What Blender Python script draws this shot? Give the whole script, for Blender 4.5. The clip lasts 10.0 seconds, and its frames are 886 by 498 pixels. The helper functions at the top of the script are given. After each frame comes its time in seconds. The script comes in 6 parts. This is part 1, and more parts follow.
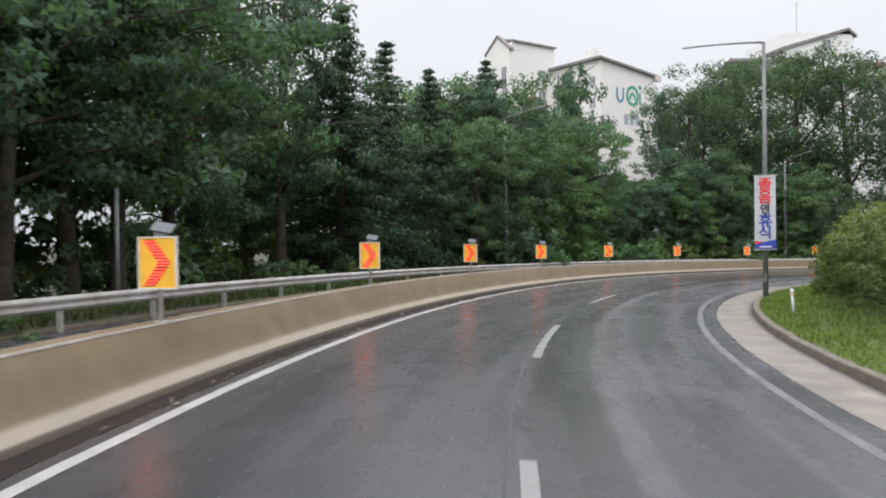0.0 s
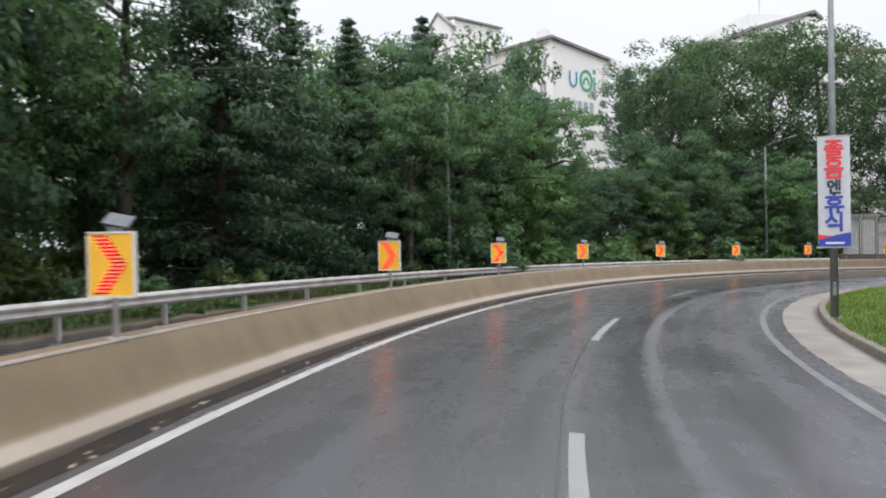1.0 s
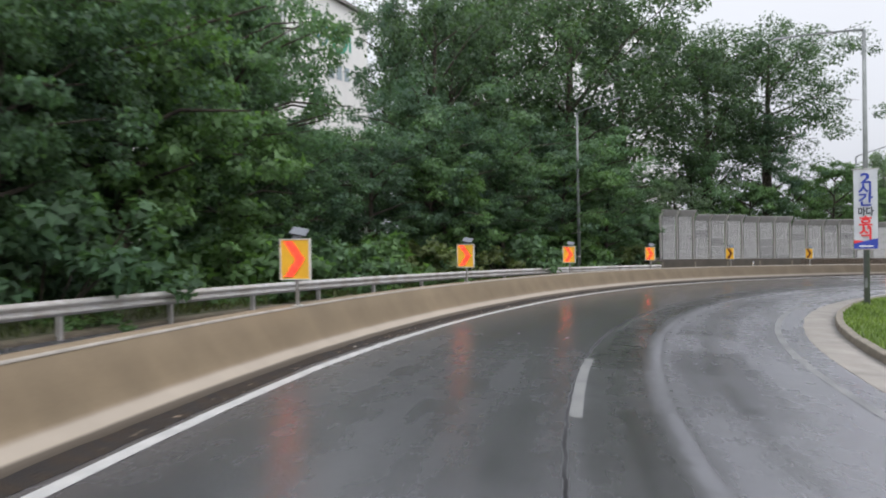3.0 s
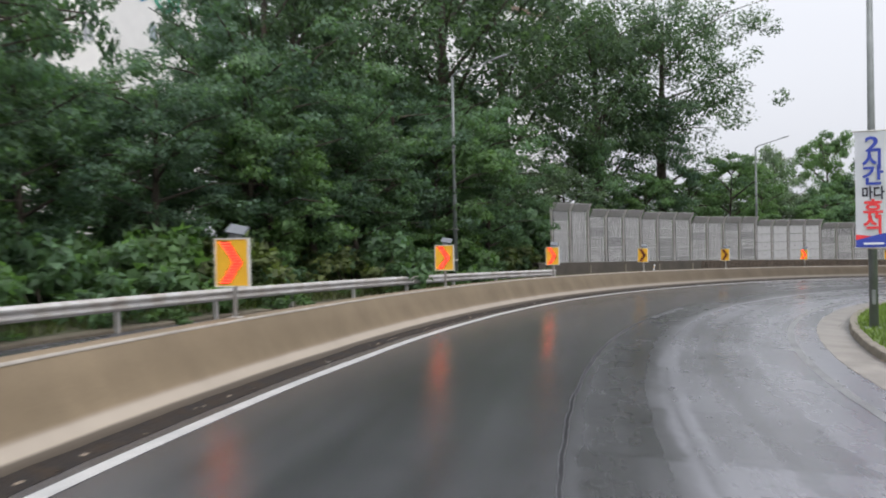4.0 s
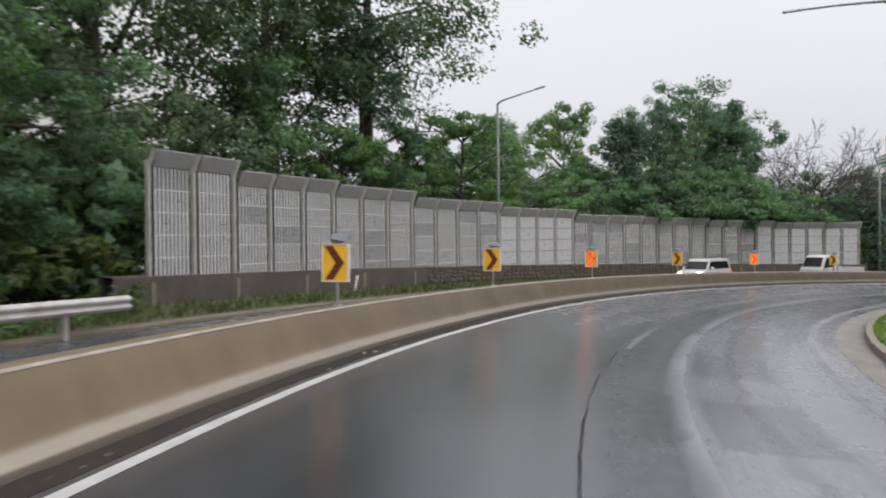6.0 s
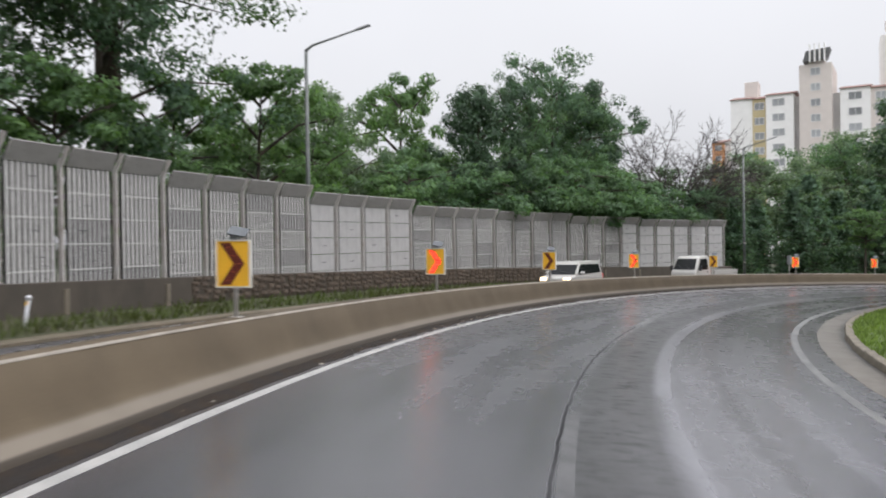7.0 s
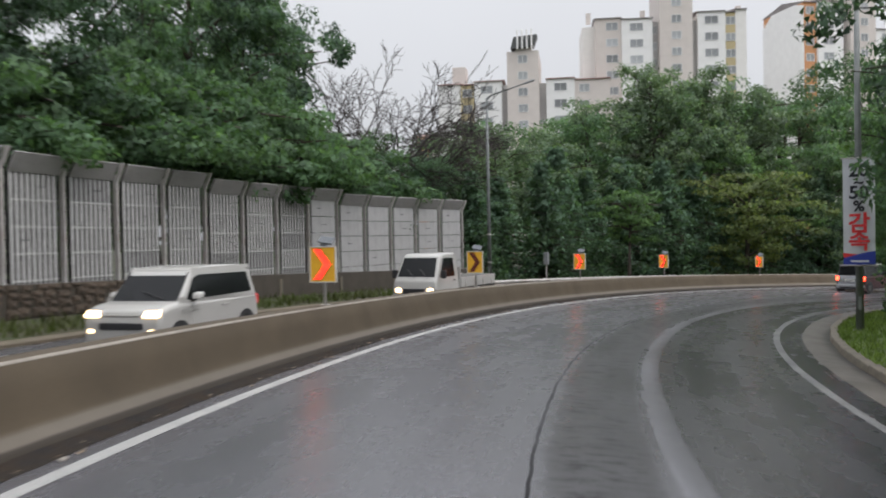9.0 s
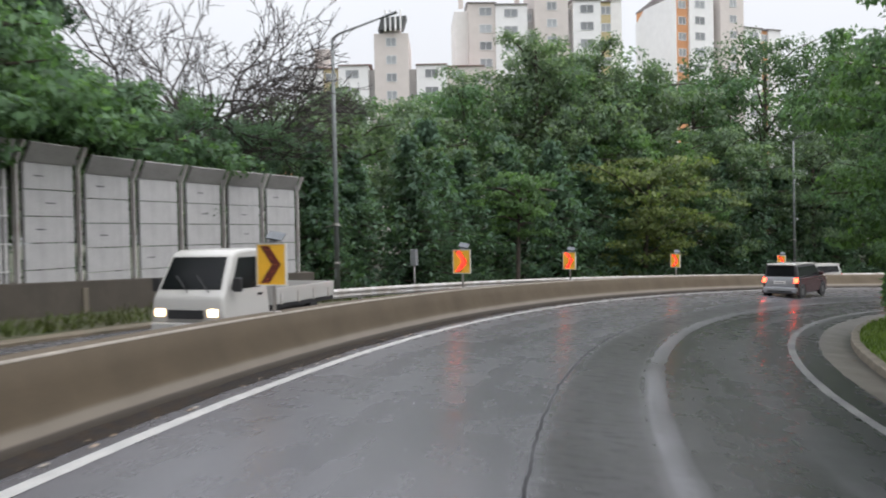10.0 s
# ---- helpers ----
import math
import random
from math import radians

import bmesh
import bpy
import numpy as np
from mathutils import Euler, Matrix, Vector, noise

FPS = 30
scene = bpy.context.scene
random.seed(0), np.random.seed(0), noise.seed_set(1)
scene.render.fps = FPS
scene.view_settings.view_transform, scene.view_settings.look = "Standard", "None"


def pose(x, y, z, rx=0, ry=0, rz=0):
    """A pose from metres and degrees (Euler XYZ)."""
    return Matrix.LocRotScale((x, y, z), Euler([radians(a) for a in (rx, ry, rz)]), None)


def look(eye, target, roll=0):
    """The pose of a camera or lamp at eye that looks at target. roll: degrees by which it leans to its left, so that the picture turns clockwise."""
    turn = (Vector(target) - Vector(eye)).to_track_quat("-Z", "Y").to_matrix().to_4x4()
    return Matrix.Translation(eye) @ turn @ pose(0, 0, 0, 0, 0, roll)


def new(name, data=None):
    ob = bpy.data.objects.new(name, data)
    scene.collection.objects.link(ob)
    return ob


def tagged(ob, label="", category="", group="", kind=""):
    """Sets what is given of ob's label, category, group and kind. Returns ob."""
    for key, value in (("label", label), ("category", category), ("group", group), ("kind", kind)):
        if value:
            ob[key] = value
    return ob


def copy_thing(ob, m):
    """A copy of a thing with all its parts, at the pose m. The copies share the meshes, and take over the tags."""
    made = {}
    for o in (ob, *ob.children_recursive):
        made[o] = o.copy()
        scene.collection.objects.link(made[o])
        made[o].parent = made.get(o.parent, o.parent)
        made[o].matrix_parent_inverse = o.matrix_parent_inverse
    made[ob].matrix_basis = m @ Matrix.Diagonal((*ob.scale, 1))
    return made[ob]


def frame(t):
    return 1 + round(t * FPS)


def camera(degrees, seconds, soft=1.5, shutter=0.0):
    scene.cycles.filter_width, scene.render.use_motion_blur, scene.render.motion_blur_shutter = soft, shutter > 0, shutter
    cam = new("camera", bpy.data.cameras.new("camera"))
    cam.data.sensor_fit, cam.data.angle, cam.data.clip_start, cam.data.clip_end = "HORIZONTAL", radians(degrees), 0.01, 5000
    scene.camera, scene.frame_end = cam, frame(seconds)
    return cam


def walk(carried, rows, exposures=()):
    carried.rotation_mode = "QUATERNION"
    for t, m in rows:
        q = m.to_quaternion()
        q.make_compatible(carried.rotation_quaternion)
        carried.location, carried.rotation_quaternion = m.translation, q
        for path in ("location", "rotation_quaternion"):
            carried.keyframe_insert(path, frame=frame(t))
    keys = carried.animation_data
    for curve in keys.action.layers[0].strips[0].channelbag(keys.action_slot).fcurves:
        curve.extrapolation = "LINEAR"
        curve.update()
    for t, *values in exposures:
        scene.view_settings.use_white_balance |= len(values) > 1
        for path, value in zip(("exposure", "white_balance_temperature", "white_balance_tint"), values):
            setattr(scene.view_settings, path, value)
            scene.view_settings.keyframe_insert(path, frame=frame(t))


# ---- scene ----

cam = camera(58.45, 10.0, soft=1.9, shutter=0.25)
PATH = [
    (0.0, 0.000, 0.000, 1.863, 0.00, -0.64, 0.73),
    (0.5, 0.325, 5.434, 1.780, -1.01, -0.58, 0.88),
    (1.0, 0.875, 10.874, 1.694, -4.13, -0.59, 1.05),
    (1.5, 1.788, 16.167, 1.608, -8.19, -0.56, 1.17),
    (2.0, 3.111, 21.440, 1.541, -12.45, -0.57, 1.14),
    (3.5, 9.323, 36.334, 1.278, -25.83, -0.49, 1.00),
    (4.0, 12.315, 41.055, 1.192, -30.47, -0.49, 1.11),
    (4.5, 15.741, 45.662, 1.122, -35.35, -0.56, 1.07),
    (5.0, 19.674, 50.052, 1.040, -40.39, -0.65, 0.91),
    (5.5, 23.949, 54.004, 0.967, -46.22, -0.81, 0.64),
    (7.0, 38.332, 62.468, 0.482, -63.40, -0.49, 0.88),
    (7.5, 43.692, 64.447, 0.343, -68.78, -0.54, 0.96),
    (8.0, 49.137, 65.942, 0.217, -74.16, -0.64, 0.93),
    (8.5, 54.658, 66.861, 0.068, -79.49, -0.76, 0.84),
    (9.0, 60.107, 67.256, -0.068, -84.53, -0.77, 1.11),
    (9.5, 65.478, 67.238, -0.210, -89.09, -0.90, 1.08),
    (10.0, 70.829, 66.747, -0.387, -93.78, -0.97, 1.10),
]
walk(cam, [(t, pose(x, y, z, 90 + pitch, roll, yaw)) for t, x, y, z, yaw, pitch, roll in PATH],
     exposures=((0.0, 0.06, 6450, 13), (1.0, 0.16, 6350, 13), (2.0, 0.14, 6300, 13), (3.5, 0.06, 6300, 13), (4.5, 0.10, 6400, 13), (5.0, -0.06, 6400, 13), (5.5, -0.04, 6450, 13), (7.0, 0.02, 6500, 13), (7.5, -0.08, 6500, 13), (8.0, -0.26, 6500, 12), (8.5, -0.14, 6500, 12), (9.5, -0.24, 6400, 12), (10.0, 0.10, 6400, 12)))

# ---- light: a rainy overcast sky, brighter overhead ----
world = bpy.data.worlds.new("overcast_sky")
scene.world = world
world.use_nodes = True
wn, wl = world.node_tree.nodes, world.node_tree.links
wn.clear()
w_out = wn.new("ShaderNodeOutputWorld")
w_bg = wn.new("ShaderNodeBackground")
w_sky = wn.new("ShaderNodeTexSky")
w_sky.sky_type, w_sky.sun_disc = "NISHITA", False
w_sky.sun_elevation, w_sky.sun_rotation = radians(55), radians(200)
w_sky.air_density, w_sky.dust_density = 1.5, 6.0
w_hsv = wn.new("ShaderNodeHueSaturation")
w_hsv.inputs["Saturation"].default_value = 0.15
w_hsv.inputs["Value"].default_value = 0.05
wl.new(w_sky.outputs[0], w_hsv.inputs["Color"])
w_co = wn.new("ShaderNodeTexCoord")
w_sep = wn.new("ShaderNodeSeparateXYZ")
wl.new(w_co.outputs["Generated"], w_sep.inputs[0])
w_ramp = wn.new("ShaderNodeValToRGB")
ramp = w_ramp.color_ramp
ramp.elements[0].position, ramp.elements[0].color = 0.0, (0.595, 0.615, 0.645, 1)
ramp.elements[1].position, ramp.elements[1].color = 1.0, (2.27, 2.33, 2.44, 1)
mid_stop = ramp.elements.new(0.35)
mid_stop.color = (0.74, 0.765, 0.795, 1)
high_stop = ramp.elements.new(0.55)
high_stop.color = (1.40, 1.44, 1.50, 1)
wl.new(w_sep.outputs["Z"], w_ramp.inputs[0])
w_cloud = wn.new("ShaderNodeTexNoise")
w_cloud.inputs["Scale"].default_value = 2.5
w_cloud.inputs["Detail"].default_value = 4
wl.new(w_co.outputs["Generated"], w_cloud.inputs["Vector"])
w_mr = wn.new("ShaderNodeMapRange")
w_mr.inputs["To Min"].default_value, w_mr.inputs["To Max"].default_value = 0.9, 1.06
wl.new(w_cloud.outputs["Fac"], w_mr.inputs["Value"])
w_mul = wn.new("ShaderNodeVectorMath")
w_mul.operation = "SCALE"
wl.new(w_ramp.outputs[0], w_mul.inputs[0])
wl.new(w_mr.outputs[0], w_mul.inputs["Scale"])
w_add = wn.new("ShaderNodeVectorMath")
w_add.operation = "ADD"
wl.new(w_mul.outputs[0], w_add.inputs[0])
wl.new(w_hsv.outputs[0], w_add.inputs[1])
wl.new(w_add.outputs[0], w_bg.inputs["Color"])
w_bg.inputs["Strength"].default_value = 1.0
wl.new(w_bg.outputs[0], w_out.inputs[0])
sun = new("sun", bpy.data.lights.new("sun", "SUN"))
sun.data.energy, sun.data.angle, sun.data.color = 0.6, radians(40), (1.0, 0.97, 0.93)
sun.matrix_world = look((0, 0, 60), (14, 30, 0))

# ---- materials ----
def mat(name, color, rough=0.7, var=0.25, scale=2.0, fine=60.0, bump=0.15, metal=0.0, tint=None, spread=0.0, island=0.0,
        emit=None, power=0.0, rough_var=0.1, spec=0.5, dist=0.01):
    """A procedural surface: colour varied at two scales, uneven gloss and fine relief, in metres of the object's own space."""
    m = bpy.data.materials.new(name)
    m.use_nodes = True
    n, l = m.node_tree.nodes, m.node_tree.links
    b = n["Principled BSDF"]
    b.inputs["Metallic"].default_value = metal
    b.inputs["Specular IOR Level"].default_value = spec
    co = n.new("ShaderNodeTexCoord")
    big, small = n.new("ShaderNodeTexNoise"), n.new("ShaderNodeTexNoise")
    for node, sc, det in ((big, scale, 5), (small, fine, 3)):
        node.inputs["Scale"].default_value, node.inputs["Detail"].default_value = sc, det
        l.new(co.outputs["Object"], node.inputs["Vector"])
    mix = n.new("ShaderNodeMix")
    mix.data_type = "RGBA"
    other = tint or tuple(c * (1 - var) for c in color)
    mix.inputs["A"].default_value, mix.inputs["B"].default_value = (*color, 1), (*other, 1)
    step = n.new("ShaderNodeMapRange")
    step.inputs["From Min"].default_value, step.inputs["From Max"].default_value = 0.35, 0.68
    l.new(big.outputs["Fac"], step.inputs["Value"])
    l.new(step.outputs[0], mix.inputs["Factor"])
    gain = n.new("ShaderNodeMapRange")
    gain.inputs["From Min"].default_value, gain.inputs["From Max"].default_value = 0.3, 0.7
    gain.inputs["To Min"].default_value, gain.inputs["To Max"].default_value = 1 - var * 0.4, 1 + var * 0.4
    l.new(small.outputs["Fac"], gain.inputs["Value"])
    last = gain.outputs[0]
    for source, amount in (("obj", spread), ("isl", island)):
        if amount:
            info = n.new("ShaderNodeObjectInfo" if source == "obj" else "ShaderNodeNewGeometry")
            r = n.new("ShaderNodeMapRange")
            r.inputs["To Min"].default_value, r.inputs["To Max"].default_value = 1 - amount, 1 + amount
            l.new(info.outputs["Random" if source == "obj" else "Random Per Island"], r.inputs["Value"])
            mm = n.new("ShaderNodeMath")
            mm.operation = "MULTIPLY"
            l.new(last, mm.inputs[0])
            l.new(r.outputs[0], mm.inputs[1])
            last = mm.outputs[0]
    sc = n.new("ShaderNodeVectorMath")
    sc.operation = "SCALE"
    l.new(mix.outputs["Result"], sc.inputs[0])
    l.new(last, sc.inputs["Scale"])
    l.new(sc.outputs[0], b.inputs["Base Color"])
    rr = n.new("ShaderNodeMapRange")
    rr.inputs["To Min"].default_value, rr.inputs["To Max"].default_value = max(0.03, rough - rough_var), min(1, rough + rough_var)
    l.new(big.outputs["Fac"], rr.inputs["Value"])
    l.new(rr.outputs[0], b.inputs["Roughness"])
    if bump:
        bp = n.new("ShaderNodeBump")
        bp.inputs["Strength"].default_value, bp.inputs["Distance"].default_value = bump, dist
        l.new(small.outputs["Fac"], bp.inputs["Height"])
        l.new(bp.outputs[0], b.inputs["Normal"])
    if emit:
        b.inputs["Emission Color"].default_value, b.inputs["Emission Strength"].default_value = (*emit, 1), power
    return m


def math_node(n, l, op, a, c):
    node = n.new("ShaderNodeMath")
    node.operation = op
    for i, v in enumerate((a, c)):
        if isinstance(v, (int, float)):
            node.inputs[i].default_value = v
        else:
            l.new(v, node.inputs[i])
    return node.outputs[0]


def wet_asphalt(name, base=0.05, bands=True):
    """Wet asphalt: u runs along the road and v across it, in metres. Worn wheel tracks, an old sealed strip and puddled gloss."""
    m = bpy.data.materials.new(name)
    m.use_nodes = True
    n, l = m.node_tree.nodes, m.node_tree.links
    b = n["Principled BSDF"]
    uv = n.new("ShaderNodeUVMap")
    uv.uv_map = "road"
    sep = n.new("ShaderNodeSeparateXYZ")
    l.new(uv.outputs[0], sep.inputs[0])

    def noise_tex(scale, detail, vec, rough=0.5):
        t = n.new("ShaderNodeTexNoise")
        t.inputs["Scale"].default_value, t.inputs["Detail"].default_value, t.inputs["Roughness"].default_value = scale, detail, rough
        l.new(vec, t.inputs["Vector"])
        return t.outputs["Fac"]

    stretch = n.new("ShaderNodeVectorMath")
    stretch.operation = "MULTIPLY"
    stretch.inputs[1].default_value = (0.12, 1.6, 1)
    l.new(uv.outputs[0], stretch.inputs[0])
    streak = noise_tex(1.0, 6, stretch.outputs[0], 0.6)
    patch = noise_tex(0.35, 4, uv.outputs[0])
    grain = noise_tex(90, 3, uv.outputs[0], 0.7)
    blot = noise_tex(1.7, 5, uv.outputs[0], 0.6)

    def drift(stops):
        # how far a seam strays sideways, in metres, along the road
        along_in = n.new("ShaderNodeMapRange")
        along_in.inputs["From Min"].default_value, along_in.inputs["From Max"].default_value = 0, 160
        l.new(sep.outputs["X"], along_in.inputs["Value"])
        cr = n.new("ShaderNodeValToRGB")
        cr.color_ramp.interpolation = "B_SPLINE"
        e = cr.color_ramp.elements
        e[0].position, e[0].color = 0.0, (0.5 + stops[0][1],) * 3 + (1,)
        e[1].position, e[1].color = 1.0, (0.5 + stops[-1][1],) * 3 + (1,)
        for where, off in stops[1:-1]:
            e.new(where / 160).color = (0.5 + off,) * 3 + (1,)
        l.new(along_in.outputs[0], cr.inputs[0])
        return math_node(n, l, "SUBTRACT", sep.outputs["Y"], math_node(n, l, "SUBTRACT", cr.outputs[0], 0.5))

    seam_y = drift(((0, 0.0), (12, -0.02), (30, -0.03), (47, 0.02), (60, 0.14), (70, 0.16), (80, 0.08), (88, 0.16), (98, 0.12), (106, -0.02), (160, 0.0)))
    pale_y = drift(((0, -0.1), (20, -0.09), (54, -0.09), (80, 0.03), (100, 0.19), (114, 0.12), (160, 0.1)))

    def band(centre, half, soft, wobble=0.25, across=None):
        # 1 inside a strip along the road, with a ragged edge
        v = math_node(n, l, "ADD", across or seam_y, math_node(n, l, "MULTIPLY", math_node(n, l, "SUBTRACT", blot, 0.5), wobble))
        d = math_node(n, l, "ABSOLUTE", math_node(n, l, "SUBTRACT", v, centre), 0)
        r = n.new("ShaderNodeMapRange")
        r.interpolation_type = "SMOOTHSTEP"
        r.inputs["From Min"].default_value, r.inputs["From Max"].default_value = half - soft, half + soft
        r.inputs["To Min"].default_value, r.inputs["To Max"].default_value = 1, 0
        l.new(d, r.inputs["Value"])
        return r.outputs[0]

    value = math_node(n, l, "MULTIPLY", math_node(n, l, "ADD", math_node(n, l, "MULTIPLY", streak, 0.9), 0.55), base)
    value = math_node(n, l, "MULTIPLY", value, math_node(n, l, "ADD", math_node(n, l, "MULTIPLY", patch, 0.8), 0.6))
    value = math_node(n, l, "MULTIPLY", value, math_node(n, l, "ADD", math_node(n, l, "MULTIPLY", grain, 0.7), 0.65))
    wet = math_node(n, l, "ADD", math_node(n, l, "MULTIPLY", streak, 0.22), math_node(n, l, "MULTIPLY", blot, 0.16))
    wet = math_node(n, l, "ADD", wet, 0.08)
    if bands:
        late = n.new("ShaderNodeMapRange")
        late.interpolation_type = "SMOOTHSTEP"
        late.inputs["From Min"].default_value, late.inputs["From Max"].default_value = 14.0, 34.0
        l.new(sep.outputs["X"], late.inputs["Value"])
        # the inner lane is older and paler than the outer, resurfaced one
        inner = n.new("ShaderNodeMapRange")
        inner.inputs["From Min"].default_value, inner.inputs["From Max"].default_value = 0.15, 0.35
        inner.inputs["To Min"].default_value, inner.inputs["To Max"].default_value = 0.0, 1.0
        l.new(seam_y, inner.inputs["Value"])
        value = math_node(n, l, "MULTIPLY", value, math_node(n, l, "ADD", math_node(n, l, "MULTIPLY", inner.outputs[0], 0.42), 0.78))
        # the outer lane is blacker and slicker along the first half of the noise wall
        sr = n.new("ShaderNodeMapRange")
        sr.inputs["From Min"].default_value, sr.inputs["From Max"].default_value = 0, 160
        l.new(sep.outputs["X"], sr.inputs["Value"])
        slick = n.new("ShaderNodeValToRGB")
        el = slick.color_ramp.elements
        el[0].position, el[0].color = 44 / 160, (0.0, 0.0, 0.0, 1)
        el[1].position, el[1].color = 90 / 160, (0, 0, 0, 1)
        for where in (62, 80):
            el.new(where / 160).color = (1, 1, 1, 1)
        l.new(sr.outputs[0], slick.inputs[0])
        outer = math_node(n, l, "MULTIPLY", math_node(n, l, "SUBTRACT", 1.0, inner.outputs[0]), slick.outputs[0])
        value = math_node(n, l, "MULTIPLY", value, math_node(n, l, "SUBTRACT", 1.0, math_node(n, l, "MULTIPLY", outer, 0.14)))
        wet = math_node(n, l, "MULTIPLY", wet, math_node(n, l, "SUBTRACT", 1.0, math_node(n, l, "MULTIPLY", outer, 0.35)))
        old = n.new("ShaderNodeMapRange")
        old.interpolation_type = "SMOOTHSTEP"
        old.inputs["From Min"].default_value, old.inputs["From Max"].default_value = 76.0, 92.0
        old.inputs["To Max"].default_value = 0.75
        l.new(sep.outputs["X"], old.inputs["Value"])
        strip = math_node(n, l, "MULTIPLY", math_node(n, l, "MULTIPLY", band(0.74, 0.46, 0.04, 0.12), old.outputs[0]), math_node(n, l, "ADD", math_node(n, l, "MULTIPLY", blot, 0.6), 0.02))
        value = math_node(n, l, "MULTIPLY", value, math_node(n, l, "SUBTRACT", 1.0, strip))
        wet = math_node(n, l, "ADD", wet, math_node(n, l, "MULTIPLY", strip, 0.22))
        # broken, torn tar across the sealed strip
        tear_at = n.new("ShaderNodeVectorMath")
        tear_at.operation = "MULTIPLY"
        tear_at.inputs[1].default_value = (7.5, 2.6, 1)
        l.new(uv.outputs[0], tear_at.inputs[0])
        tear = n.new("ShaderNodeMapRange")
        tear.inputs["From Min"].default_value, tear.inputs["From Max"].default_value = 0.50, 0.61
        tear.inputs["To Max"].default_value = 1.0
        l.new(noise_tex(1.0, 6, tear_at.outputs[0], 0.65), tear.inputs["Value"])
        torn = math_node(n, l, "MULTIPLY", math_node(n, l, "MULTIPLY", tear.outputs[0], band(0.70, 0.40, 0.2, 0.5)), math_node(n, l, "MULTIPLY", old.outputs[0], math_node(n, l, "MULTIPLY", patch, 2.1)))
        value = math_node(n, l, "MULTIPLY", value, math_node(n, l, "SUBTRACT", 1.0, torn))
        wet = math_node(n, l, "ADD", wet, math_node(n, l, "MULTIPLY", torn, 0.25))
        strip = math_node(n, l, "MAXIMUM", strip, math_node(n, l, "MULTIPLY", torn, 1.0))
        # past the wall's middle the trees' dark reflection is painted into the inner lane
        fresh = n.new("ShaderNodeMapRange")
        fresh.interpolation_type = "SMOOTHSTEP"
        fresh.inputs["From Min"].default_value, fresh.inputs["From Max"].default_value = 86.0, 102.0
        fresh.inputs["To Max"].default_value = 0.62
        l.new(sep.outputs["X"], fresh.inputs["Value"])
        lane = n.new("ShaderNodeMapRange")
        lane.inputs["From Min"].default_value, lane.inputs["From Max"].default_value = 1.35, 1.5
        l.new(sep.outputs["Y"], lane.inputs["Value"])
        value = math_node(n, l, "MULTIPLY", value, math_node(n, l, "SUBTRACT", 1.0, math_node(n, l, "MULTIPLY", fresh.outputs[0], lane.outputs[0])))
        # sky sheen painted into the colour: outer lane past the wall's beginning, inner before
        for across, spans in ((math_node(n, l, "SUBTRACT", 1.0, inner.outputs[0]), ((74, 0.0), (92, 0.036), (112, 0.034), (160, 0.036))), (lane.outputs[0], ((30, 0.0), (50, 0.058), (86, 0.080), (99, 0.0)))):
            cr = n.new("ShaderNodeValToRGB")
            e = cr.color_ramp.elements
            e[0].position, e[0].color = spans[0][0] / 160, (spans[0][1],) * 3 + (1,)
            e[1].position, e[1].color = spans[-1][0] / 160, (spans[-1][1],) * 3 + (1,)
            for where, k in spans[1:-1]:
                e.new(where / 160).color = (k, k, k, 1)
            l.new(sr.outputs[0], cr.inputs[0])
            value = math_node(n, l, "ADD", value, math_node(n, l, "MULTIPLY", math_node(n, l, "MULTIPLY", cr.outputs[0], across), math_node(n, l, "ADD", math_node(n, l, "MULTIPLY", streak, 0.4), 0.8)))
        pale = math_node(n, l, "MULTIPLY", math_node(n, l, "MULTIPLY", band(1.3, 0.13, 0.04, 0.05, pale_y), late.outputs[0]), math_node(n, l, "MULTIPLY", patch, 0.085))
        value = math_node(n, l, "ADD", value, pale)
        pale2 = math_node(n, l, "MULTIPLY", band(2.9, 0.3, 0.25, 0.5), math_node(n, l, "MULTIPLY", streak, 0.012))
        value = math_node(n, l, "ADD", value, pale2)
        dark = band(0.75, 0.42, 0.1, 0.35)
        value = math_node(n, l, "MULTIPLY", value, math_node(n, l, "SUBTRACT", 1.0, math_node(n, l, "MULTIPLY", dark, math_node(n, l, "ADD", math_node(n, l, "MULTIPLY", blot, 0.8), 0.12))))
        vor = n.new("ShaderNodeTexVoronoi")
        vor.voronoi_dimensions, vor.feature = "1D", "DISTANCE_TO_EDGE"
        vor.inputs["Scale"].default_value = 1.0
        l.new(math_node(n, l, "MULTIPLY", math_node(n, l, "ADD", sep.outputs["X"], math_node(n, l, "MULTIPLY", blot, 0.35)), 0.42), vor.inputs["W"])
        cut = math_node(n, l, "LESS_THAN", vor.outputs["Distance"], 0.012)
        cut = math_node(n, l, "MULTIPLY", math_node(n, l, "MULTIPLY", cut, band(0.72, 0.5, 0.05, 0.2)), 0.55)
        value = math_node(n, l, "MULTIPLY", value, math_node(n, l, "SUBTRACT", 1.0, cut))
        # darker patches cut across the sealed strip and the inner lane, each with its own depth
        cell = n.new("ShaderNodeTexVoronoi")
        cell.voronoi_dimensions = "1D"
        cell.inputs["Scale"].default_value = 1.0
        l.new(math_node(n, l, "MULTIPLY", math_node(n, l, "ADD", sep.outputs["X"], math_node(n, l, "MULTIPLY", blot, 0.25)), 0.33), cell.inputs["W"])
        sepc = n.new("ShaderNodeSeparateColor")
        l.new(cell.outputs["Color"], sepc.inputs[0])
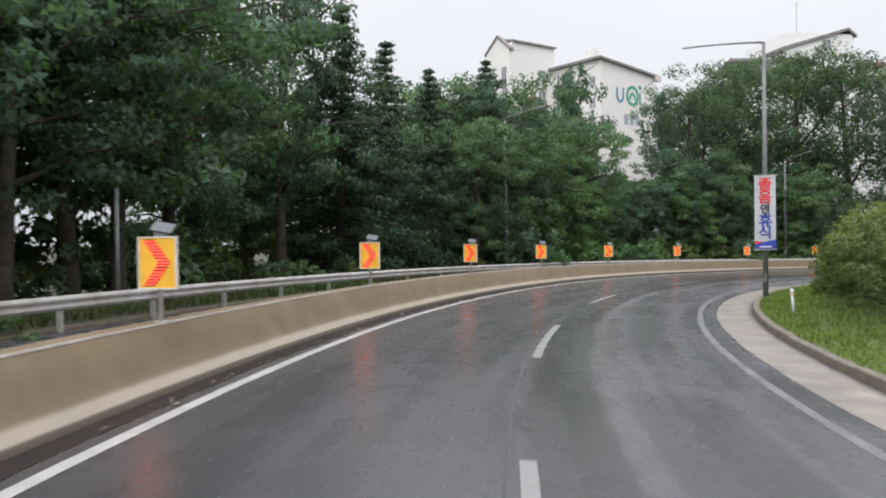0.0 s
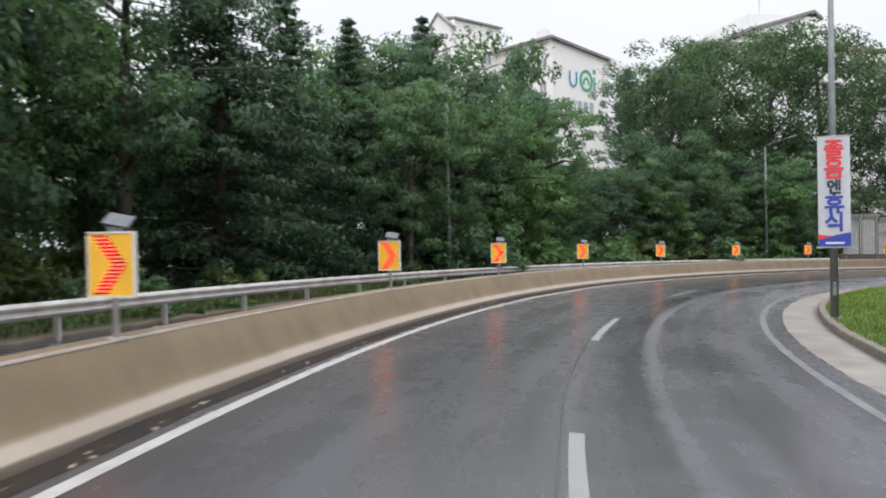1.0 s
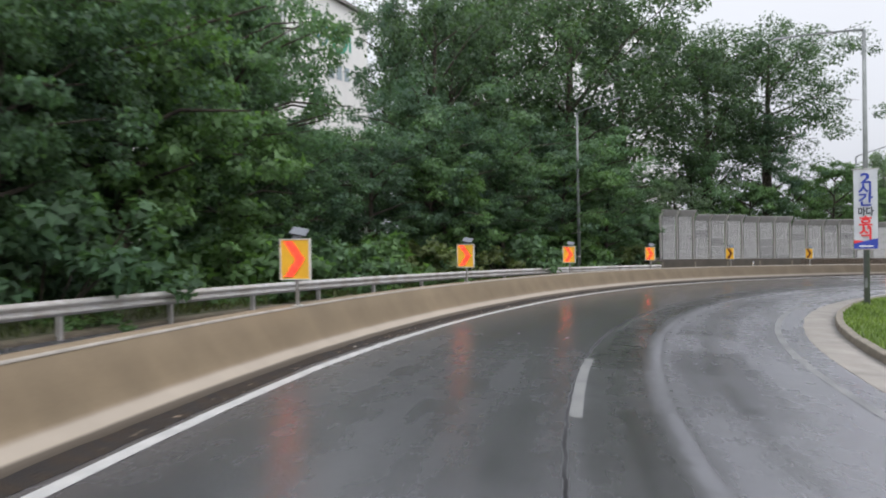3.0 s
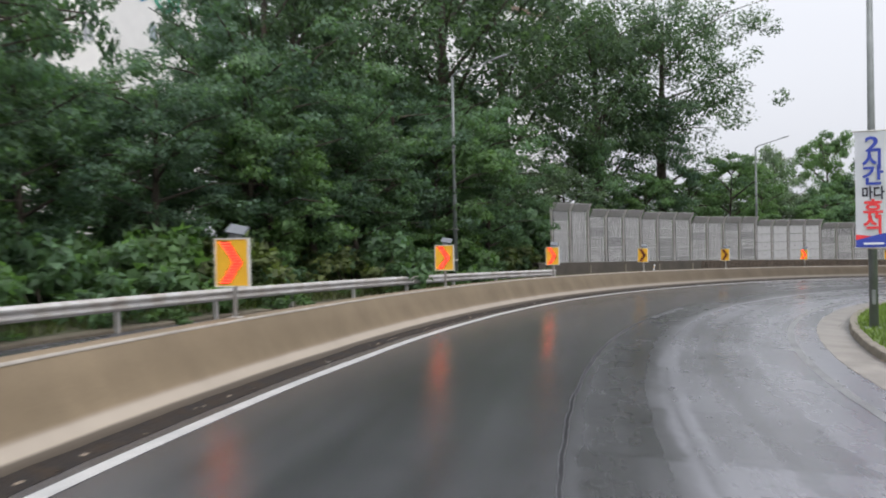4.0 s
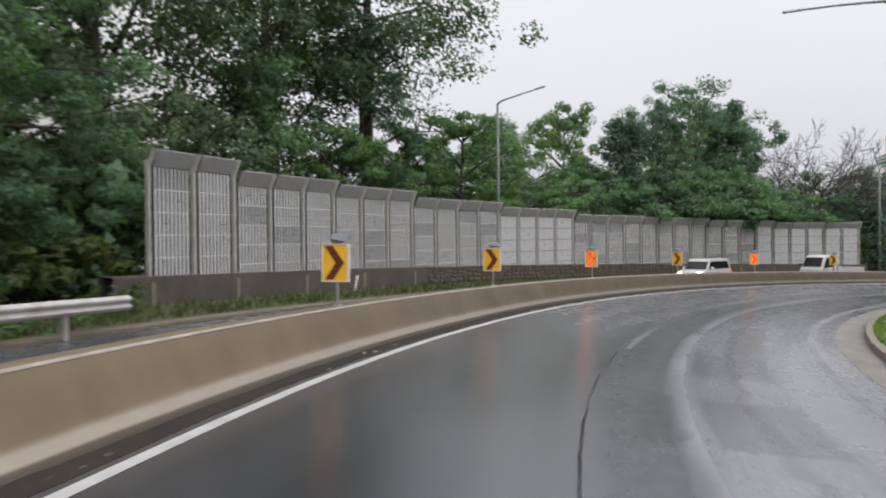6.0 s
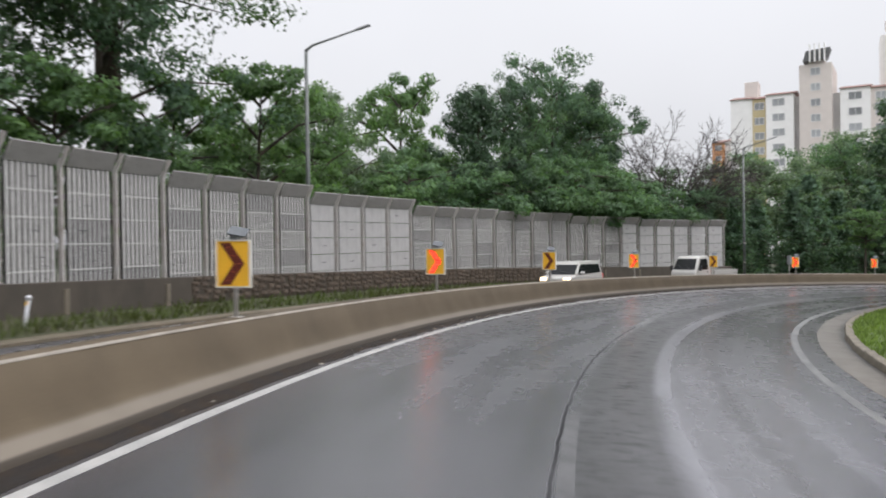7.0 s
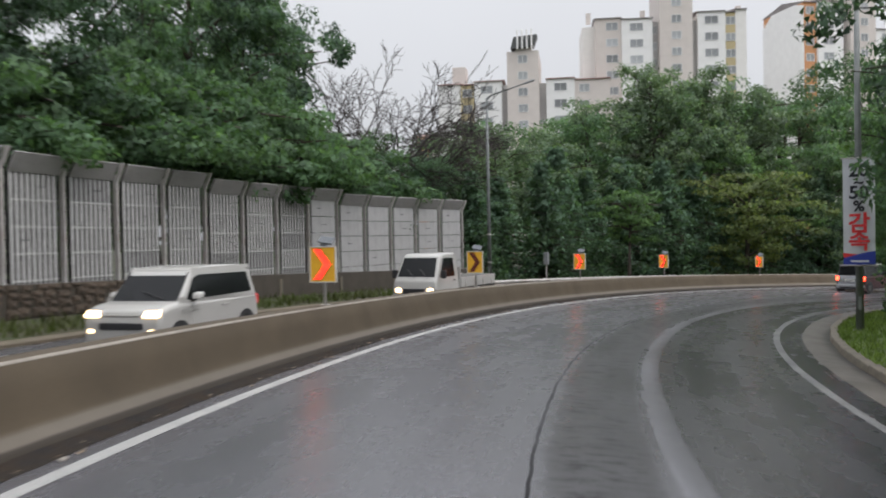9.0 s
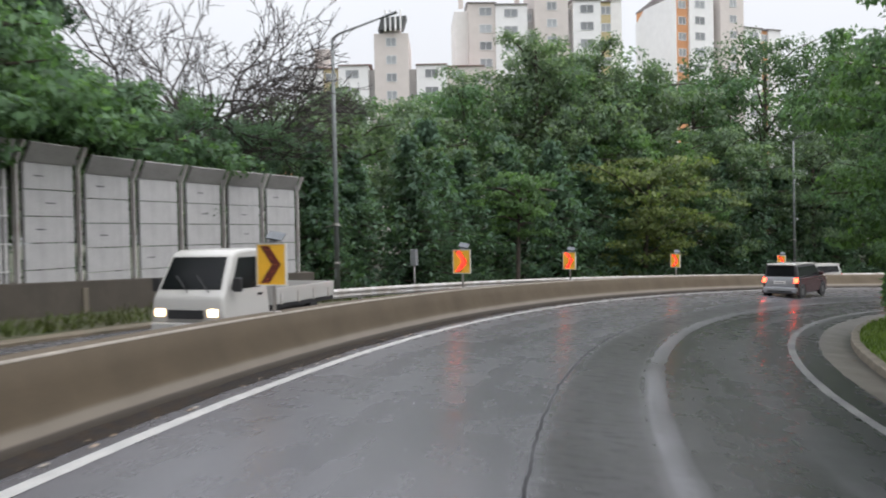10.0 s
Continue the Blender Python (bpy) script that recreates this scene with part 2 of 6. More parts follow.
        for chan, centre, half, depth in (("Red", 0.95, 0.22, 0.55), ("Green", 0.55, 0.25, 0.45), ("Blue", 2.1, 0.62, 0.40)):
            on = n.new("ShaderNodeMapRange")
            on.inputs["From Min"].default_value, on.inputs["From Max"].default_value = 0.45, 0.75
            l.new(sepc.outputs[chan], on.inputs["Value"])
            k = math_node(n, l, "MULTIPLY", math_node(n, l, "MULTIPLY", on.outputs[0], band(centre, half, 0.05, 0.22)), depth)
            k = math_node(n, l, "MULTIPLY", k, math_node(n, l, "ADD", math_node(n, l, "MULTIPLY", blot, 1.2), 0.3))
            value = math_node(n, l, "MULTIPLY", value, math_node(n, l, "SUBTRACT", 1.0, k))
        pits = n.new("ShaderNodeMapRange")
        pits.inputs["From Min"].default_value, pits.inputs["From Max"].default_value = 0.56, 0.66
        l.new(noise_tex(7.0, 5, uv.outputs[0], 0.7), pits.inputs["Value"])
        pit = math_node(n, l, "MULTIPLY", math_node(n, l, "MULTIPLY", pits.outputs[0], band(1.6, 1.35, 0.2, 0.3)), math_node(n, l, "MULTIPLY", patch, 0.9))
        value = math_node(n, l, "MULTIPLY", value, math_node(n, l, "SUBTRACT", 1.0, pit))
        crack = n.new("ShaderNodeTexVoronoi")
        crack.feature = "DISTANCE_TO_EDGE"
        crack.inputs["Scale"].default_value = 1.0
        cs = n.new("ShaderNodeVectorMath")
        cs.operation = "MULTIPLY"
        cs.inputs[1].default_value = (2.6, 0.9, 1)
        wv = n.new("ShaderNodeVectorMath")
        wv.operation = "ADD"
        l.new(uv.outputs[0], wv.inputs[0])
        wn2 = n.new("ShaderNodeTexNoise")
        wn2.inputs["Scale"].default_value, wn2.inputs["Detail"].default_value = 2.5, 4
        l.new(uv.outputs[0], wn2.inputs["Vector"])
        ws = n.new("ShaderNodeVectorMath")
        ws.operation = "SCALE"
        ws.inputs["Scale"].default_value = 0.5
        l.new(wn2.outputs["Color"], ws.inputs[0])
        l.new(ws.outputs[0], wv.inputs[1])
        l.new(wv.outputs[0], cs.inputs[0])
        l.new(cs.outputs[0], crack.inputs["Vector"])
        line = math_node(n, l, "LESS_THAN", crack.outputs["Distance"], 0.022)
        line = math_node(n, l, "MULTIPLY", math_node(n, l, "MULTIPLY", line, band(0.72, 0.52, 0.05, 0.2)), math_node(n, l, "MULTIPLY", on.outputs[0], 0.6))
        value = math_node(n, l, "MULTIPLY", value, math_node(n, l, "SUBTRACT", 1.0, line))
        worn = band(2.1, 0.10, 0.05, 0.6)
        value = math_node(n, l, "MULTIPLY", value, math_node(n, l, "SUBTRACT", 1.0, math_node(n, l, "MULTIPLY", worn, math_node(n, l, "MULTIPLY", streak, 0.6))))
        seam = math_node(n, l, "MULTIPLY", band(0.16, 0.018, 0.011, 0.09), math_node(n, l, "MULTIPLY", math_node(n, l, "MINIMUM", math_node(n, l, "MULTIPLY", patch, 1.7), 1.0), math_node(n, l, "ADD", math_node(n, l, "MULTIPLY", late.outputs[0], 0.6), 0.4)))
        value = math_node(n, l, "MULTIPLY", value, math_node(n, l, "SUBTRACT", 1.0, math_node(n, l, "MULTIPLY", seam, 0.9)))
        wet = math_node(n, l, "ADD", math_node(n, l, "ADD", wet, math_node(n, l, "MULTIPLY", pale, 1.2)), math_node(n, l, "MULTIPLY", seam, 0.6))
        gloss = math_node(n, l, "SUBTRACT", 0.85, math_node(n, l, "MAXIMUM", math_node(n, l, "MULTIPLY", strip, 0.55), math_node(n, l, "MULTIPLY", seam, 0.6)))
        l.new(gloss, b.inputs["Specular IOR Level"])
    comb = n.new("ShaderNodeCombineXYZ")
    for i, k in enumerate((1.0, 1.0, 1.11)):
        l.new(math_node(n, l, "MULTIPLY", value, k), comb.inputs[i])
    l.new(comb.outputs[0], b.inputs["Base Color"])
    l.new(wet, b.inputs["Roughness"])
    b.inputs["Specular IOR Level"].default_value = 0.85
    bp = n.new("ShaderNodeBump")
    bp.inputs["Strength"].default_value, bp.inputs["Distance"].default_value = 0.18, 0.005
    hh = math_node(n, l, "ADD", grain, math_node(n, l, "MULTIPLY", blot, 0.4))
    if bands:
        hh = math_node(n, l, "SUBTRACT", hh, math_node(n, l, "MULTIPLY", seam, 2.0))
    l.new(hh, bp.inputs["Height"])
    l.new(bp.outputs[0], b.inputs["Normal"])
    return m


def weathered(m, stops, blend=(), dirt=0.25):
    """Tone along the road: u is metres along it, v across it. stops: factors on the colour along it; blend: bands of
    another colour across.
    """
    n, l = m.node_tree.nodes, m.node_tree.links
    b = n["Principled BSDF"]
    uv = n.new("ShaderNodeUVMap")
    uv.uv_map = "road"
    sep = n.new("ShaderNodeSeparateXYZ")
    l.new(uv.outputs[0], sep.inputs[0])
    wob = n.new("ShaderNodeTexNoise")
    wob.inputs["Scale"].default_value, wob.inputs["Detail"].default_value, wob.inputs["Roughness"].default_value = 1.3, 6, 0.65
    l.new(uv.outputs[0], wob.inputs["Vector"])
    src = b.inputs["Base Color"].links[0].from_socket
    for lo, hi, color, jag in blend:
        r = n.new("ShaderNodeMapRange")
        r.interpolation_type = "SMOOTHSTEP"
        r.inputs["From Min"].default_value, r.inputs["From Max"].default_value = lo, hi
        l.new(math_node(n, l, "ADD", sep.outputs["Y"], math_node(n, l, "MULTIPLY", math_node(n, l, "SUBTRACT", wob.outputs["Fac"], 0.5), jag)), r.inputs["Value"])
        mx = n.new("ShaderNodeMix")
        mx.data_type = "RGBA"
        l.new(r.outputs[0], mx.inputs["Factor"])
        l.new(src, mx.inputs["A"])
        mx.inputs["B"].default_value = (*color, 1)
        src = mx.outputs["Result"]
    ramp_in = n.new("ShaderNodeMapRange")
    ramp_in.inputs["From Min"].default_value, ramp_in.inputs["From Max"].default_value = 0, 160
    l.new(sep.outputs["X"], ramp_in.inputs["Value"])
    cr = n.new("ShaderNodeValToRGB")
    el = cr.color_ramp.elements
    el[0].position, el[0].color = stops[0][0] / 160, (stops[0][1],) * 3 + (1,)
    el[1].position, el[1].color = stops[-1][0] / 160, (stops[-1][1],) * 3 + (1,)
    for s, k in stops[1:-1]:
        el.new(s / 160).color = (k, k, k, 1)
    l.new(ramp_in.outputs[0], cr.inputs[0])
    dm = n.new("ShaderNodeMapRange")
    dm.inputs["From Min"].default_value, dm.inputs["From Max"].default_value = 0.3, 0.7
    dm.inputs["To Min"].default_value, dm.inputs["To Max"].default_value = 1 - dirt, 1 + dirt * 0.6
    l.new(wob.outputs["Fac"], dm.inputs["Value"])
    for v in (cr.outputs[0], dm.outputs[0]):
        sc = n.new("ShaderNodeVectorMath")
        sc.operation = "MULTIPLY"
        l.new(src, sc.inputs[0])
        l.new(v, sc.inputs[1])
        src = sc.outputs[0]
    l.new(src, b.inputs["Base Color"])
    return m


def leaf_mat(name, color, tint, glow=0.42):
    """Leaves: each one its own shade, some light passing through."""
    m = mat(name, color, rough=0.5, var=0.3, scale=0.5, fine=9, bump=0, tint=tint, spread=0.12, island=0.4, spec=0.25)
    n, l = m.node_tree.nodes, m.node_tree.links
    b, out = n["Principled BSDF"], n["Material Output"]
    tr, mx = n.new("ShaderNodeBsdfTranslucent"), n.new("ShaderNodeMixShader")
    src = b.inputs["Base Color"].links[0].from_socket
    gain = n.new("ShaderNodeVectorMath")
    gain.operation = "MULTIPLY"
    gain.inputs[1].default_value = (1.5, 1.7, 0.8)
    l.new(src, gain.inputs[0])
    l.new(gain.outputs[0], tr.inputs["Color"])
    mx.inputs[0].default_value = glow
    l.new(b.outputs[0], mx.inputs[1])
    l.new(tr.outputs[0], mx.inputs[2])
    l.new(mx.outputs[0], out.inputs["Surface"])
    return m


def streaked(name, color, stain, amount=0.6, rough=0.8, run=(1.2, 1.2, 0.25), scale=1.6, bump=0.2, var=0.2):
    """A weathered face with stains that run downwards."""
    m = mat(name, color, rough=rough, var=var, scale=1.0, fine=55, bump=bump)
    n, l = m.node_tree.nodes, m.node_tree.links
    b = n["Principled BSDF"]
    co = n.new("ShaderNodeTexCoord")
    st = n.new("ShaderNodeVectorMath")
    st.operation = "MULTIPLY"
    st.inputs[1].default_value = run
    l.new(co.outputs["Object"], st.inputs[0])
    t = n.new("ShaderNodeTexNoise")
    t.inputs["Scale"].default_value, t.inputs["Detail"].default_value, t.inputs["Roughness"].default_value = scale, 7, 0.65
    l.new(st.outputs[0], t.inputs["Vector"])
    r = n.new("ShaderNodeMapRange")
    r.inputs["From Min"].default_value, r.inputs["From Max"].default_value = 0.45, 0.72
    r.inputs["To Max"].default_value = amount
    l.new(t.outputs["Fac"], r.inputs["Value"])
    mx = n.new("ShaderNodeMix")
    mx.data_type = "RGBA"
    l.new(r.outputs[0], mx.inputs["Factor"])
    l.new(b.inputs["Base Color"].links[0].from_socket, mx.inputs["A"])
    mx.inputs["B"].default_value = (*stain, 1)
    l.new(mx.outputs["Result"], b.inputs["Base Color"])
    return m


ASPHALT = wet_asphalt("wet_asphalt", 0.053)
ASPHALT_OLD = wet_asphalt("wet_asphalt_far_side", 0.075, bands=False)
PAINT_WHITE = mat("road_paint_white", (0.39, 0.385, 0.37), 0.4, 0.45, 3, 120, 0.2, tint=(0.30, 0.30, 0.29))
PAINT_DASH = mat("lane_dash_paint", (0.225, 0.225, 0.22), 0.4, 0.45, 3, 120, 0.2, tint=(0.20, 0.20, 0.195))
PAINT_FAINT = mat("lane_dash_paint_faded", (0.15, 0.15, 0.148), 0.4, 0.5, 3, 120, 0.2, tint=(0.07, 0.07, 0.072))
PAINT_GHOST = mat("lane_dash_paint_ghost", (0.088, 0.088, 0.090), 0.4, 0.5, 3, 120, 0.2, tint=(0.050, 0.050, 0.052))
PAINT_WORN = mat("road_paint_worn", (0.165, 0.165, 0.162), 0.4, 0.5, 1.1, 120, 0.2, tint=(0.085, 0.086, 0.088))
# factors on the barrier's colour by metres along the road
TONE_STOPS = ((0, 0.90), (30, 0.94), (50, 0.96), (64, 0.86), (90, 0.47), (110, 0.41), (160, 0.55))
# colour bands paint sky light on the sloped foot, shade and dirt below
CONCRETE_TOP = weathered(streaked("barrier_concrete", (0.188, 0.138, 0.080), (0.125, 0.091, 0.051), 0.4, 0.78, (0.35, 0.35, 0.5), 0.8), TONE_STOPS,
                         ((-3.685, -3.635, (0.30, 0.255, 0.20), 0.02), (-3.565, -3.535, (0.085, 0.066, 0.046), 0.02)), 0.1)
CONCRETE_EDGE = mat("barrier_edge_concrete", (0.34, 0.305, 0.26), 0.7, 0.3, 3, 60, 0.2)
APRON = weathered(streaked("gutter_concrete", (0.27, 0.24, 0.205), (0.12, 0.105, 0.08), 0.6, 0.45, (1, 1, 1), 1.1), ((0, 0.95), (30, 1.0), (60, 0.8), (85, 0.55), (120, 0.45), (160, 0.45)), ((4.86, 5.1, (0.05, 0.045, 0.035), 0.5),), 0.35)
KERB = streaked("kerb_concrete", (0.17, 0.145, 0.11), (0.075, 0.07, 0.05), 0.7, 0.7, (1, 1, 1), 2.5)
KERB_TAN = streaked("kerb_concrete_tan", (0.15, 0.122, 0.085), (0.075, 0.07, 0.045), 0.7, 0.7, (1, 1, 1), 2.0)
GRIT = mat("wet_grit", (0.026, 0.0235, 0.022), 0.8, 0.6, 5, 45, 0.9, tint=(0.040, 0.030, 0.022), dist=0.03, spec=0.1)
LITTER = mat("dead_leaf", (0.36, 0.28, 0.20), 0.6, 0.4, 5, 45, 0.3, tint=(0.16, 0.10, 0.06), spread=0.4)
SOIL = mat("soil_and_litter", (0.055, 0.048, 0.03), 0.9, 0.5, 0.6, 25, 0.6, tint=(0.035, 0.055, 0.02), dist=0.05)
GALV = mat("galvanised_steel", (0.50, 0.49, 0.475), 0.45, 0.3, 2.2, 50, 0.08, metal=0.35, tint=(0.36, 0.32, 0.28))
POLE_STEEL = mat("lamp_pole_steel", (0.20, 0.215, 0.21), 0.5, 0.3, 2, 40, 0.05, metal=0.3)
SIGN_YELLOW = mat("sign_yellow", (0.86, 0.47, 0.035), 0.45, 0.12, 4, 80, 0.03)
SIGN_RIM = mat("sign_rim", (0.72, 0.68, 0.60), 0.5, 0.2, 6, 80, 0.05)
SIGN_RED = mat("chevron_dark_red", (0.11, 0.018, 0.010), 0.5, 0.2, 8, 80, 0.05)
LED_RED = mat("red_led", (0.6, 0.02, 0.01), 0.3, 0.05, 8, 80, 0, emit=(1.0, 0.035, 0.016), power=15)
LED_OFF = mat("unlit_led", (0.62, 0.17, 0.10), 0.25, 0.1, 8, 80, 0)
SOLAR = mat("solar_cell", (0.10, 0.11, 0.12), 0.35, 0.3, 9, 60, 0, metal=0.2)
PANEL = streaked("noise_panel", (0.60, 0.59, 0.575), (0.40, 0.39, 0.375), 0.4, 0.5, (3.0, 3.0, 0.35), 2.0, 0.05)
PANEL_DIM = streaked("noise_panel_dull", (0.43, 0.425, 0.42), (0.27, 0.26, 0.255), 0.5, 0.55, (3.0, 3.0, 0.35), 2.0, 0.05)
PANEL_POST = mat("noise_wall_post", (0.47, 0.455, 0.44), 0.6, 0.35, 2, 40, 0.05, tint=(0.36, 0.32, 0.29))
PANEL_CAP = streaked("noise_wall_cap", (0.29, 0.28, 0.27), (0.17, 0.165, 0.155), 0.7, 0.7, (0.8, 0.8, 2.0), 2.0)
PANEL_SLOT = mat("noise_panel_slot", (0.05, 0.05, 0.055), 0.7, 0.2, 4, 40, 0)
STONE = mat("base_stone", (0.105, 0.074, 0.050), 0.7, 0.4, 2.5, 30, 0.6, tint=(0.058, 0.046, 0.036), spread=0.2, dist=0.03)
MORTAR = streaked("base_mortar", (0.078, 0.066, 0.052), (0.042, 0.037, 0.030), 0.7, 0.85, (1, 1, .4), 1.5)
BARK = mat("bark", (0.075, 0.058, 0.042), 0.9, 0.5, 3, 25, 0.9, tint=(0.035, 0.03, 0.024), dist=0.04)
BARK_GREY = mat("bare_bark", (0.062, 0.052, 0.046), 0.9, 0.4, 3, 25, 0.8, tint=(0.036, 0.03, 0.027), dist=0.03)
LEAF_DEEP = leaf_mat("leaf_deep", (0.095, 0.156, 0.099), (0.059, 0.107, 0.077))
LEAF_OAK = leaf_mat("leaf_oak", (0.086, 0.136, 0.076), (0.054, 0.092, 0.058))
LEAF_MID = leaf_mat("leaf_mid", (0.115, 0.189, 0.099), (0.068, 0.128, 0.074))
LEAF_FRESH = leaf_mat("leaf_fresh", (0.124, 0.210, 0.081), (0.076, 0.140, 0.062))
# bank leaves are lighter and greyer to stand in for rain haze
LEAF_HILL_HAZED = leaf_mat("leaf_hill_hazed", (0.146, 0.200, 0.130), (0.096, 0.146, 0.096))
LEAF_OLIVE = leaf_mat("leaf_olive", (0.150, 0.178, 0.066), (0.085, 0.118, 0.050))
NEEDLE = leaf_mat("needle_dark", (0.054, 0.098, 0.056), (0.037, 0.071, 0.043), 0.25)
GRASS = leaf_mat("grass_blade", (0.140, 0.195, 0.046), (0.092, 0.138, 0.036), 0.35)
VERGE = mat("weedy_verge", (0.075, 0.066, 0.040), 0.9, 0.5, 1.5, 30, 0.8, tint=(0.048, 0.062, 0.022), dist=0.05)
WEED = leaf_mat("weed_blade", (0.085, 0.115, 0.036), (0.060, 0.060, 0.026), 0.3)
# groove faces get a darker grey that paints in the shade between ribs
PANEL_GROOVE_SHADE = mat("noise_panel_groove_shade", (0.105, 0.103, 0.100), 0.7, 0.3, 3, 40, 0.05)
TURF = mat("turf", (0.105, 0.155, 0.036), 0.85, 0.4, 1.2, 35, 0.8, tint=(0.075, 0.110, 0.030), dist=0.05)
# cream, beige, recess, roof and pane colours are paled to stand in for haze
WALL_CREAM = streaked("apartment_paint_cream", (0.82, 0.80, 0.765), (0.62, 0.59, 0.55), 0.12, 0.85, (.15, .15, .03), 1.0, 0.05, 0.05)
WALL_PINK = streaked("apartment_paint_beige", (0.66, 0.605, 0.565), (0.52, 0.47, 0.43), 0.12, 0.85, (.15, .15, .03), 1.0, 0.05, 0.05)
WALL_WHITE = streaked("apartment_paint_white", (0.84, 0.835, 0.82), (0.68, 0.66, 0.64), 0.12, 0.85, (.15, .15, .03), 1.0, 0.05, 0.05)
WALL_OCHRE = mat("apartment_paint_ochre", (0.55, 0.46, 0.27), 0.85, 0.15, .3, 20, 0.05)
WALL_ORANGE = mat("apartment_paint_orange", (0.66, 0.33, 0.16), 0.85, 0.15, .3, 20, 0.05)
RECESS_GREY = mat("recess_paint_grey", (0.50, 0.485, 0.475), 0.8, 0.15, .4, 20, 0.05)
CANOPY_DARK = mat("roof_canopy_dark", (0.10, 0.105, 0.105), 0.6, 0.2, 1, 20, 0.1)
ROOF_TILE = mat("roof_tile_brown", (0.26, 0.235, 0.23), 0.7, 0.3, 1, 20, 0.3)
ROOF_RED = mat("roof_tile_red", (0.29, 0.18, 0.155), 0.7, 0.3, 1, 20, 0.3)
GLASS_DARK = mat("window_glass", (0.36, 0.375, 0.385), 0.3, 0.3, 0.8, 10, 0, spread=0.4)
FRAME_WHITE = mat("window_frame_white", (0.75, 0.75, 0.74), 0.5, 0.1, 3, 40, 0)
LOGO_BLUE = mat("logo_blue", (0.10, 0.28, 0.42), 0.8, 0.1, 1, 20, 0)
LOGO_GREEN = mat("logo_green", (0.09, 0.36, 0.24), 0.8, 0.1, 1, 20, 0)
NUMBER_GREY = mat("number_paint_grey", (0.36, 0.42, 0.44), 0.8, 0.1, 1, 20, 0)
CLOTH = mat("banner_cloth", (0.74, 0.75, 0.78), 0.7, 0.08, 2, 120, 0.05)
INK_RED = mat("print_red", (0.74, 0.045, 0.05), 0.7, 0.08, 4, 80, 0)
INK_BLUE = mat("print_blue", (0.035, 0.06, 0.36), 0.7, 0.08, 4, 80, 0)
INK_BLACK = mat("print_black", (0.02, 0.02, 0.03), 0.7, 0.08, 4, 80, 0)
PAINT_CAR_WHITE = mat("car_paint_white", (0.46, 0.45, 0.425), 0.16, 0.06, 1, 60, 0, rough_var=0.05)
PAINT_CAR_SILVER = mat("car_paint_silver", (0.42, 0.43, 0.45), 0.2, 0.06, 1, 60, 0, metal=0.5, rough_var=0.05)
PAINT_CAR_RED = mat("car_paint_red", (0.062, 0.020, 0.022), 0.15, 0.06, 1, 60, 0, rough_var=0.05)
CAR_GLASS = mat("car_glass", (0.016, 0.018, 0.02), 0.14, 0.1, 1, 60, 0, rough_var=0.03, spec=0.35)
TYRE = mat("tyre_rubber", (0.02, 0.02, 0.02), 0.75, 0.2, 6, 60, 0.2)
TRIM_BLACK = mat("black_trim", (0.03, 0.03, 0.032), 0.5, 0.2, 5, 60, 0.05)
RIM = mat("wheel_rim", (0.16, 0.16, 0.16), 0.3, 0.2, 5, 60, 0, metal=0.8)
TAIL_LIGHT = mat("tail_light", (0.5, 0.02, 0.01), 0.2, 0.05, 5, 60, 0, emit=(1.0, 0.05, 0.02), power=13.0)
HEAD_LIGHT = mat("head_light", (0.8, 0.8, 0.75), 0.1, 0.05, 5, 60, 0, emit=(1.0, 0.68, 0.34), power=6.0)
PLATE = mat("number_plate", (0.72, 0.72, 0.70), 0.4, 0.05, 5, 60, 0)
LAMP_HEAD = mat("lamp_housing", (0.30, 0.31, 0.32), 0.5, 0.2, 5, 60, 0, metal=0.4)

# ---- the road's axis: bends to the right, falls gently and leans into the bend ----
BEND_S = (-60, 0, 15, 30, 50, 70, 90, 110, 130, 150, 175, 260)
BEND_K = (-0.0121, -0.0121, -0.0122, -0.0136, -0.0163, -0.0176, -0.0161, -0.0149, -0.0195, -0.0222, -0.0222, -0.012)
AX_S = np.arange(-60.0, 240.01, 0.5)
AX_K = np.interp(AX_S, BEND_S, BEND_K)
AX_H = np.concatenate([[0], np.cumsum((AX_K[1:] + AX_K[:-1]) * 0.25)])
AX_H += 0.0007 - AX_H[120]
mid_h = (AX_H[1:] + AX_H[:-1]) / 2
AX_X = np.concatenate([[0], np.cumsum(-np.sin(mid_h) * 0.5)])
AX_Y = np.concatenate([[0], np.cumsum(np.cos(mid_h) * 0.5)])
AX_X += -0.031 - AX_X[120]
AX_Y += -1.442 - AX_Y[120]


def axis_z(s):
    c = np.clip(s, -30, 165)
    return -2.033e-7 * c**3 - 5.363e-5 * c**2 - 0.011297 * c + 0.1458 - 0.03 * (s - c)


def lean(s):
    return np.tan(np.radians(np.interp(s, (0, 110), (3.0, 4.0))))


def at(s, n, h=0.0):
    """The world's place at s metres along the road, n to the right of its axis and h over the leaning road plane."""
    hd = np.interp(s, AX_S, AX_H)
    x = np.interp(s, AX_S, AX_X) + np.cos(hd) * n
    y = np.interp(s, AX_S, AX_Y) + np.sin(hd) * n
    return Vector((float(x), float(y), float(axis_z(s) - lean(s) * n + h)))


def heading(s):
    return math.degrees(float(np.interp(s, AX_S, AX_H)))


def stand(s, n, h=0.0, turn=0.0):
    """An upright pose there: y ahead along the road, x to its right, turned by so many degrees."""
    p = at(s, n, h)
    return pose(p.x, p.y, p.z, 0, 0, heading(s) + turn)


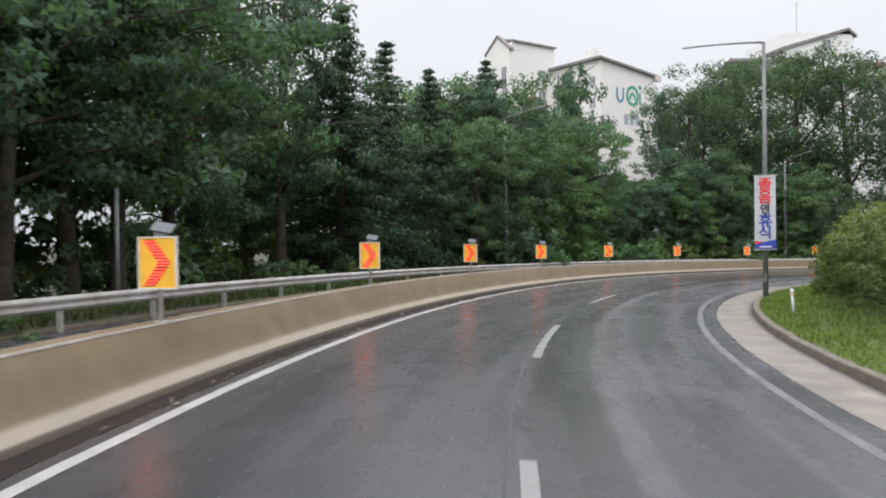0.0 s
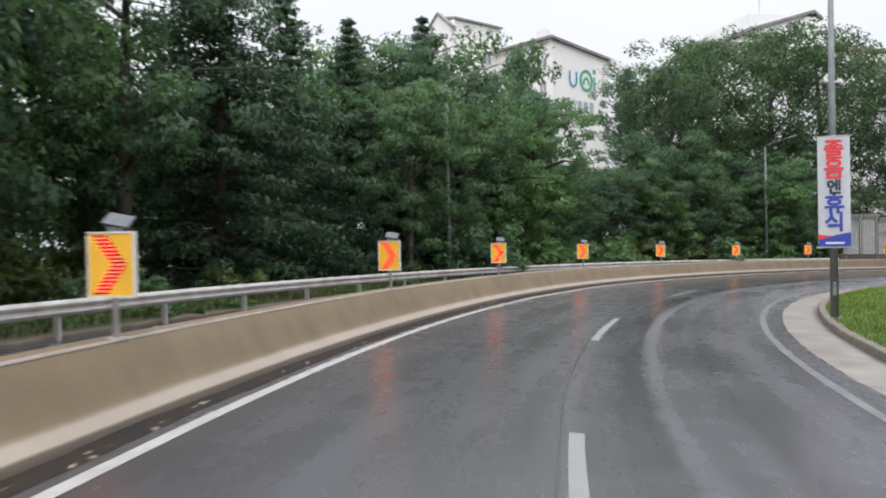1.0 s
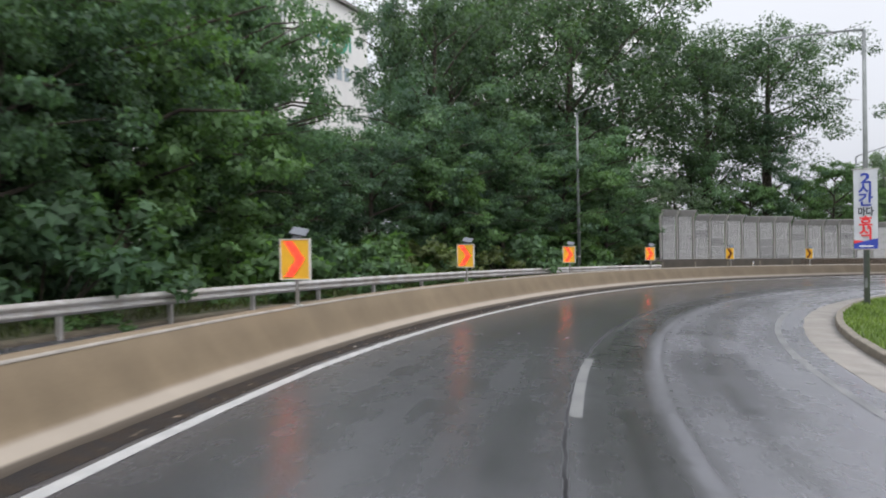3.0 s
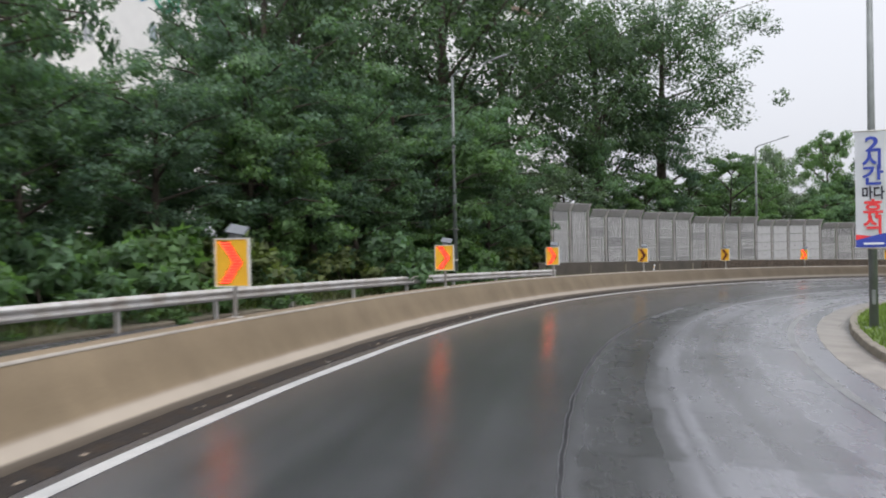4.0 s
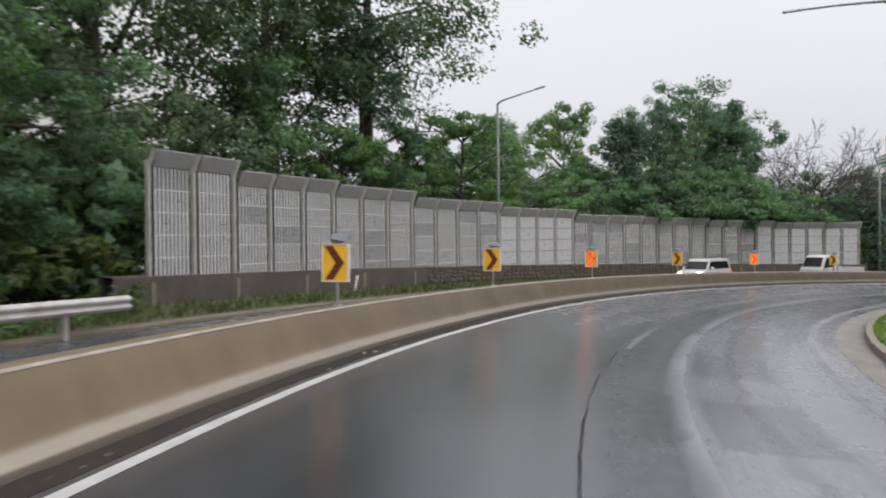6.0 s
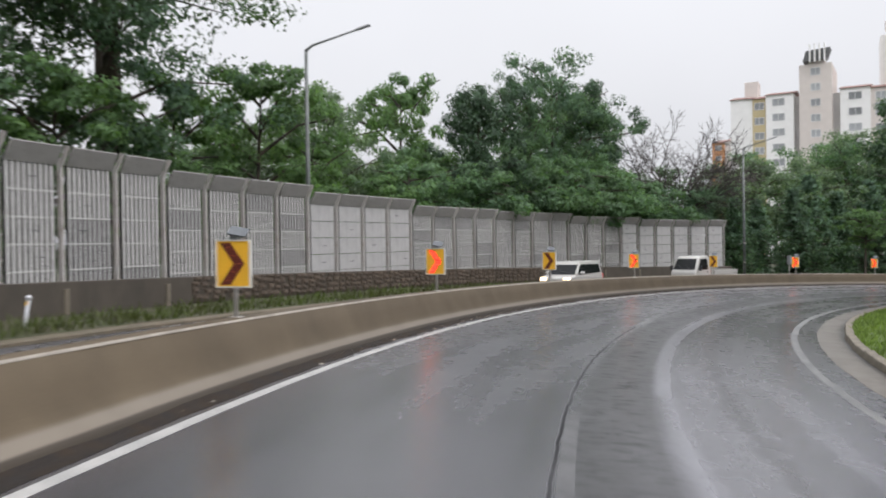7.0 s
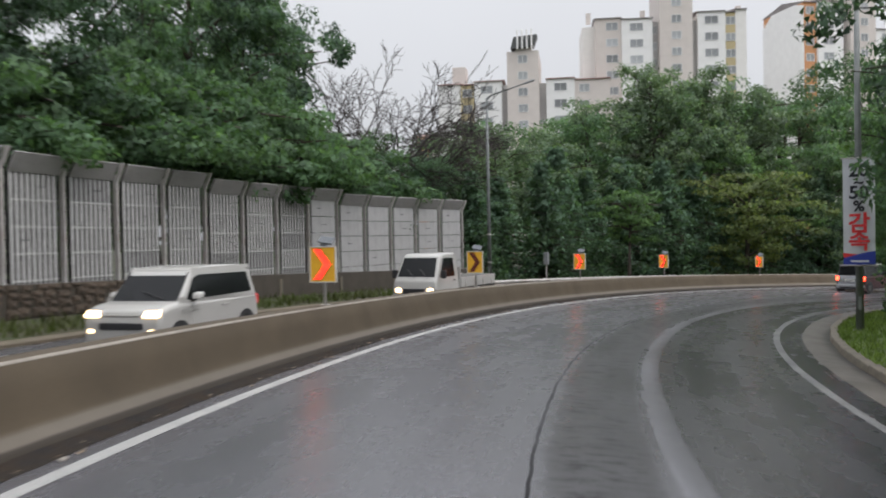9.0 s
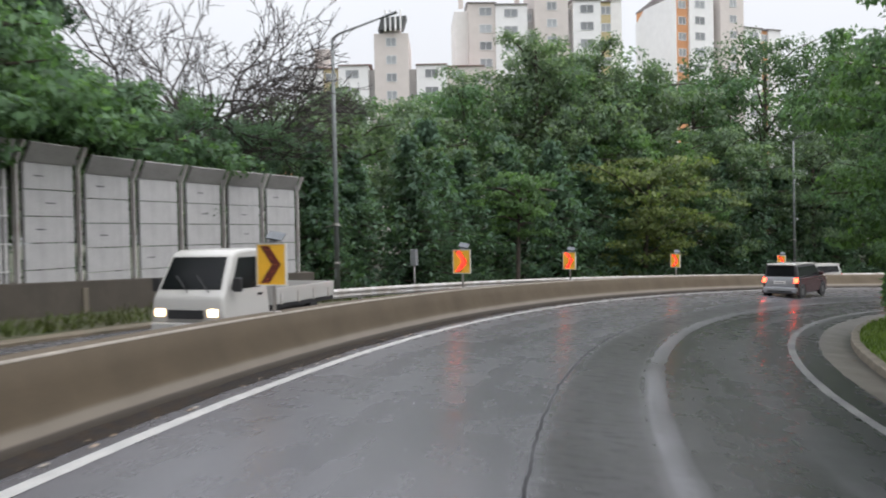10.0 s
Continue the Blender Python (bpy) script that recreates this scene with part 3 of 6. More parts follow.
def road_of(x, y):
    """s and n of a place of the plan."""
    d = (AX_X - x) ** 2 + (AX_Y - y) ** 2
    i = int(np.argmin(d))
    dx, dy, h = x - AX_X[i], y - AX_Y[i], AX_H[i]
    return AX_S[i] - math.sin(h) * dx + math.cos(h) * dy, math.cos(h) * dx + math.sin(h) * dy


FAR_DROP = -0.47  # the opposite carriageway lies this much below the plane of the near one
LEVELS_N = (-400, -60, -30, -13.0, -12.6, -10.2, -10.1, -4.2, -4.1, 5.3, 5.4, 8.0, 14.0, 30, 45)


def ground_h(s, n):
    """Height of the natural ground over the leaning plane; sunk under the paved strips."""
    hs = (-30, -4.2, -2.4, -1.25, -0.75, -0.62, -0.85, -0.85, -0.5, -0.3, -0.25, 0.1, 1.36, 2.7, 3.2)
    return float(np.interp(n, LEVELS_N, hs))


# ---- mesh helpers ----
def mesh_of(name, verts, faces, material, smooth=False, uv=None):
    me = bpy.data.meshes.new(name)
    me.from_pydata(verts, [], faces)
    for m in (material if isinstance(material, (list, tuple)) else [material]):
        me.materials.append(m)
    if smooth:
        me.polygons.foreach_set("use_smooth", [True] * len(me.polygons))
    if uv is not None:
        layer = me.uv_layers.new(name="road")
        idx = np.zeros(len(me.loops), dtype=np.int32)
        me.loops.foreach_get("vertex_index", idx)
        layer.data.foreach_set("uv", np.asarray(uv, dtype=np.float32)[idx].ravel())
    me.update()
    return me


def part(name, bm, material, parent, label="", smooth=False):
    """Links a bmesh as one mesh under a thing or under a part."""
    me = bpy.data.meshes.new(name)
    bm.normal_update()
    bm.to_mesh(me)
    bm.free()
    me.materials.append(material)
    if smooth:
        me.polygons.foreach_set("use_smooth", [True] * len(me.polygons))
    ob = new(name, me)
    if parent:
        ob.parent = parent
    if label:
        ob["label"] = label
    return ob


def thing(name, m, label, category, group="", kind=""):
    ob = new(name)
    ob.empty_display_size = 0.2
    ob.matrix_world = m
    return tagged(ob, label, category, group, kind)


def box(x0, y0, z0, x1, y1, z1, bevel=0.0, bm=None):
    bm = bm or bmesh.new()
    r = bmesh.ops.create_cube(bm, size=1)
    for v in r["verts"]:
        v.co = Vector(((x0 + x1) / 2 + v.co.x * (x1 - x0), (y0 + y1) / 2 + v.co.y * (y1 - y0), (z0 + z1) / 2 + v.co.z * (z1 - z0)))
    if bevel:
        edges = list({e for v in r["verts"] for e in v.link_edges})
        bmesh.ops.bevel(bm, geom=edges, offset=bevel, segments=2, affect="EDGES", profile=0.5)
    return bm


def tube(points, radii, sides=8, bm=None, cap=True):
    """A bent, tapering tube through the points."""
    bm = bm or bmesh.new()
    rings = []
    pts = [Vector(p) for p in points]
    for i, p in enumerate(pts):
        d = (pts[min(i + 1, len(pts) - 1)] - pts[max(i - 1, 0)]).normalized()
        side = d.cross(Vector((0.31, 0.17, 0.93))).normalized() if abs(d.z) < 0.95 else d.cross(Vector((0, 1, 0))).normalized()
        up = side.cross(d)
        r = radii[i] if isinstance(radii, (list, tuple)) else radii
        rings.append([bm.verts.new(p + (side * math.cos(a) + up * math.sin(a)) * r) for a in (2 * math.pi * k / sides for k in range(sides))])
    for a, b in zip(rings, rings[1:]):
        for k in range(sides):
            bm.faces.new((a[k], a[(k + 1) % sides], b[(k + 1) % sides], b[k]))
    if cap:
        bm.faces.new(list(reversed(rings[0])))
        bm.faces.new(rings[-1])
    return bm


def prism(outline, x0, x1, bm=None, bevel=0.0):
    """A side outline of (y, z) drawn out from x0 to x1."""
    bm = bm or bmesh.new()
    a = [bm.verts.new((x0, y, z)) for y, z in outline]
    b = [bm.verts.new((x1, y, z)) for y, z in outline]
    k = len(outline)
    bm.faces.new(a)
    bm.faces.new(list(reversed(b)))
    for i in range(k):
        bm.faces.new((a[(i + 1) % k], a[i], b[i], b[(i + 1) % k]))
    bmesh.ops.recalc_face_normals(bm, faces=bm.faces)
    if bevel:
        bmesh.ops.bevel(bm, geom=list(bm.edges), offset=bevel, segments=2, affect="EDGES", profile=0.5)
    return bm


def ribbon(name, s0, s1, profile, material, label, category, step=1.0, closed=False, kind="structure", wobble=0.0, parent=None, shift=None):
    """A strip along the road: a cross-section of (n, h) points swept from s0 to s1; shift(s, n) moves it sideways."""
    k = max(2, int(round((s1 - s0) / step)) + 1)
    verts, uv, faces = [], [], []
    w = len(profile)
    for s in np.linspace(s0, s1, k):
        for n_, h in profile:
            dn = wobble * (noise.noise(Vector((s * 0.9, n_ * 3, 1.7))) + 0.5 * noise.noise(Vector((s * 3.1, n_, 5.2))))
            verts.append(at(s, n_ + dn + (shift(s, n_) if shift else 0.0), h))
            uv.append((s, n_))
    for i in range(k - 1):
        for j in range(w if closed else w - 1):
            a, b = i * w + j, i * w + (j + 1) % w
            faces.append((a, b, b + w, a + w))
    if closed:
        faces += [tuple(range(w - 1, -1, -1)), tuple((k - 1) * w + j for j in range(w))]
    ob = new(name, mesh_of(name, verts, faces, material, uv=uv))
    if parent:
        ob.parent = parent
        return ob
    return tagged(ob, label, category, kind=kind)

# ---- ground, carriageways, barrier, kerb ----
def spaced(lo, hi, a, b, fine):
    inside = list(np.arange(lo, hi + 0.01, fine))
    left = [lo - (i ** 2.2) * 3.2 for i in range(1, 24)]
    right = [hi + (i ** 2.2) * 3.2 for i in range(1, 24)]
    return np.array(sorted([v for v in left + right if a < v < b] + inside + [a, b]))


gx, gy = spaced(-48, 120, -2500, 2500, 2.0), spaced(-42, 122, -2500, 2500, 2.0)
verts, faces = [], []
for y in gy:
    for x in gx:
        s, n = road_of(x, y)
        z = axis_z(np.clip(s, -55, 230)) - lean(s) * max(-60, min(n, 45)) + ground_h(s, n) + 0.12 * noise.noise(Vector((x * 0.15, y * 0.15, 0)))
        far = max(0.0, min(1.0, (max(abs(x - 35), abs(y - 45)) - 110) / 120))
        verts.append((x, y, z * (1 - far) - 4.5 * far))
w = len(gx)
for j in range(len(gy) - 1):
    for i in range(w - 1):
        a = j * w + i
        faces.append((a, a + 1, a + w + 1, a + w))
ground_me = mesh_of("ground", verts, faces, [SOIL, TURF], True)
ground_me.polygons.foreach_set("material_index", [1 if road_of(p.center.x, p.center.y)[1] > 6 and abs(p.center.x) < 160 and abs(p.center.y) < 120 else 0 for p in ground_me.polygons])
tagged(new("ground", ground_me), "dark damp soil under trees with leaf litter", "ground", kind="structure")

tagged(ribbon("road", -40, 215, [(n, 0) for n in np.linspace(-3.62, 4.66, 15)], ASPHALT, "", "", 1.0),
       "wet dark asphalt carriageway with worn tracks and sealed joints", "road", kind="structure")
ribbon("road_opposite", -40, 215, [(n, FAR_DROP) for n in np.linspace(-9.9, -4.15, 8)], ASPHALT_OLD,
       "wet grey asphalt of the opposite carriageway beyond the barrier", "road")

# how far the outer line, the barrier's foot and its top stray sideways along the road
STRAY_S = (-10, 12, 28, 44, 50, 56, 62, 70, 85, 98, 113, 150)
STRAY_LINE = (0.05, 0.06, 0.03, -0.03, 0.08, 0.18, 0.14, 0.04, 0.11, 0.01, 0.0, 0.0)
STRAY_FOOT = (0.0, 0.0, 0.02, -0.02, 0.04, 0.10, 0.07, 0.02, 0.12, -0.04, -0.10, -0.06)
STRAY_TOP = (-0.06, -0.07, -0.09, -0.09, -0.02, 0.06, 0.03, -0.03, 0.07, 0.01, 0.03, 0.0)


def stray_line(s, n):
    return float(np.interp(s, STRAY_S, STRAY_LINE))


def stray_barrier(s, n):
    low = max(0.0, min(1.0, (n + 3.9) / 0.35))
    return float(np.interp(s, STRAY_S, STRAY_FOOT)) * low + float(np.interp(s, STRAY_S, STRAY_TOP)) * (1 - low)


# painted lines
ribbon("edge_line_outer", -30, 205, [(-3.22, 0.004), (-3.08, 0.004)], PAINT_WHITE, "white painted edge line along the barrier", "road marking", 0.5, wobble=0.008, shift=stray_line)
ribbon("edge_line_inner", -30, 205, [(-0.075, 0.004), (0.075, 0.004)], PAINT_WORN, "worn pale edge line beside the gutter", "road marking", 0.5, wobble=0.012,
       shift=lambda s, n: float(np.interp(s, (0, 25, 50, 75, 97, 115, 125, 150), (3.5, 3.58, 3.68, 3.80, 3.92, 3.93, 3.84, 3.8))))
for s1, n0, length, paint in ((-16.5, 0.3, 5.3, PAINT_DASH), (-4.2, 0.3, 5.3, PAINT_DASH), (8.0, 0.26, 5.3, PAINT_DASH), (19.8, 0.22, 5.6, PAINT_DASH), (32.4, 0.16, 5.0, PAINT_DASH),
                              (46.7, 0.19, 4.6, PAINT_WORN), (71.4, 0.33, 4.6, PAINT_GHOST), (88.0, 0.33, 4.4, PAINT_GHOST), (103.6, 0.16, 3.6, PAINT_FAINT)):
    ribbon("lane_dash", s1 - length, s1, [(n0, 0.004), (n0 + 0.14, 0.004)], paint, "worn white lane dash on wet asphalt", "road marking", 0.5, wobble=0.01)
# grit that has washed up at the barrier's foot
ribbon("grit_strip", -30, 205, [(-3.545, 0.05), (-3.48, 0.024), (-3.44, 0.012), (-3.39, 0.007), (-3.31, 0.003)], GRIT, "dark wet grit and litter along the barrier foot", "grit", 0.25, wobble=0.035, kind="stuff", shift=stray_barrier)


# the concrete median barrier: sloped foot, steep face, flat top
barrier = tagged(new("median_barrier"), "tan weathered concrete median barrier with sloped pale foot", "barrier", kind="structure")
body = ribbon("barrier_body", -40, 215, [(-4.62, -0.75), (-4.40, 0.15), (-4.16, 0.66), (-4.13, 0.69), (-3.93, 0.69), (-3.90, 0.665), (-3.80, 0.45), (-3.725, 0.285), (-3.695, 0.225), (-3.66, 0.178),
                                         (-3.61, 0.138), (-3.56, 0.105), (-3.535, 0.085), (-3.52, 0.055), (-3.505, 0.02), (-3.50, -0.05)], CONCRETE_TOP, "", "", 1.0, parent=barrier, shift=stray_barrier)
body.data.polygons.foreach_set("use_smooth", [True] * len(body.data.polygons))
ribbon("barrier_edge", -40, 215, [(-3.922, 0.6935), (-3.91, 0.692), (-3.899, 0.676), (-3.897, 0.668)], CONCRETE_EDGE, "", "", 1.0, parent=barrier, wobble=0.004, shift=stray_barrier)

# concrete gutter, kerb and verge on the inside of the bend
ribbon("gutter", -40, 215, [(4.28, -0.02), (4.29, 0.007), (4.5, 0.009), (4.72, 0.009), (4.9, 0.004), (5.12, -0.004)], APRON, "pale stained concrete gutter beside the kerb", "gutter", 0.5, wobble=0.03,
       shift=lambda s, n: float(np.interp(s, (0, 30, 57, 100, 120, 140), (-0.28, -0.23, 0.02, 0.16, 0.18, 0.1))) * max(0.0, min(1.0, (4.8 - n) / 0.5)))
kerb = tagged(new("kerb"), "low weathered concrete kerb with mossy joints", "kerb", kind="structure")
ribbon("verge_inner", -40, 215, [(5.28, 0.10), (6.2, 0.20), (7.2, 0.36), (8.2, 0.50), (10, 0.8), (14, 1.5)], TURF, "mown grass verge rising from the kerb", "grass verge", 1.0, wobble=0.05)
ribbon("verge_outer", -40, 215, [(-12.9, FAR_DROP + 0.10), (-11, FAR_DROP + 0.09), (-10.15, FAR_DROP + 0.07)], VERGE, "weedy grass strip beyond the opposite carriageway", "grass verge", 1.0, wobble=0.05)
ribbon("kerb_opposite", -40, 215, [(-10.2, FAR_DROP + 0.06), (-10.18, FAR_DROP + 0.08), (-9.92, FAR_DROP + 0.08), (-9.89, FAR_DROP + 0.06), (-9.89, FAR_DROP - 0.05)], KERB_TAN, "low concrete edging of the opposite carriageway", "kerb", 1.0)


# ---- noise wall ----
WALL_S0, PANEL_W, WALL_N = 85.27, 1.533, -12.4


def corrugated(w, h):
    """A pressed panel with upright ribs, x along it, facing +y."""
    bm = bmesh.new()
    ribs = 9
    pitch = w / ribs
    xs = []
    for i in range(ribs):
        x = -w / 2 + i * pitch
        xs += [(x, 0), (x + pitch * 0.46, 0), (x + pitch * 0.50, 0.032), (x + pitch * 0.95, 0.032), (x + pitch * 0.99, 0)]
    xs.append((w / 2, 0))
    lo = [bm.verts.new((x, y, 0)) for x, y in xs]
    hi = [bm.verts.new((x, y, h)) for x, y in xs]
    back = [bm.verts.new((x, -0.06, z)) for x, z in ((-w / 2, 0), (w / 2, 0), (w / 2, h), (-w / 2, h))]
    for i in range(len(xs) - 1):
        bm.faces.new((lo[i + 1], lo[i], hi[i], hi[i + 1]))
    bm.faces.new(back)
    return bm


wall = tagged(new("noise_wall"), "grey metal noise wall of ribbed panels with leaning top", "noise wall", kind="structure")
NP = 33
panel_me = {}
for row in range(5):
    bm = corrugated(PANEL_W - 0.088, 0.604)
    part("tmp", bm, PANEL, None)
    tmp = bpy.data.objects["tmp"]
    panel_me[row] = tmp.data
    tmp.data.materials.append(PANEL_GROOVE_SHADE)
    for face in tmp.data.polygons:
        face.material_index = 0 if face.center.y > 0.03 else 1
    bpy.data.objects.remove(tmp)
dull_me = panel_me[0].copy()
dull_me.materials[0] = PANEL_DIM
flat_bm = box(-(PANEL_W - 0.088) / 2, -0.06, 0.006, (PANEL_W - 0.088) / 2, 0.026, 0.606, 0.006)
flat_me = part("tmp", flat_bm, PANEL_DIM, None).data
bpy.data.objects.remove(bpy.data.objects["tmp"])
joint_me = part("tmp", box(-(PANEL_W - 0.12) / 2, 0.0, -0.012, (PANEL_W - 0.12) / 2, 0.040, 0.012), PANEL, None).data
bpy.data.objects.remove(bpy.data.objects["tmp"])
pale_me = part("tmp", box(-(PANEL_W - 0.05) / 2, -0.06, 0.006, (PANEL_W - 0.05) / 2, 0.026, 0.606, 0.006), PANEL_DIM, None).data
bpy.data.objects.remove(bpy.data.objects["tmp"])
slim_me = part("tmp", box(-0.026, -0.09, 0, 0.026, 0.036, 3.42, 0.006), PANEL_POST, None).data
bpy.data.objects.remove(bpy.data.objects["tmp"])
FLAT = {12, 13, 14, 15}
PALE = {27, 28, 29, 30, 31, 32}
post_me = part("tmp", box(-0.036, -0.09, 0, 0.036, 0.05, 3.42, 0.008), PANEL_POST, None).data
bpy.data.objects.remove(bpy.data.objects["tmp"])
cap_bm = prism([(-0.05, 0), (0.03, 0), (0.26, 0.43), (0.20, 0.46)], -PANEL_W / 2 + 0.02, PANEL_W / 2 - 0.02, bevel=0.008)
cap_me = part("tmp", cap_bm, PANEL_CAP, None).data
bpy.data.objects.remove(bpy.data.objects["tmp"])
slot_me = part("tmp", box(-0.13, 0.02, -0.012, 0.13, 0.036, 0.012), PANEL_SLOT, None).data
bpy.data.objects.remove(bpy.data.objects["tmp"])
arm_me = part("tmp", prism([(-0.06, -0.02), (0.04, -0.02), (0.275, 0.455), (0.16, 0.48)], -0.028, 0.028), PANEL_POST, None).data
bpy.data.objects.remove(bpy.data.objects["tmp"])
rng = random.Random(4)
stone_me = []
for i in range(4):
    bm = box(-0.5, -0.06, -0.5, 0.5, 0.08, 0.5)
    bmesh.ops.subdivide_edges(bm, edges=list(bm.edges), cuts=1, use_grid_fill=True)
    for v in bm.verts:
        v.co += Vector((rng.uniform(-.06, .06), rng.uniform(-.012, .015), rng.uniform(-.06, .06)))
        if v.co.y > 0 and (abs(v.co.x) > 0.3 or abs(v.co.z) > 0.3):
            v.co.y *= 0.5
    stone_me.append(part("tmp", bm, STONE, None).data)
    bpy.data.objects.remove(bpy.data.objects["tmp"])


def wall_piece(name, me, m):
    ob = new(name, me)
    ob.parent = wall
    ob.matrix_world = m
    return ob


STEPS = ((0, 3.86), (2, 3.65), (5, 3.64), (8, 3.52), (12, 3.46), (16, 3.38), (20, 3.50), (24, 3.56), (28, 3.66), (33, 3.6))


def wall_top(i):
    """Panels keep level in groups of a few and step down with the road."""
    for (a, h), (b, _) in zip(STEPS, STEPS[1:]):
        if a <= i < b:
            s = WALL_S0 + (a + b) / 2 * PANEL_W
            return float(axis_z(s) - lean(s) * WALL_N + h)


for i in range(NP):
    s = WALL_S0 + (i + 0.5) * PANEL_W
    m = stand(s, WALL_N, 0, -90)
    m.translation.z = 0
    top = wall_top(i)
    base = top - 0.44 - 5 * 0.62
    for row in range(5):
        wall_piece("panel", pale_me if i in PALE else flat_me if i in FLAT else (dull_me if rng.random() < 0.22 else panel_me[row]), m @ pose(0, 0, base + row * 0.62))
        if row and i not in FLAT | PALE:
            wall_piece("joint_strip", joint_me, m @ pose(0, 0, base + row * 0.62 - 0.008))
        if rng.random() < 0.42:
            wall_piece("slot", slot_me, m @ pose(rng.uniform(-.4, .4), 0, base + row * 0.62 + 0.31))
    wall_piece("cap", cap_me, m @ pose(0, 0.02, top - 0.45))
    for e in ((0,) if i < NP - 1 else (0, 1)):
        mp = stand(s + (e - 0.5) * PANEL_W, WALL_N, 0, -90)
        mp.translation.z = 0
        wall_piece("post", slim_me if i in PALE and i != 27 else post_me, mp @ pose(0, 0, max(top, wall_top(max(i - 1, 0))) - 0.45 - 3.25))
        wall_piece("cap_bracket", arm_me, mp @ pose(0, 0.02, max(top, wall_top(max(i - 1, 0))) - 0.45))

# the stone footing under it
footing = tagged(ribbon("footing", WALL_S0 - 1.2, WALL_S0 + NP * PANEL_W + 0.6,
                        [(-12.75, -0.8), (-12.75, 0.42), (-12.32, 0.42), (-12.30, 0.40), (-12.30, -0.8)], MORTAR, "", "", 1.0),
                 "stained stone footing below the noise wall", "retaining wall", kind="structure")
pier_me = part("tmp", box(-0.08, -0.03, 0, 0.08, 0.035, 0.62, 0.01), KERB, None).data
bpy.data.objects.remove(bpy.data.objects["tmp"])
for i in range(NP):
    s = WALL_S0 + i * PANEL_W
    if not 98 < s < 121.5 and i % 2 == 0:
        ob = new("pier", pier_me)
        ob.parent = footing
        ob.matrix_world = stand(s, -12.29, FAR_DROP + 0.1, -90)
s = 98.6
count = 0
while s < 121.4 and count < 290:
    h = FAR_DROP + 0.14
    while h < 0.36:
        hh = rng.uniform(0.15, 0.24)
        if h + hh > 0.42:
            hh = 0.42 - h
        if hh > 0.08:
            ww = rng.uniform(0.24, 0.42)
            ob = new("stone", rng.choice(stone_me))
            ob.parent = footing
            ob.matrix_world = stand(s + rng.uniform(-.08, .08), -12.29, h + hh / 2, -90) @ Matrix.Diagonal((ww * 0.98, 0.8, hh * 0.94, 1))
            count += 1
        h += hh
    s += 0.335

# ---- trees and shrubs ----
def leaf_cloud(centres, radii, per, size, rng, flat=0.5, droop=0.15, long=1.2, heart=None):
    """Leaves as small pointed blades, clumped round the centres, and the way each one faces. heart: the middle of the whole crown."""
    k = len(centres)
    c = np.repeat(np.asarray(centres), per, axis=0)
    r = np.repeat(np.asarray(radii), per)[:, None]
    off = rng.normal(size=(k * per, 3))
    off /= np.linalg.norm(off, axis=1)[:, None] + 1e-6
    off *= (rng.uniform(0, 1, (k * per, 1)) ** 0.36) * r
    off[:, 2] *= flat
    p = c + off
    out = off / (np.linalg.norm(off, axis=1)[:, None] + 1e-6)
    # the blades lie like scales round each clump, turned a little at random
    face = out * 0.85 + np.array([0, 0, 0.35]) + rng.normal(size=p.shape) * 0.5
    d = rng.normal(size=p.shape) + np.array([0, 0, -droop * 2])
    d -= face * ((d * face).sum(1) / (face * face).sum(1))[:, None]
    d /= np.linalg.norm(d, axis=1)[:, None] + 1e-6
    side = np.cross(d, face)
    side /= np.linalg.norm(side, axis=1)[:, None] + 1e-6
    sz = size * rng.uniform(0.6, 1.35, (len(p), 1))
    a = p - side * sz * 0.44
    b = p + side * sz * 0.44
    e = p + d * sz * long
    whole = p - (np.asarray(heart) if heart is not None else p.mean(0))
    whole /= np.linalg.norm(whole, axis=1)[:, None] + 1e-6
    way = out * 0.75 + whole * 0.5 + np.array([0, 0, 0.3]) + rng.normal(size=p.shape) * 0.22
    way /= np.linalg.norm(way, axis=1)[:, None] + 1e-6
    return np.stack([a, b, e], 1).reshape(-1, 3), np.repeat(way, 3, axis=0)


def leaf_mesh(name, v, material, corners=3):
    v, way = v if isinstance(v, tuple) else (v, None)
    me = bpy.data.meshes.new(name)
    k = len(v) // corners
    me.vertices.add(len(v))
    me.vertices.foreach_set("co", np.ascontiguousarray(v, dtype=np.float32).ravel())
    me.loops.add(len(v))
    me.loops.foreach_set("vertex_index", np.arange(len(v), dtype=np.int32))
    me.polygons.add(k)
    me.polygons.foreach_set("loop_start", np.arange(0, len(v), corners, dtype=np.int32))
    me.materials.append(material)
    me.update(calc_edges=True)
    if way is not None:
        me.polygons.foreach_set("use_smooth", np.ones(k, dtype=bool))
        me.normals_split_custom_set_from_vertices(way.tolist())
    return me


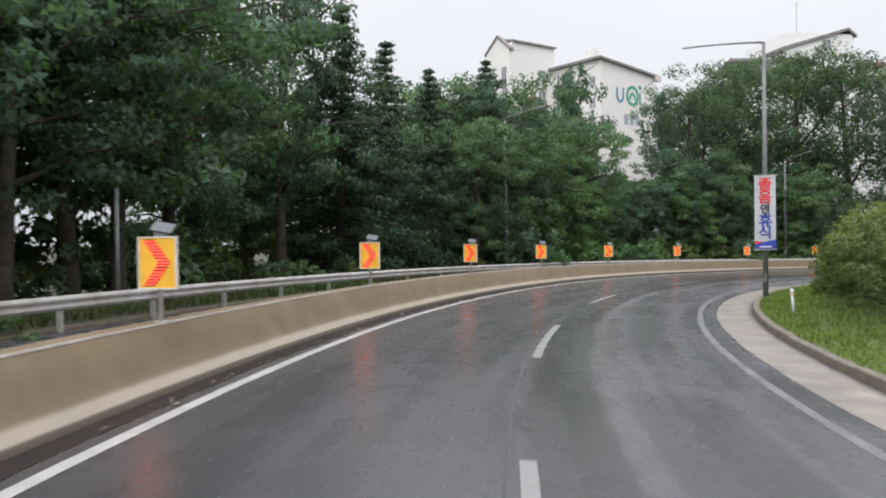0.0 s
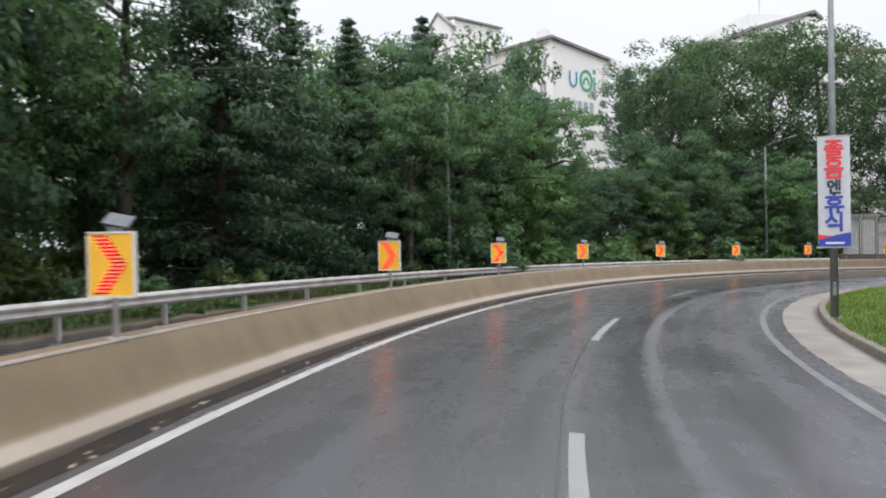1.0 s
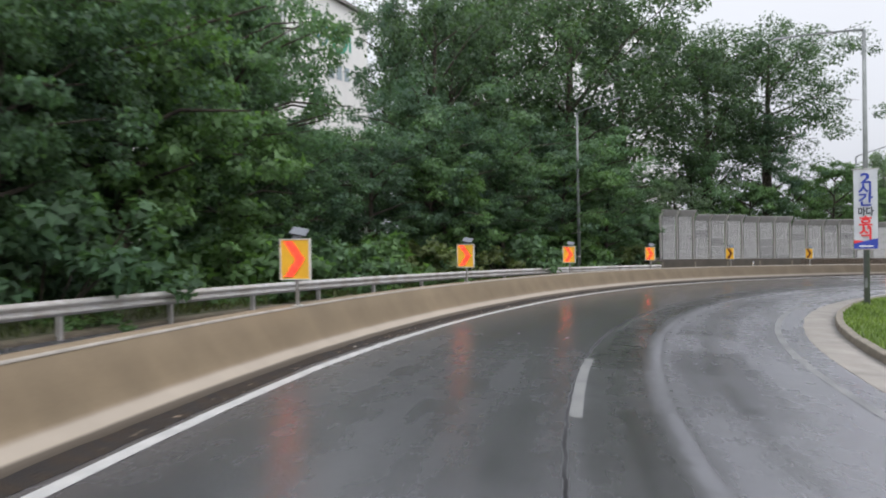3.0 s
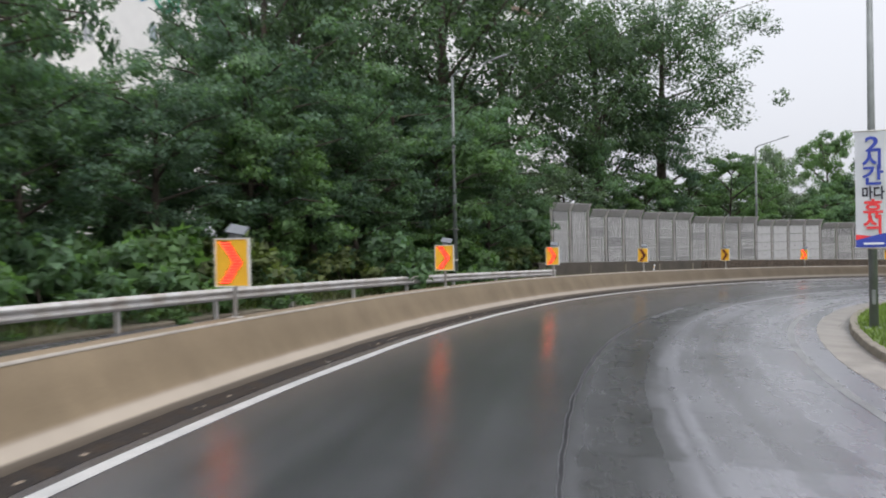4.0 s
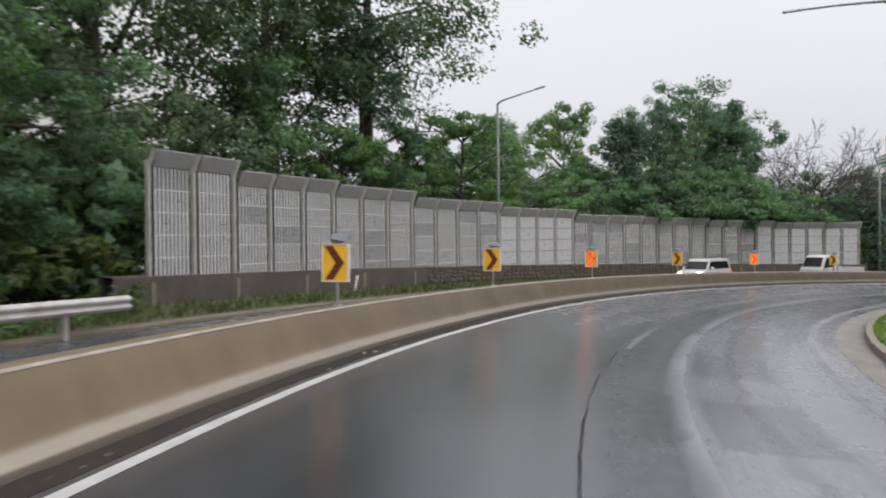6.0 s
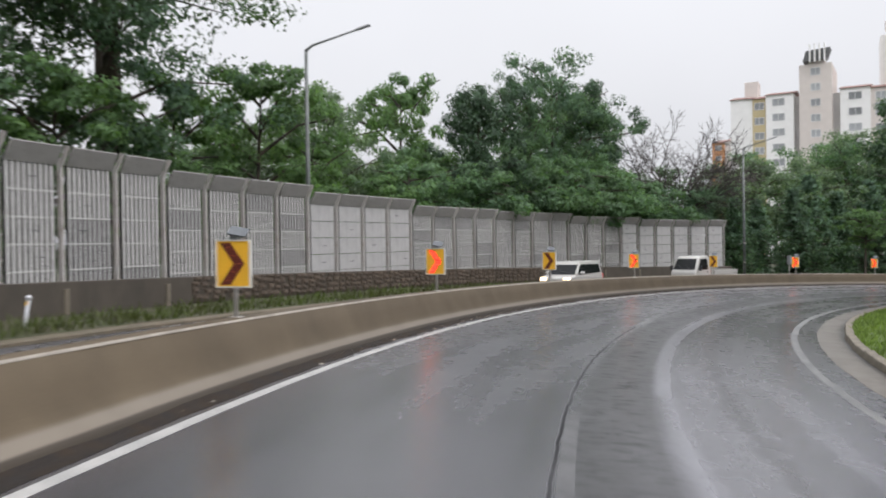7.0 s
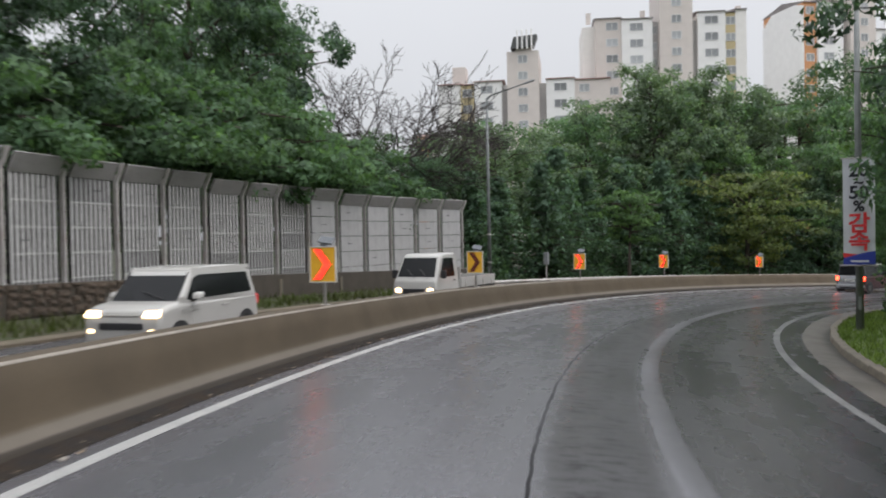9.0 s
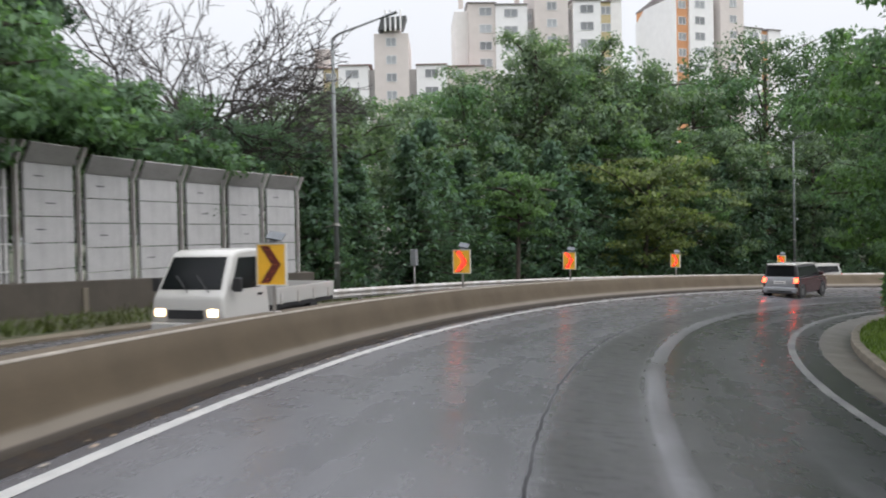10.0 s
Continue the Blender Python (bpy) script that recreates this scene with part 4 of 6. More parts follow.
def broad_tree(name, label, leaf, h, spread, seed, clumps=126, per=114, size=0.15, base=0.28, group="roadside trees", gap=0.0, flat=0.62, rise=(0.1, 0.55)):
    """Tapered trunk, forking limbs, and a crown of leaf clumps that hang at the limbs' ends."""
    rng = np.random.RandomState(seed)
    root = thing(name, Matrix(), label, "tree", group)
    top = h * 0.86
    lean_x, lean_y = rng.uniform(-0.04, 0.04, 2) * h
    line = [Vector((lean_x * (z / h) ** 2, lean_y * (z / h) ** 2, z)) for z in np.linspace(-0.4, top, 7)]
    part("trunk", tube(line, [0.022 * h * (1 - 0.8 * i / 6) for i in range(7)], 9), BARK, root, smooth=True)
    centres, radii = [], []
    nl = 14
    for i in range(nl):
        t = base + (0.97 - base) * (i + rng.uniform(0, 0.8)) / nl
        p = Vector((lean_x * t * t, lean_y * t * t, t * top))
        a = i * 2.4 + rng.uniform(-.5, .5)
        env = spread * (0.62 + 0.75 * math.sin(math.pi * min(1, max(0, (t - base) / (1.06 - base))) ** 0.8)) / 1.3
        length = env * rng.uniform(0.82, 1.04)
        tip = p + Vector((math.cos(a) * length, math.sin(a) * length, length * rng.uniform(*rise)))
        knee = p.lerp(tip, 0.5) + Vector((0, 0, length * 0.10))
        part("limb", tube([p, knee, tip], [0.055 + 0.006 * h * (1 - t), 0.04, 0.015], 5, cap=False), BARK, root, smooth=True)
        for j in range(clumps // nl):
            q = rng.uniform(0.25, 1.02)
            c = p.lerp(tip, q) + Vector((rng.normal(size=3) * 0.15).clip(-0.24, 0.24) * (spread * (0.4 + q)))
            if c.z > h * 0.92:
                c.z = h * rng.uniform(0.78, 0.92)
            if rng.uniform() < gap:
                continue
            centres.append(c)
            radii.append(rng.uniform(0.55, 1.0) * (0.13 * spread + 0.36))
    for j in range(max(4, clumps // 12)):
        centres.append(Vector((lean_x + rng.normal() * spread * .16, lean_y + rng.normal() * spread * .16, h * rng.uniform(0.80, 0.93))))
        radii.append(rng.uniform(0.5, 1.0) * (0.12 * spread + 0.3))
    crown = new("crown", leaf_mesh("crown", leaf_cloud([tuple(c) for c in centres], radii, per, size, rng, flat, heart=(0, 0, h * (base + 1) * 0.42)), leaf))
    crown.parent = root
    return root


def conifer(name, label, leaf, h, spread, seed, tiers=30, group="roadside trees"):
    """Straight trunk with tiers of drooping boughs, narrowing to a tip."""
    rng = np.random.RandomState(seed)
    root = thing(name, Matrix(), label, "tree", group)
    part("trunk", tube([(0, 0, -0.4), (0.05, 0, h * 0.5), (0, 0.03, h)], [0.018 * h, 0.011 * h, 0.02], 8), BARK, root, smooth=True)
    boughs = bmesh.new()
    centres, radii = [], []
    for i in range(tiers):
        t = 0.10 + 0.88 * i / (tiers - 1)
        reach = spread * (1 - t) ** 0.92 * rng.uniform(0.82, 1.12) + 0.10
        for k in range(7 if t < 0.8 else 5):
            a = k * 2 * math.pi / 7 + i * 0.7 + rng.uniform(-.35, .35)
            L = reach * rng.uniform(0.55, 1.22)
            p = Vector((0, 0, t * h + rng.uniform(-0.03, 0.03) * h * (1 - t)))
            tip = p + Vector((math.cos(a) * L, math.sin(a) * L, -0.16 * L + 0.1))
            tube([p, p.lerp(tip, .5) + Vector((0, 0, 0.10 * L)), tip], [0.04, 0.025, 0.01], 4, boughs, cap=False)
            for q in np.linspace(0.3, 1.05, max(2, int(L * 2.2))):
                centres.append(tuple(p.lerp(tip, q) + Vector((0, 0, -0.04 + 0.08 * L * q * (1 - q)))))
                radii.append(min(0.27 + 0.14 * L * q, 0.20 + 0.30 * reach))
    part("boughwork", boughs, BARK, root, smooth=True)["kind"] = "stuff"
    crown = new("crown", leaf_mesh("crown", leaf_cloud(centres, radii, 44 if h > 10 else 26, 0.10 if h > 10 else 0.12, rng, 0.4 if h > 10 else 0.6, 0.5, 1.7), leaf))
    crown.parent = root
    return root


def shrub(name, label, leaf, h, spread, seed, clumps=56, per=62, size=0.13, group="roadside shrubs"):
    """Several stems and a low, uneven dome of leaves."""
    rng = np.random.RandomState(seed)
    root = thing(name, Matrix(), label, "shrub", group)
    stems = bmesh.new()
    centres, radii = [], []
    for i in range(clumps):
        a, q = rng.uniform(0, 2 * math.pi), rng.uniform(0.05, 1) ** 0.6
        z = h * (0.12 + 0.8 * rng.uniform(0.15, 1) * math.sqrt(max(0.05, 1 - q * q * 0.75)))
        c = Vector((math.cos(a) * q * spread, math.sin(a) * q * spread, z))
        centres.append(tuple(c))
        radii.append(rng.uniform(0.3, 0.62) * (0.2 * spread + 0.22))
        if i % 4 == 0:
            tube([(c.x * .12, c.y * .12, -0.2), (c.x * .6, c.y * .6, z * .55), tuple(c)], [0.03, 0.02, 0.006], 4, stems, cap=False)
    part("stemwork", stems, BARK, root, smooth=True)["kind"] = "stuff"
    crown = new("foliage", leaf_mesh("foliage", leaf_cloud(centres, radii, per, size, rng, 0.75, 0.1), leaf))
    crown.parent = root
    return root


def bare_tree(name, label, h, seed):
    """A leafless crown of forking branches and twigs."""
    rng = np.random.RandomState(seed)
    root = thing(name, Matrix(), label, "tree", "roadside trees")
    bm = bmesh.new()

    def grow(p, d, length, r, depth):
        q = p + d * length * 0.5 + Vector(rng.normal(size=3) * length * 0.07)
        e = p + d * length + Vector(rng.normal(size=3) * length * 0.1)
        tube([p, q, e], [r, r * 0.85, r * 0.68], 6 if depth < 2 else 3, bm, cap=False)
        if depth == 6:
            return
        for k in range(3):
            nd = (d + Vector(rng.normal(size=3)) * rng.uniform(0.3, 0.62)).normalized()
            nd = (nd + Vector((d.x, d.y, 0)) * 0.16 + Vector((0, 0, 0.05))).normalized()
            grow((e, e, q)[k], nd, length * rng.uniform(0.62, 0.84), max(r * 0.62, 0.011), depth + 1)

    trunk = tube([(0, 0, -0.4), (0.1, 0, h * 0.16), (0.05, 0.1, h * 0.34)], [0.02 * h, 0.016 * h, 0.014 * h], 9)
    part("trunk", trunk, BARK_GREY, root, smooth=True)
    for k in range(5):
        a = k * 1.26 + 0.3
        grow(Vector((0.05, 0.1, h * (0.27 + 0.015 * k))), Vector((math.cos(a) * 0.8, math.sin(a) * 0.8, 0.75)).normalized(), h * 0.20, 0.0075 * h, 1)
    part("branchwork", bm, BARK_GREY, root)["kind"] = "stuff"
    return root


BROAD = [broad_tree("broadleaf_tree", "dense dark green broadleaf tree behind the guard rail", LEAF_DEEP, 12.5, 4.6, 11, per=120, size=0.131, flat=0.45),
         broad_tree("broadleaf_tree", "mid green broadleaf tree with drooping leafy sprays", LEAF_MID, 11.0, 4.4, 12, per=120, size=0.129, flat=0.4),
         broad_tree("broadleaf_tree", "fresh green young broadleaf tree at the wood's edge", LEAF_FRESH, 7.5, 3.0, 13, clumps=84, per=150, size=0.12, flat=0.4)]
COARSE = broad_tree("broadleaf_tree", "dark green broadleaf tree deep in the wood", LEAF_DEEP, 12.0, 4.8, 14, clumps=98, per=56, size=0.235)
HILL = [broad_tree("broadleaf_tree", "broadleaf tree on the wooded bank beyond the bend", LEAF_HILL_HAZED, 11.0, 4.4, 15, clumps=126, per=86, size=0.158),
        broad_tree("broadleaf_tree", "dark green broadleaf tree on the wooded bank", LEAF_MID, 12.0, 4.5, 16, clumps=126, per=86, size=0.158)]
TALL = [broad_tree("oak_tree", "tall dark oak with clumped leaves and sky between", LEAF_OAK, 19.0, 5.9, 21, clumps=196, per=96, size=0.165, base=0.2, gap=0.14, flat=0.8, rise=(0.35, 0.95)),
        broad_tree("oak_tree", "tall oak with spreading limbs and open crown", LEAF_OAK, 17.0, 6.3, 22, clumps=182, per=98, size=0.165, base=0.22, gap=0.16, flat=0.8, rise=(0.3, 0.9)),
        broad_tree("oak_tree", "tall oak with a high spreading crown over the noise wall", LEAF_OAK, 20.5, 7.6, 23, clumps=182, per=98, size=0.165, base=0.5, gap=0.05, flat=0.7, rise=(0.0, 0.5))]
PINE = broad_tree("pine_tree", "dark rounded pine above the noise wall", NEEDLE, 10.5, 3.0, 24, clumps=196, per=110, size=0.13, base=0.2, flat=0.7)
SAPLING = broad_tree("young_tree", "slender fresh green young tree behind the barrier", LEAF_FRESH, 5.0, 1.5, 25, clumps=42, per=80, size=0.12, base=0.6, flat=0.3, rise=(0.0, 0.35))
OVER = broad_tree("broadleaf_tree", "leafy green tree hanging over the top of the noise wall", LEAF_MID, 7.0, 2.9, 27, clumps=98, per=100, size=0.13, base=0.58, flat=0.5, rise=(-0.12, 0.22))
YELLOW = broad_tree("broadleaf_tree", "yellowish green spreading tree at the foot of the bank", LEAF_OLIVE, 8.0, 4.4, 26, clumps=126, per=90, size=0.15, base=0.2, flat=0.35)
FEATHER = broad_tree("redwood_tree", "light green feathery tree with pointed top on the bank", LEAF_HILL_HAZED, 15.0, 2.7, 33, clumps=154, per=90, size=0.13, base=0.12, flat=0.9, rise=(0.7, 1.3))
SPRUCE = [conifer("spruce_tree", "dark spruce with drooping boughs and pointed top", NEEDLE, 14.0, 4.2, 31),
          conifer("juniper_tree", "narrow dark conifer in a dense row", LEAF_DEEP, 6.5, 1.7, 32, tiers=20)]
SHRUB = [shrub("shrub", "leafy green shrub at the foot of the trees", LEAF_MID, 2.6, 2.0, 41),
         shrub("shrub", "fresh green shrub growing over the verge", LEAF_FRESH, 1.7, 1.5, 42),
         shrub("shrub", "olive green shrub with reddish tips", LEAF_OLIVE, 2.4, 2.1, 43)]
DENSE = shrub("shrub", "dense rounded olive green shrub beside the kerb", LEAF_OLIVE, 3.0, 2.2, 44, clumps=110, per=110, size=0.075)
LOW = shrub("weed_clump", "low leafy weed clump on the verge", LEAF_FRESH, 1.0, 1.3, 45, clumps=26, per=44, size=0.13)
DEAD = bare_tree("bare_tree", "leafless tree with fine forking twigs above the noise wall", 9.5, 51)
PROTO = {"b0": BROAD[0], "b1": BROAD[1], "b2": BROAD[2], "b3": COARSE, "h0": HILL[1], "h1": HILL[0], "t0": TALL[0], "t1": TALL[1], "c0": SPRUCE[0], "c1": SPRUCE[1],
         "s0": SHRUB[0], "s1": SHRUB[1], "s2": SHRUB[2], "s3": DENSE, "s4": LOW, "d": DEAD, "t2": TALL[2], "p": PINE, "o": OVER, "y": YELLOW, "k": SAPLING, "w": FEATHER}
FULL_H = {k: max(max(v.co.z for v in o.data.vertices) for o in t.children) for k, t in PROTO.items()}
used = set()
tree_rng = random.Random(7)


def plant(kind, s, n, h, wide=1.0, free=False):
    """One plant of a kind at a place of the plan; a tree's top stands h metres over the road plane."""
    # a gap in the wood towards the painted block
    gap = float(np.interp(n, (-34, -30, -26, -22, -19, -17, -15, -13), (76.3, 73.9, 71.3, 68.6, 66.3, 64.5, 62.5, 60.3)))
    if n < -12.9 and not free and gap - 2.0 - 0.54 * h < s < gap + 1.8 + 0.44 * h:
        h = min(h, 6.3 + (-13 - n) * 0.15)
    if h > 4:
        h -= ground_h(s, n)
    k = h / FULL_H[kind]
    p = at(s, n)
    m = pose(p.x, p.y, p.z + ground_h(s, n) - 0.05, tree_rng.uniform(-3, 3), tree_rng.uniform(-3, 3), tree_rng.uniform(0, 360))
    size = Matrix.Diagonal((k * wide, k * wide, k, 1))
    if kind not in used:
        used.add(kind)
        PROTO[kind].matrix_basis = m @ size
        return PROTO[kind]
    ob = copy_thing(PROTO[kind], m)
    ob.scale = (k * wide, k * wide, k)
    return ob


# the wood behind the guard rail: how high its edge stands along the road
CANOPY_S = (-20, 27, 30, 45, 52, 56, 59.5, 61, 62.5, 64, 65, 70, 74, 78, 96, 100, 108)
CANOPY_H = (16, 16, 9.0, 9.5, 14, 14.4, 13.6, 10, 7.2, 7.2, 14.5, 16.5, 19, 20.5, 20.5, 17, 10)


def canopy(s):
    return float(np.interp(s, CANOPY_S, CANOPY_H))


s = 11.0
while s < 83:
    if not (25.5 < s < 47):
        plant(tree_rng.choice(("b0", "b1", "b0", "b1")) if canopy(s) > 8 else "b2", s, -14.8 + tree_rng.uniform(-.7, .5), min(canopy(s), 14 if s < 66 else 10) * (tree_rng.uniform(.72, .9) if s < 47 else tree_rng.uniform(.88, 1.0)), 1.12)
    s += 3.9 + tree_rng.uniform(-.5, .5)
s = 12.0
while s < 93:
    plant("t0" if canopy(s) > 17 and tree_rng.random() < .5 else ("t1" if canopy(s) > 15 and s > 60 else "h0"), s, (-18.6 if s < 81 else -20.6) + tree_rng.uniform(-1, 1), canopy(s) * tree_rng.uniform(.95, 1.06), 1.05)
    s += (4.6 if s < 70 else 6.0) + tree_rng.uniform(-.5, .5)
s = 14.0
while s < 95:
    if not 31 < s < 37:
        plant("b3", s, -26 + tree_rng.uniform(-2, 2), canopy(s) * tree_rng.uniform(.9, 1.0) if s < 70 else 13, 1.2)
    s += (6.4 if s < 70 else 9.0) + tree_rng.uniform(-.6, .6)
for s, n, h, w in ((36.9, -15.4, 13.8, 1.15), (40.7, -15.4, 12.8, 1.1), (44.9, -15.6, 12.4, 1.05), (51.3, -16.2, 14.6, .9)):
    plant("c0", s, n, h, w)
for s, n, h, k in ((46.6, -13.4, 9.4, "b1"), (52.5, -13.8, 9.6, "b2"), (56.5, -14.0, 9.2, "b2"), (63.5, -17, 6.8, "b1"), (64.5, -21, 7.0, "b0"), (68.5, -13.6, 6.2, "b2"), (73, -13.4, 6.4, "b1"), (77.5, -13.4, 6.8, "b2"), (81.5, -13.6, 6.6, "b1"), (71, -14, 7.5, "b0"), (81.0, -15.2, 8.5, "b0")):
    plant(k, s, n, h)
for i in range(39):
    s = -10 + i * 2.35
    if s > 46 or (s > 12 and i % 2 == 1):
        plant(tree_rng.choice(("s0", "s1", "s2", "s0")), s, -12.5 - tree_rng.uniform(0, 1.0), tree_rng.uniform(1.4, 3.4) if s > 46 else tree_rng.uniform(0.8, 1.6), 1.1)
for i in range(44):
    s = -4 + i * 2.1
    if s > 10 and not 85 < s < 88:
        plant("s4", s, -10.6 - tree_rng.uniform(0, 1.3), tree_rng.uniform(0.35, 0.75) if s < 84 else tree_rng.uniform(0.2, 0.3), 1.5)
for i in range(20):
    s = -12 + i * 4.6
    if s > 12:
        plant(tree_rng.choice(("s0", "s2")), s, -16.8 - tree_rng.uniform(0, 3), tree_rng.uniform(3.2, 3.9), 1.1)
for i in range(14):
    s = -14 + i * 7
    if s > 12 and not 30 < s < 38:
        plant("b3", s, -32 - tree_rng.uniform(0, 5), 6.0 if 46 < s < 78 else tree_rng.uniform(7, 10), 1.4)
# the trees on either side of the gap
for s, n, h, k, w in ((57.9, -15.0, 10.8, "b1", .85), (60.4, -18.2, 11.8, "b0", .74), (62.4, -20.6, 12.2, "b0", .62), (58.9, -16.2, 11.4, "b1", .72), (33.4, -15.8, 14.6, "b0", .85), (72.0, -17.2, 16.0, "t1", .74), (75.4, -21.0, 17.5, "t0", .78), (68.2, -14.4, 8.4, "b1", .8), (79.5, -25, 16.5, "b3", .9), (53.4, -15.2, 11.0, "b0", .75), (55.6, -18.0, 12.0, "b0", .65), (57.4, -21.5, 13.0, "b0", .65), (70.8, -18.4, 15.5, "b0", .45), (70.6, -31.5, 20.0, "b3", .5),
                      (100.6, -17.8, 20.6, "t2", 1.0), (97.2, -21.5, 19.6, "t2", .9), (27.6, -16.4, 14.2, "b0", .85), (21.6, -17.2, 17.0, "b0", 1.0), (33.0, -20.4, 13.6, "h0", .95), (15.8, -17.6, 17.0, "b0", 1.0), (23.5, -14.6, 13.0, "b1", .95), (44.6, -12.2, 9.0, "b1", .8), (47.8, -12.6, 8.6, "b1", .75)):
    plant(k, s, n, h, w, True)
# low growth where the wall begins
for s, n, h, k in ((80.5, -16.5, 3.4, "s0"), (83, -15.4, 3.2, "s2"), (84.4, -18.5, 3.8, "s0"), (82, -20, 4.0, "s0"), (86, -22, 4.2, "s0"), (89, -20.5, 4.4, "s0"), (78, -21, 4.2, "s0"), (93, -22, 4.4, "s0"), (85.5, -26, 5.5, "b3"), (91, -27, 6, "b3"), (80, -27, 6, "b3")):
    plant(k, s, n, h, 1.3)
# behind the noise wall
for s, n, h, k, w in ((99.6, -17.0, 12.5, "b0", .8), (96.0, -18.4, 18.0, "t1", .9), (101.5, -16.6, 7.4, "b2", .8), (104.8, -16.1, 8.8, "b2", .68), (108.2, -16.8, 6.6, "b2", .8), (110.8, -20.4, 8.6, "h1", .75), (113.6, -20.6, 10.4, "h1", .66), (117.6, -20.8, 12.0, "b2", .56), (106.5, -19.5, 6.6, "h1", .9), (111.5, -18, 6.4, "h1", .9), (116.2, -19, 7.0, "h0", .8), (120.6, -18.6, 7.6, "h1", .9), (119.5, -22, 8.0, "h0", .9),
                      (115.6, -17.0, 6.8, "b2", .8), (118.3, -15.8, 10.8, "p", .74), (122.0, -16.8, 7.8, "b1", .65), (124.2, -17.2, 11.4, "b1", .52), (126.4, -17.8, 14.4, "b0", .76), (129.0, -17.4, 12.6, "b1", .5),
                      (130.4, -18.6, 13.6, "p", .8), (123.4, -18.8, 13.0, "b0", .5), (126.8, -15.6, 8.6, "b1", .7), (123.4, -15.6, 6.2, "b1", .85), (130.2, -15.6, 6.4, "b0", .8), (120.4, -15.4, 5.4, "b2", .9), (112, -15.6, 5.0, "b2", 1.0), (107, -15.4, 4.4, "b2", 1.0),
                      (132.2, -16.0, 6.4, "b0", .9), (136.6, -16.6, 6.2, "b0", .9), (139, -17.5, 6.6, "b0", 1), (97, -16.2, 6.6, "b2", .9), (91.5, -16.6, 7.0, "h1", .9), (87.5, -17.4, 8.0, "h1", .9), (94.5, -18.8, 9.0, "h0", 1), (133.5, -24, 8, "h0", 1), (140, -24, 8.5, "h0", 1), (108, -24, 6, "h0", 1), (121, -25, 6, "h0", 1)):
    plant(k, s, n, h, w)
for s, n, h in ((113.0, -15.2, 5.8), (116.4, -15.0, 6.2), (119.4, -14.9, 6.8), (122.0, -14.9, 7.1), (124.4, -14.8, 7.4), (126.8, -14.9, 7.4), (129.2, -15.0, 7.0), (131.6, -15.2, 6.4)):
    plant("o", s, n, h)
plant("d", 135.6, -18.6, 13.2, 1.0)
plant("d", 138.8, -19.4, 12.6, 1.0)
# the wooded bank round the end of the bend
for i in range(17):
    s = 139.5 + i * 2.3
    plant("c1", s, -14.4 - tree_rng.uniform(0, 2.0), tree_rng.uniform(5.6, 8.2), 1.2)
for s, n, h, k in ((141.5, -19, 8.0, "h1"), (145, -20.5, 9.6, "h1"), (149, -20.5, 10.0, "h1"), (152.5, -21.5, 11.6, "h0"), (156, -22, 13.6, "h1"), (159.5, -22, 14.2, "h0"), (163, -21, 13.6, "h1"),
                   (167, -21, 14.6, "h0"), (171, -20, 18.2, "t1"), (175, -18.5, 16, "h1"), (161.5, -17, 9.8, "b2"), (166, -15, 10.2, "h1"), (171, -14.5, 10.8, "h1"), (177, -14.5, 12, "h0"), (183, -14.5, 12, "h1"), (148, -27, 10.6, "h0"),
                   (154.5, -28, 12.6, "h0"), (190, -14.5, 13, "h0"), (180, -21, 17, "h0"), (188, -22, 17, "h1"), (162, -28, 14.5, "h0"), (196, -13, 12, "h1"), (169, -27, 15, "h0"), (202, -12, 12, "h0")):
    plant(k, s, n, h)
plant("h1", 158, -21, 15.0, 0.9)
plant("h1", 164, -21, 15.0, 0.9)
plant("k", 146.3, -10.6, 5.3, 1.0)
plant("y", 158.6, -14.0, 7.4, 1.15)
for s, n, h in ((152.6, -22.5, 12.6), (156.4, -20.4, 16.0), (159.8, -20.8, 16.2), (162.2, -22.0, 15.0)):
    plant("w", s, n, h)
# inside the bend
for s, n, h, k, w in ((22, 9.6, 3.3, "s3", 1.2), (25.5, 10.0, 3.5, "s3", 1.2), (29, 9.8, 3.3, "s3", 1.2), (18.5, 9.8, 3.0, "s3", 1.2), (33, 9.4, 2.7, "s3", 1.1), (37, 9.0, 2.4, "s3", 1.1), (26, 13.5, 3.6, "s0", 1.5), (31, 14, 3.4, "s2", 1.5), (41, 9.6, 2.0, "s0", 1.2)):
    plant(k, s, n, h, w)
for s, n, h, k, w in ((128.4, 8.8, 11.0, "b0", .85), (129.6, 8.0, 5.2, "b1", .8), (118.2, 8.65, 12.0, "p", .98), (118.6, 9.0, 5.0, "b1", .8), (121.0, 9.0, 11.4, "b0", .8), (123.4, 9.6, 10.6, "b1", .8), (134.0, 7.8, 8.6, "b1", 1.0), (138.5, 7.4, 9.0, "b2", 1.0), (143.5, 7.4, 9.0, "b1", 1.0), (149, 7.6, 9.0, "b0", .95), (125, 13, 7.5, "b2", 1), (156, 8.0, 8.8, "b1", 1),
                      (147, 9.6, 9.4, "b1", .95), (152.5, 9.0, 9.8, "b0", .95), (137, 9.6, 9.0, "b1", .95)):
    plant(k, s, n, h, w)
for s, n, h in ((133, 7.9, 2.0), (138, 7.7, 2.4), (143, 7.5, 2.6), (148, 7.4, 2.4), (128, 8.0, 1.8), (140.5, 7.6, 2.6)):
    plant("s0", s, n, h, 0.9)
# dark growth at the far end of the wall
plant("b0", 134.4, -16.0, 6.2, 0.8)


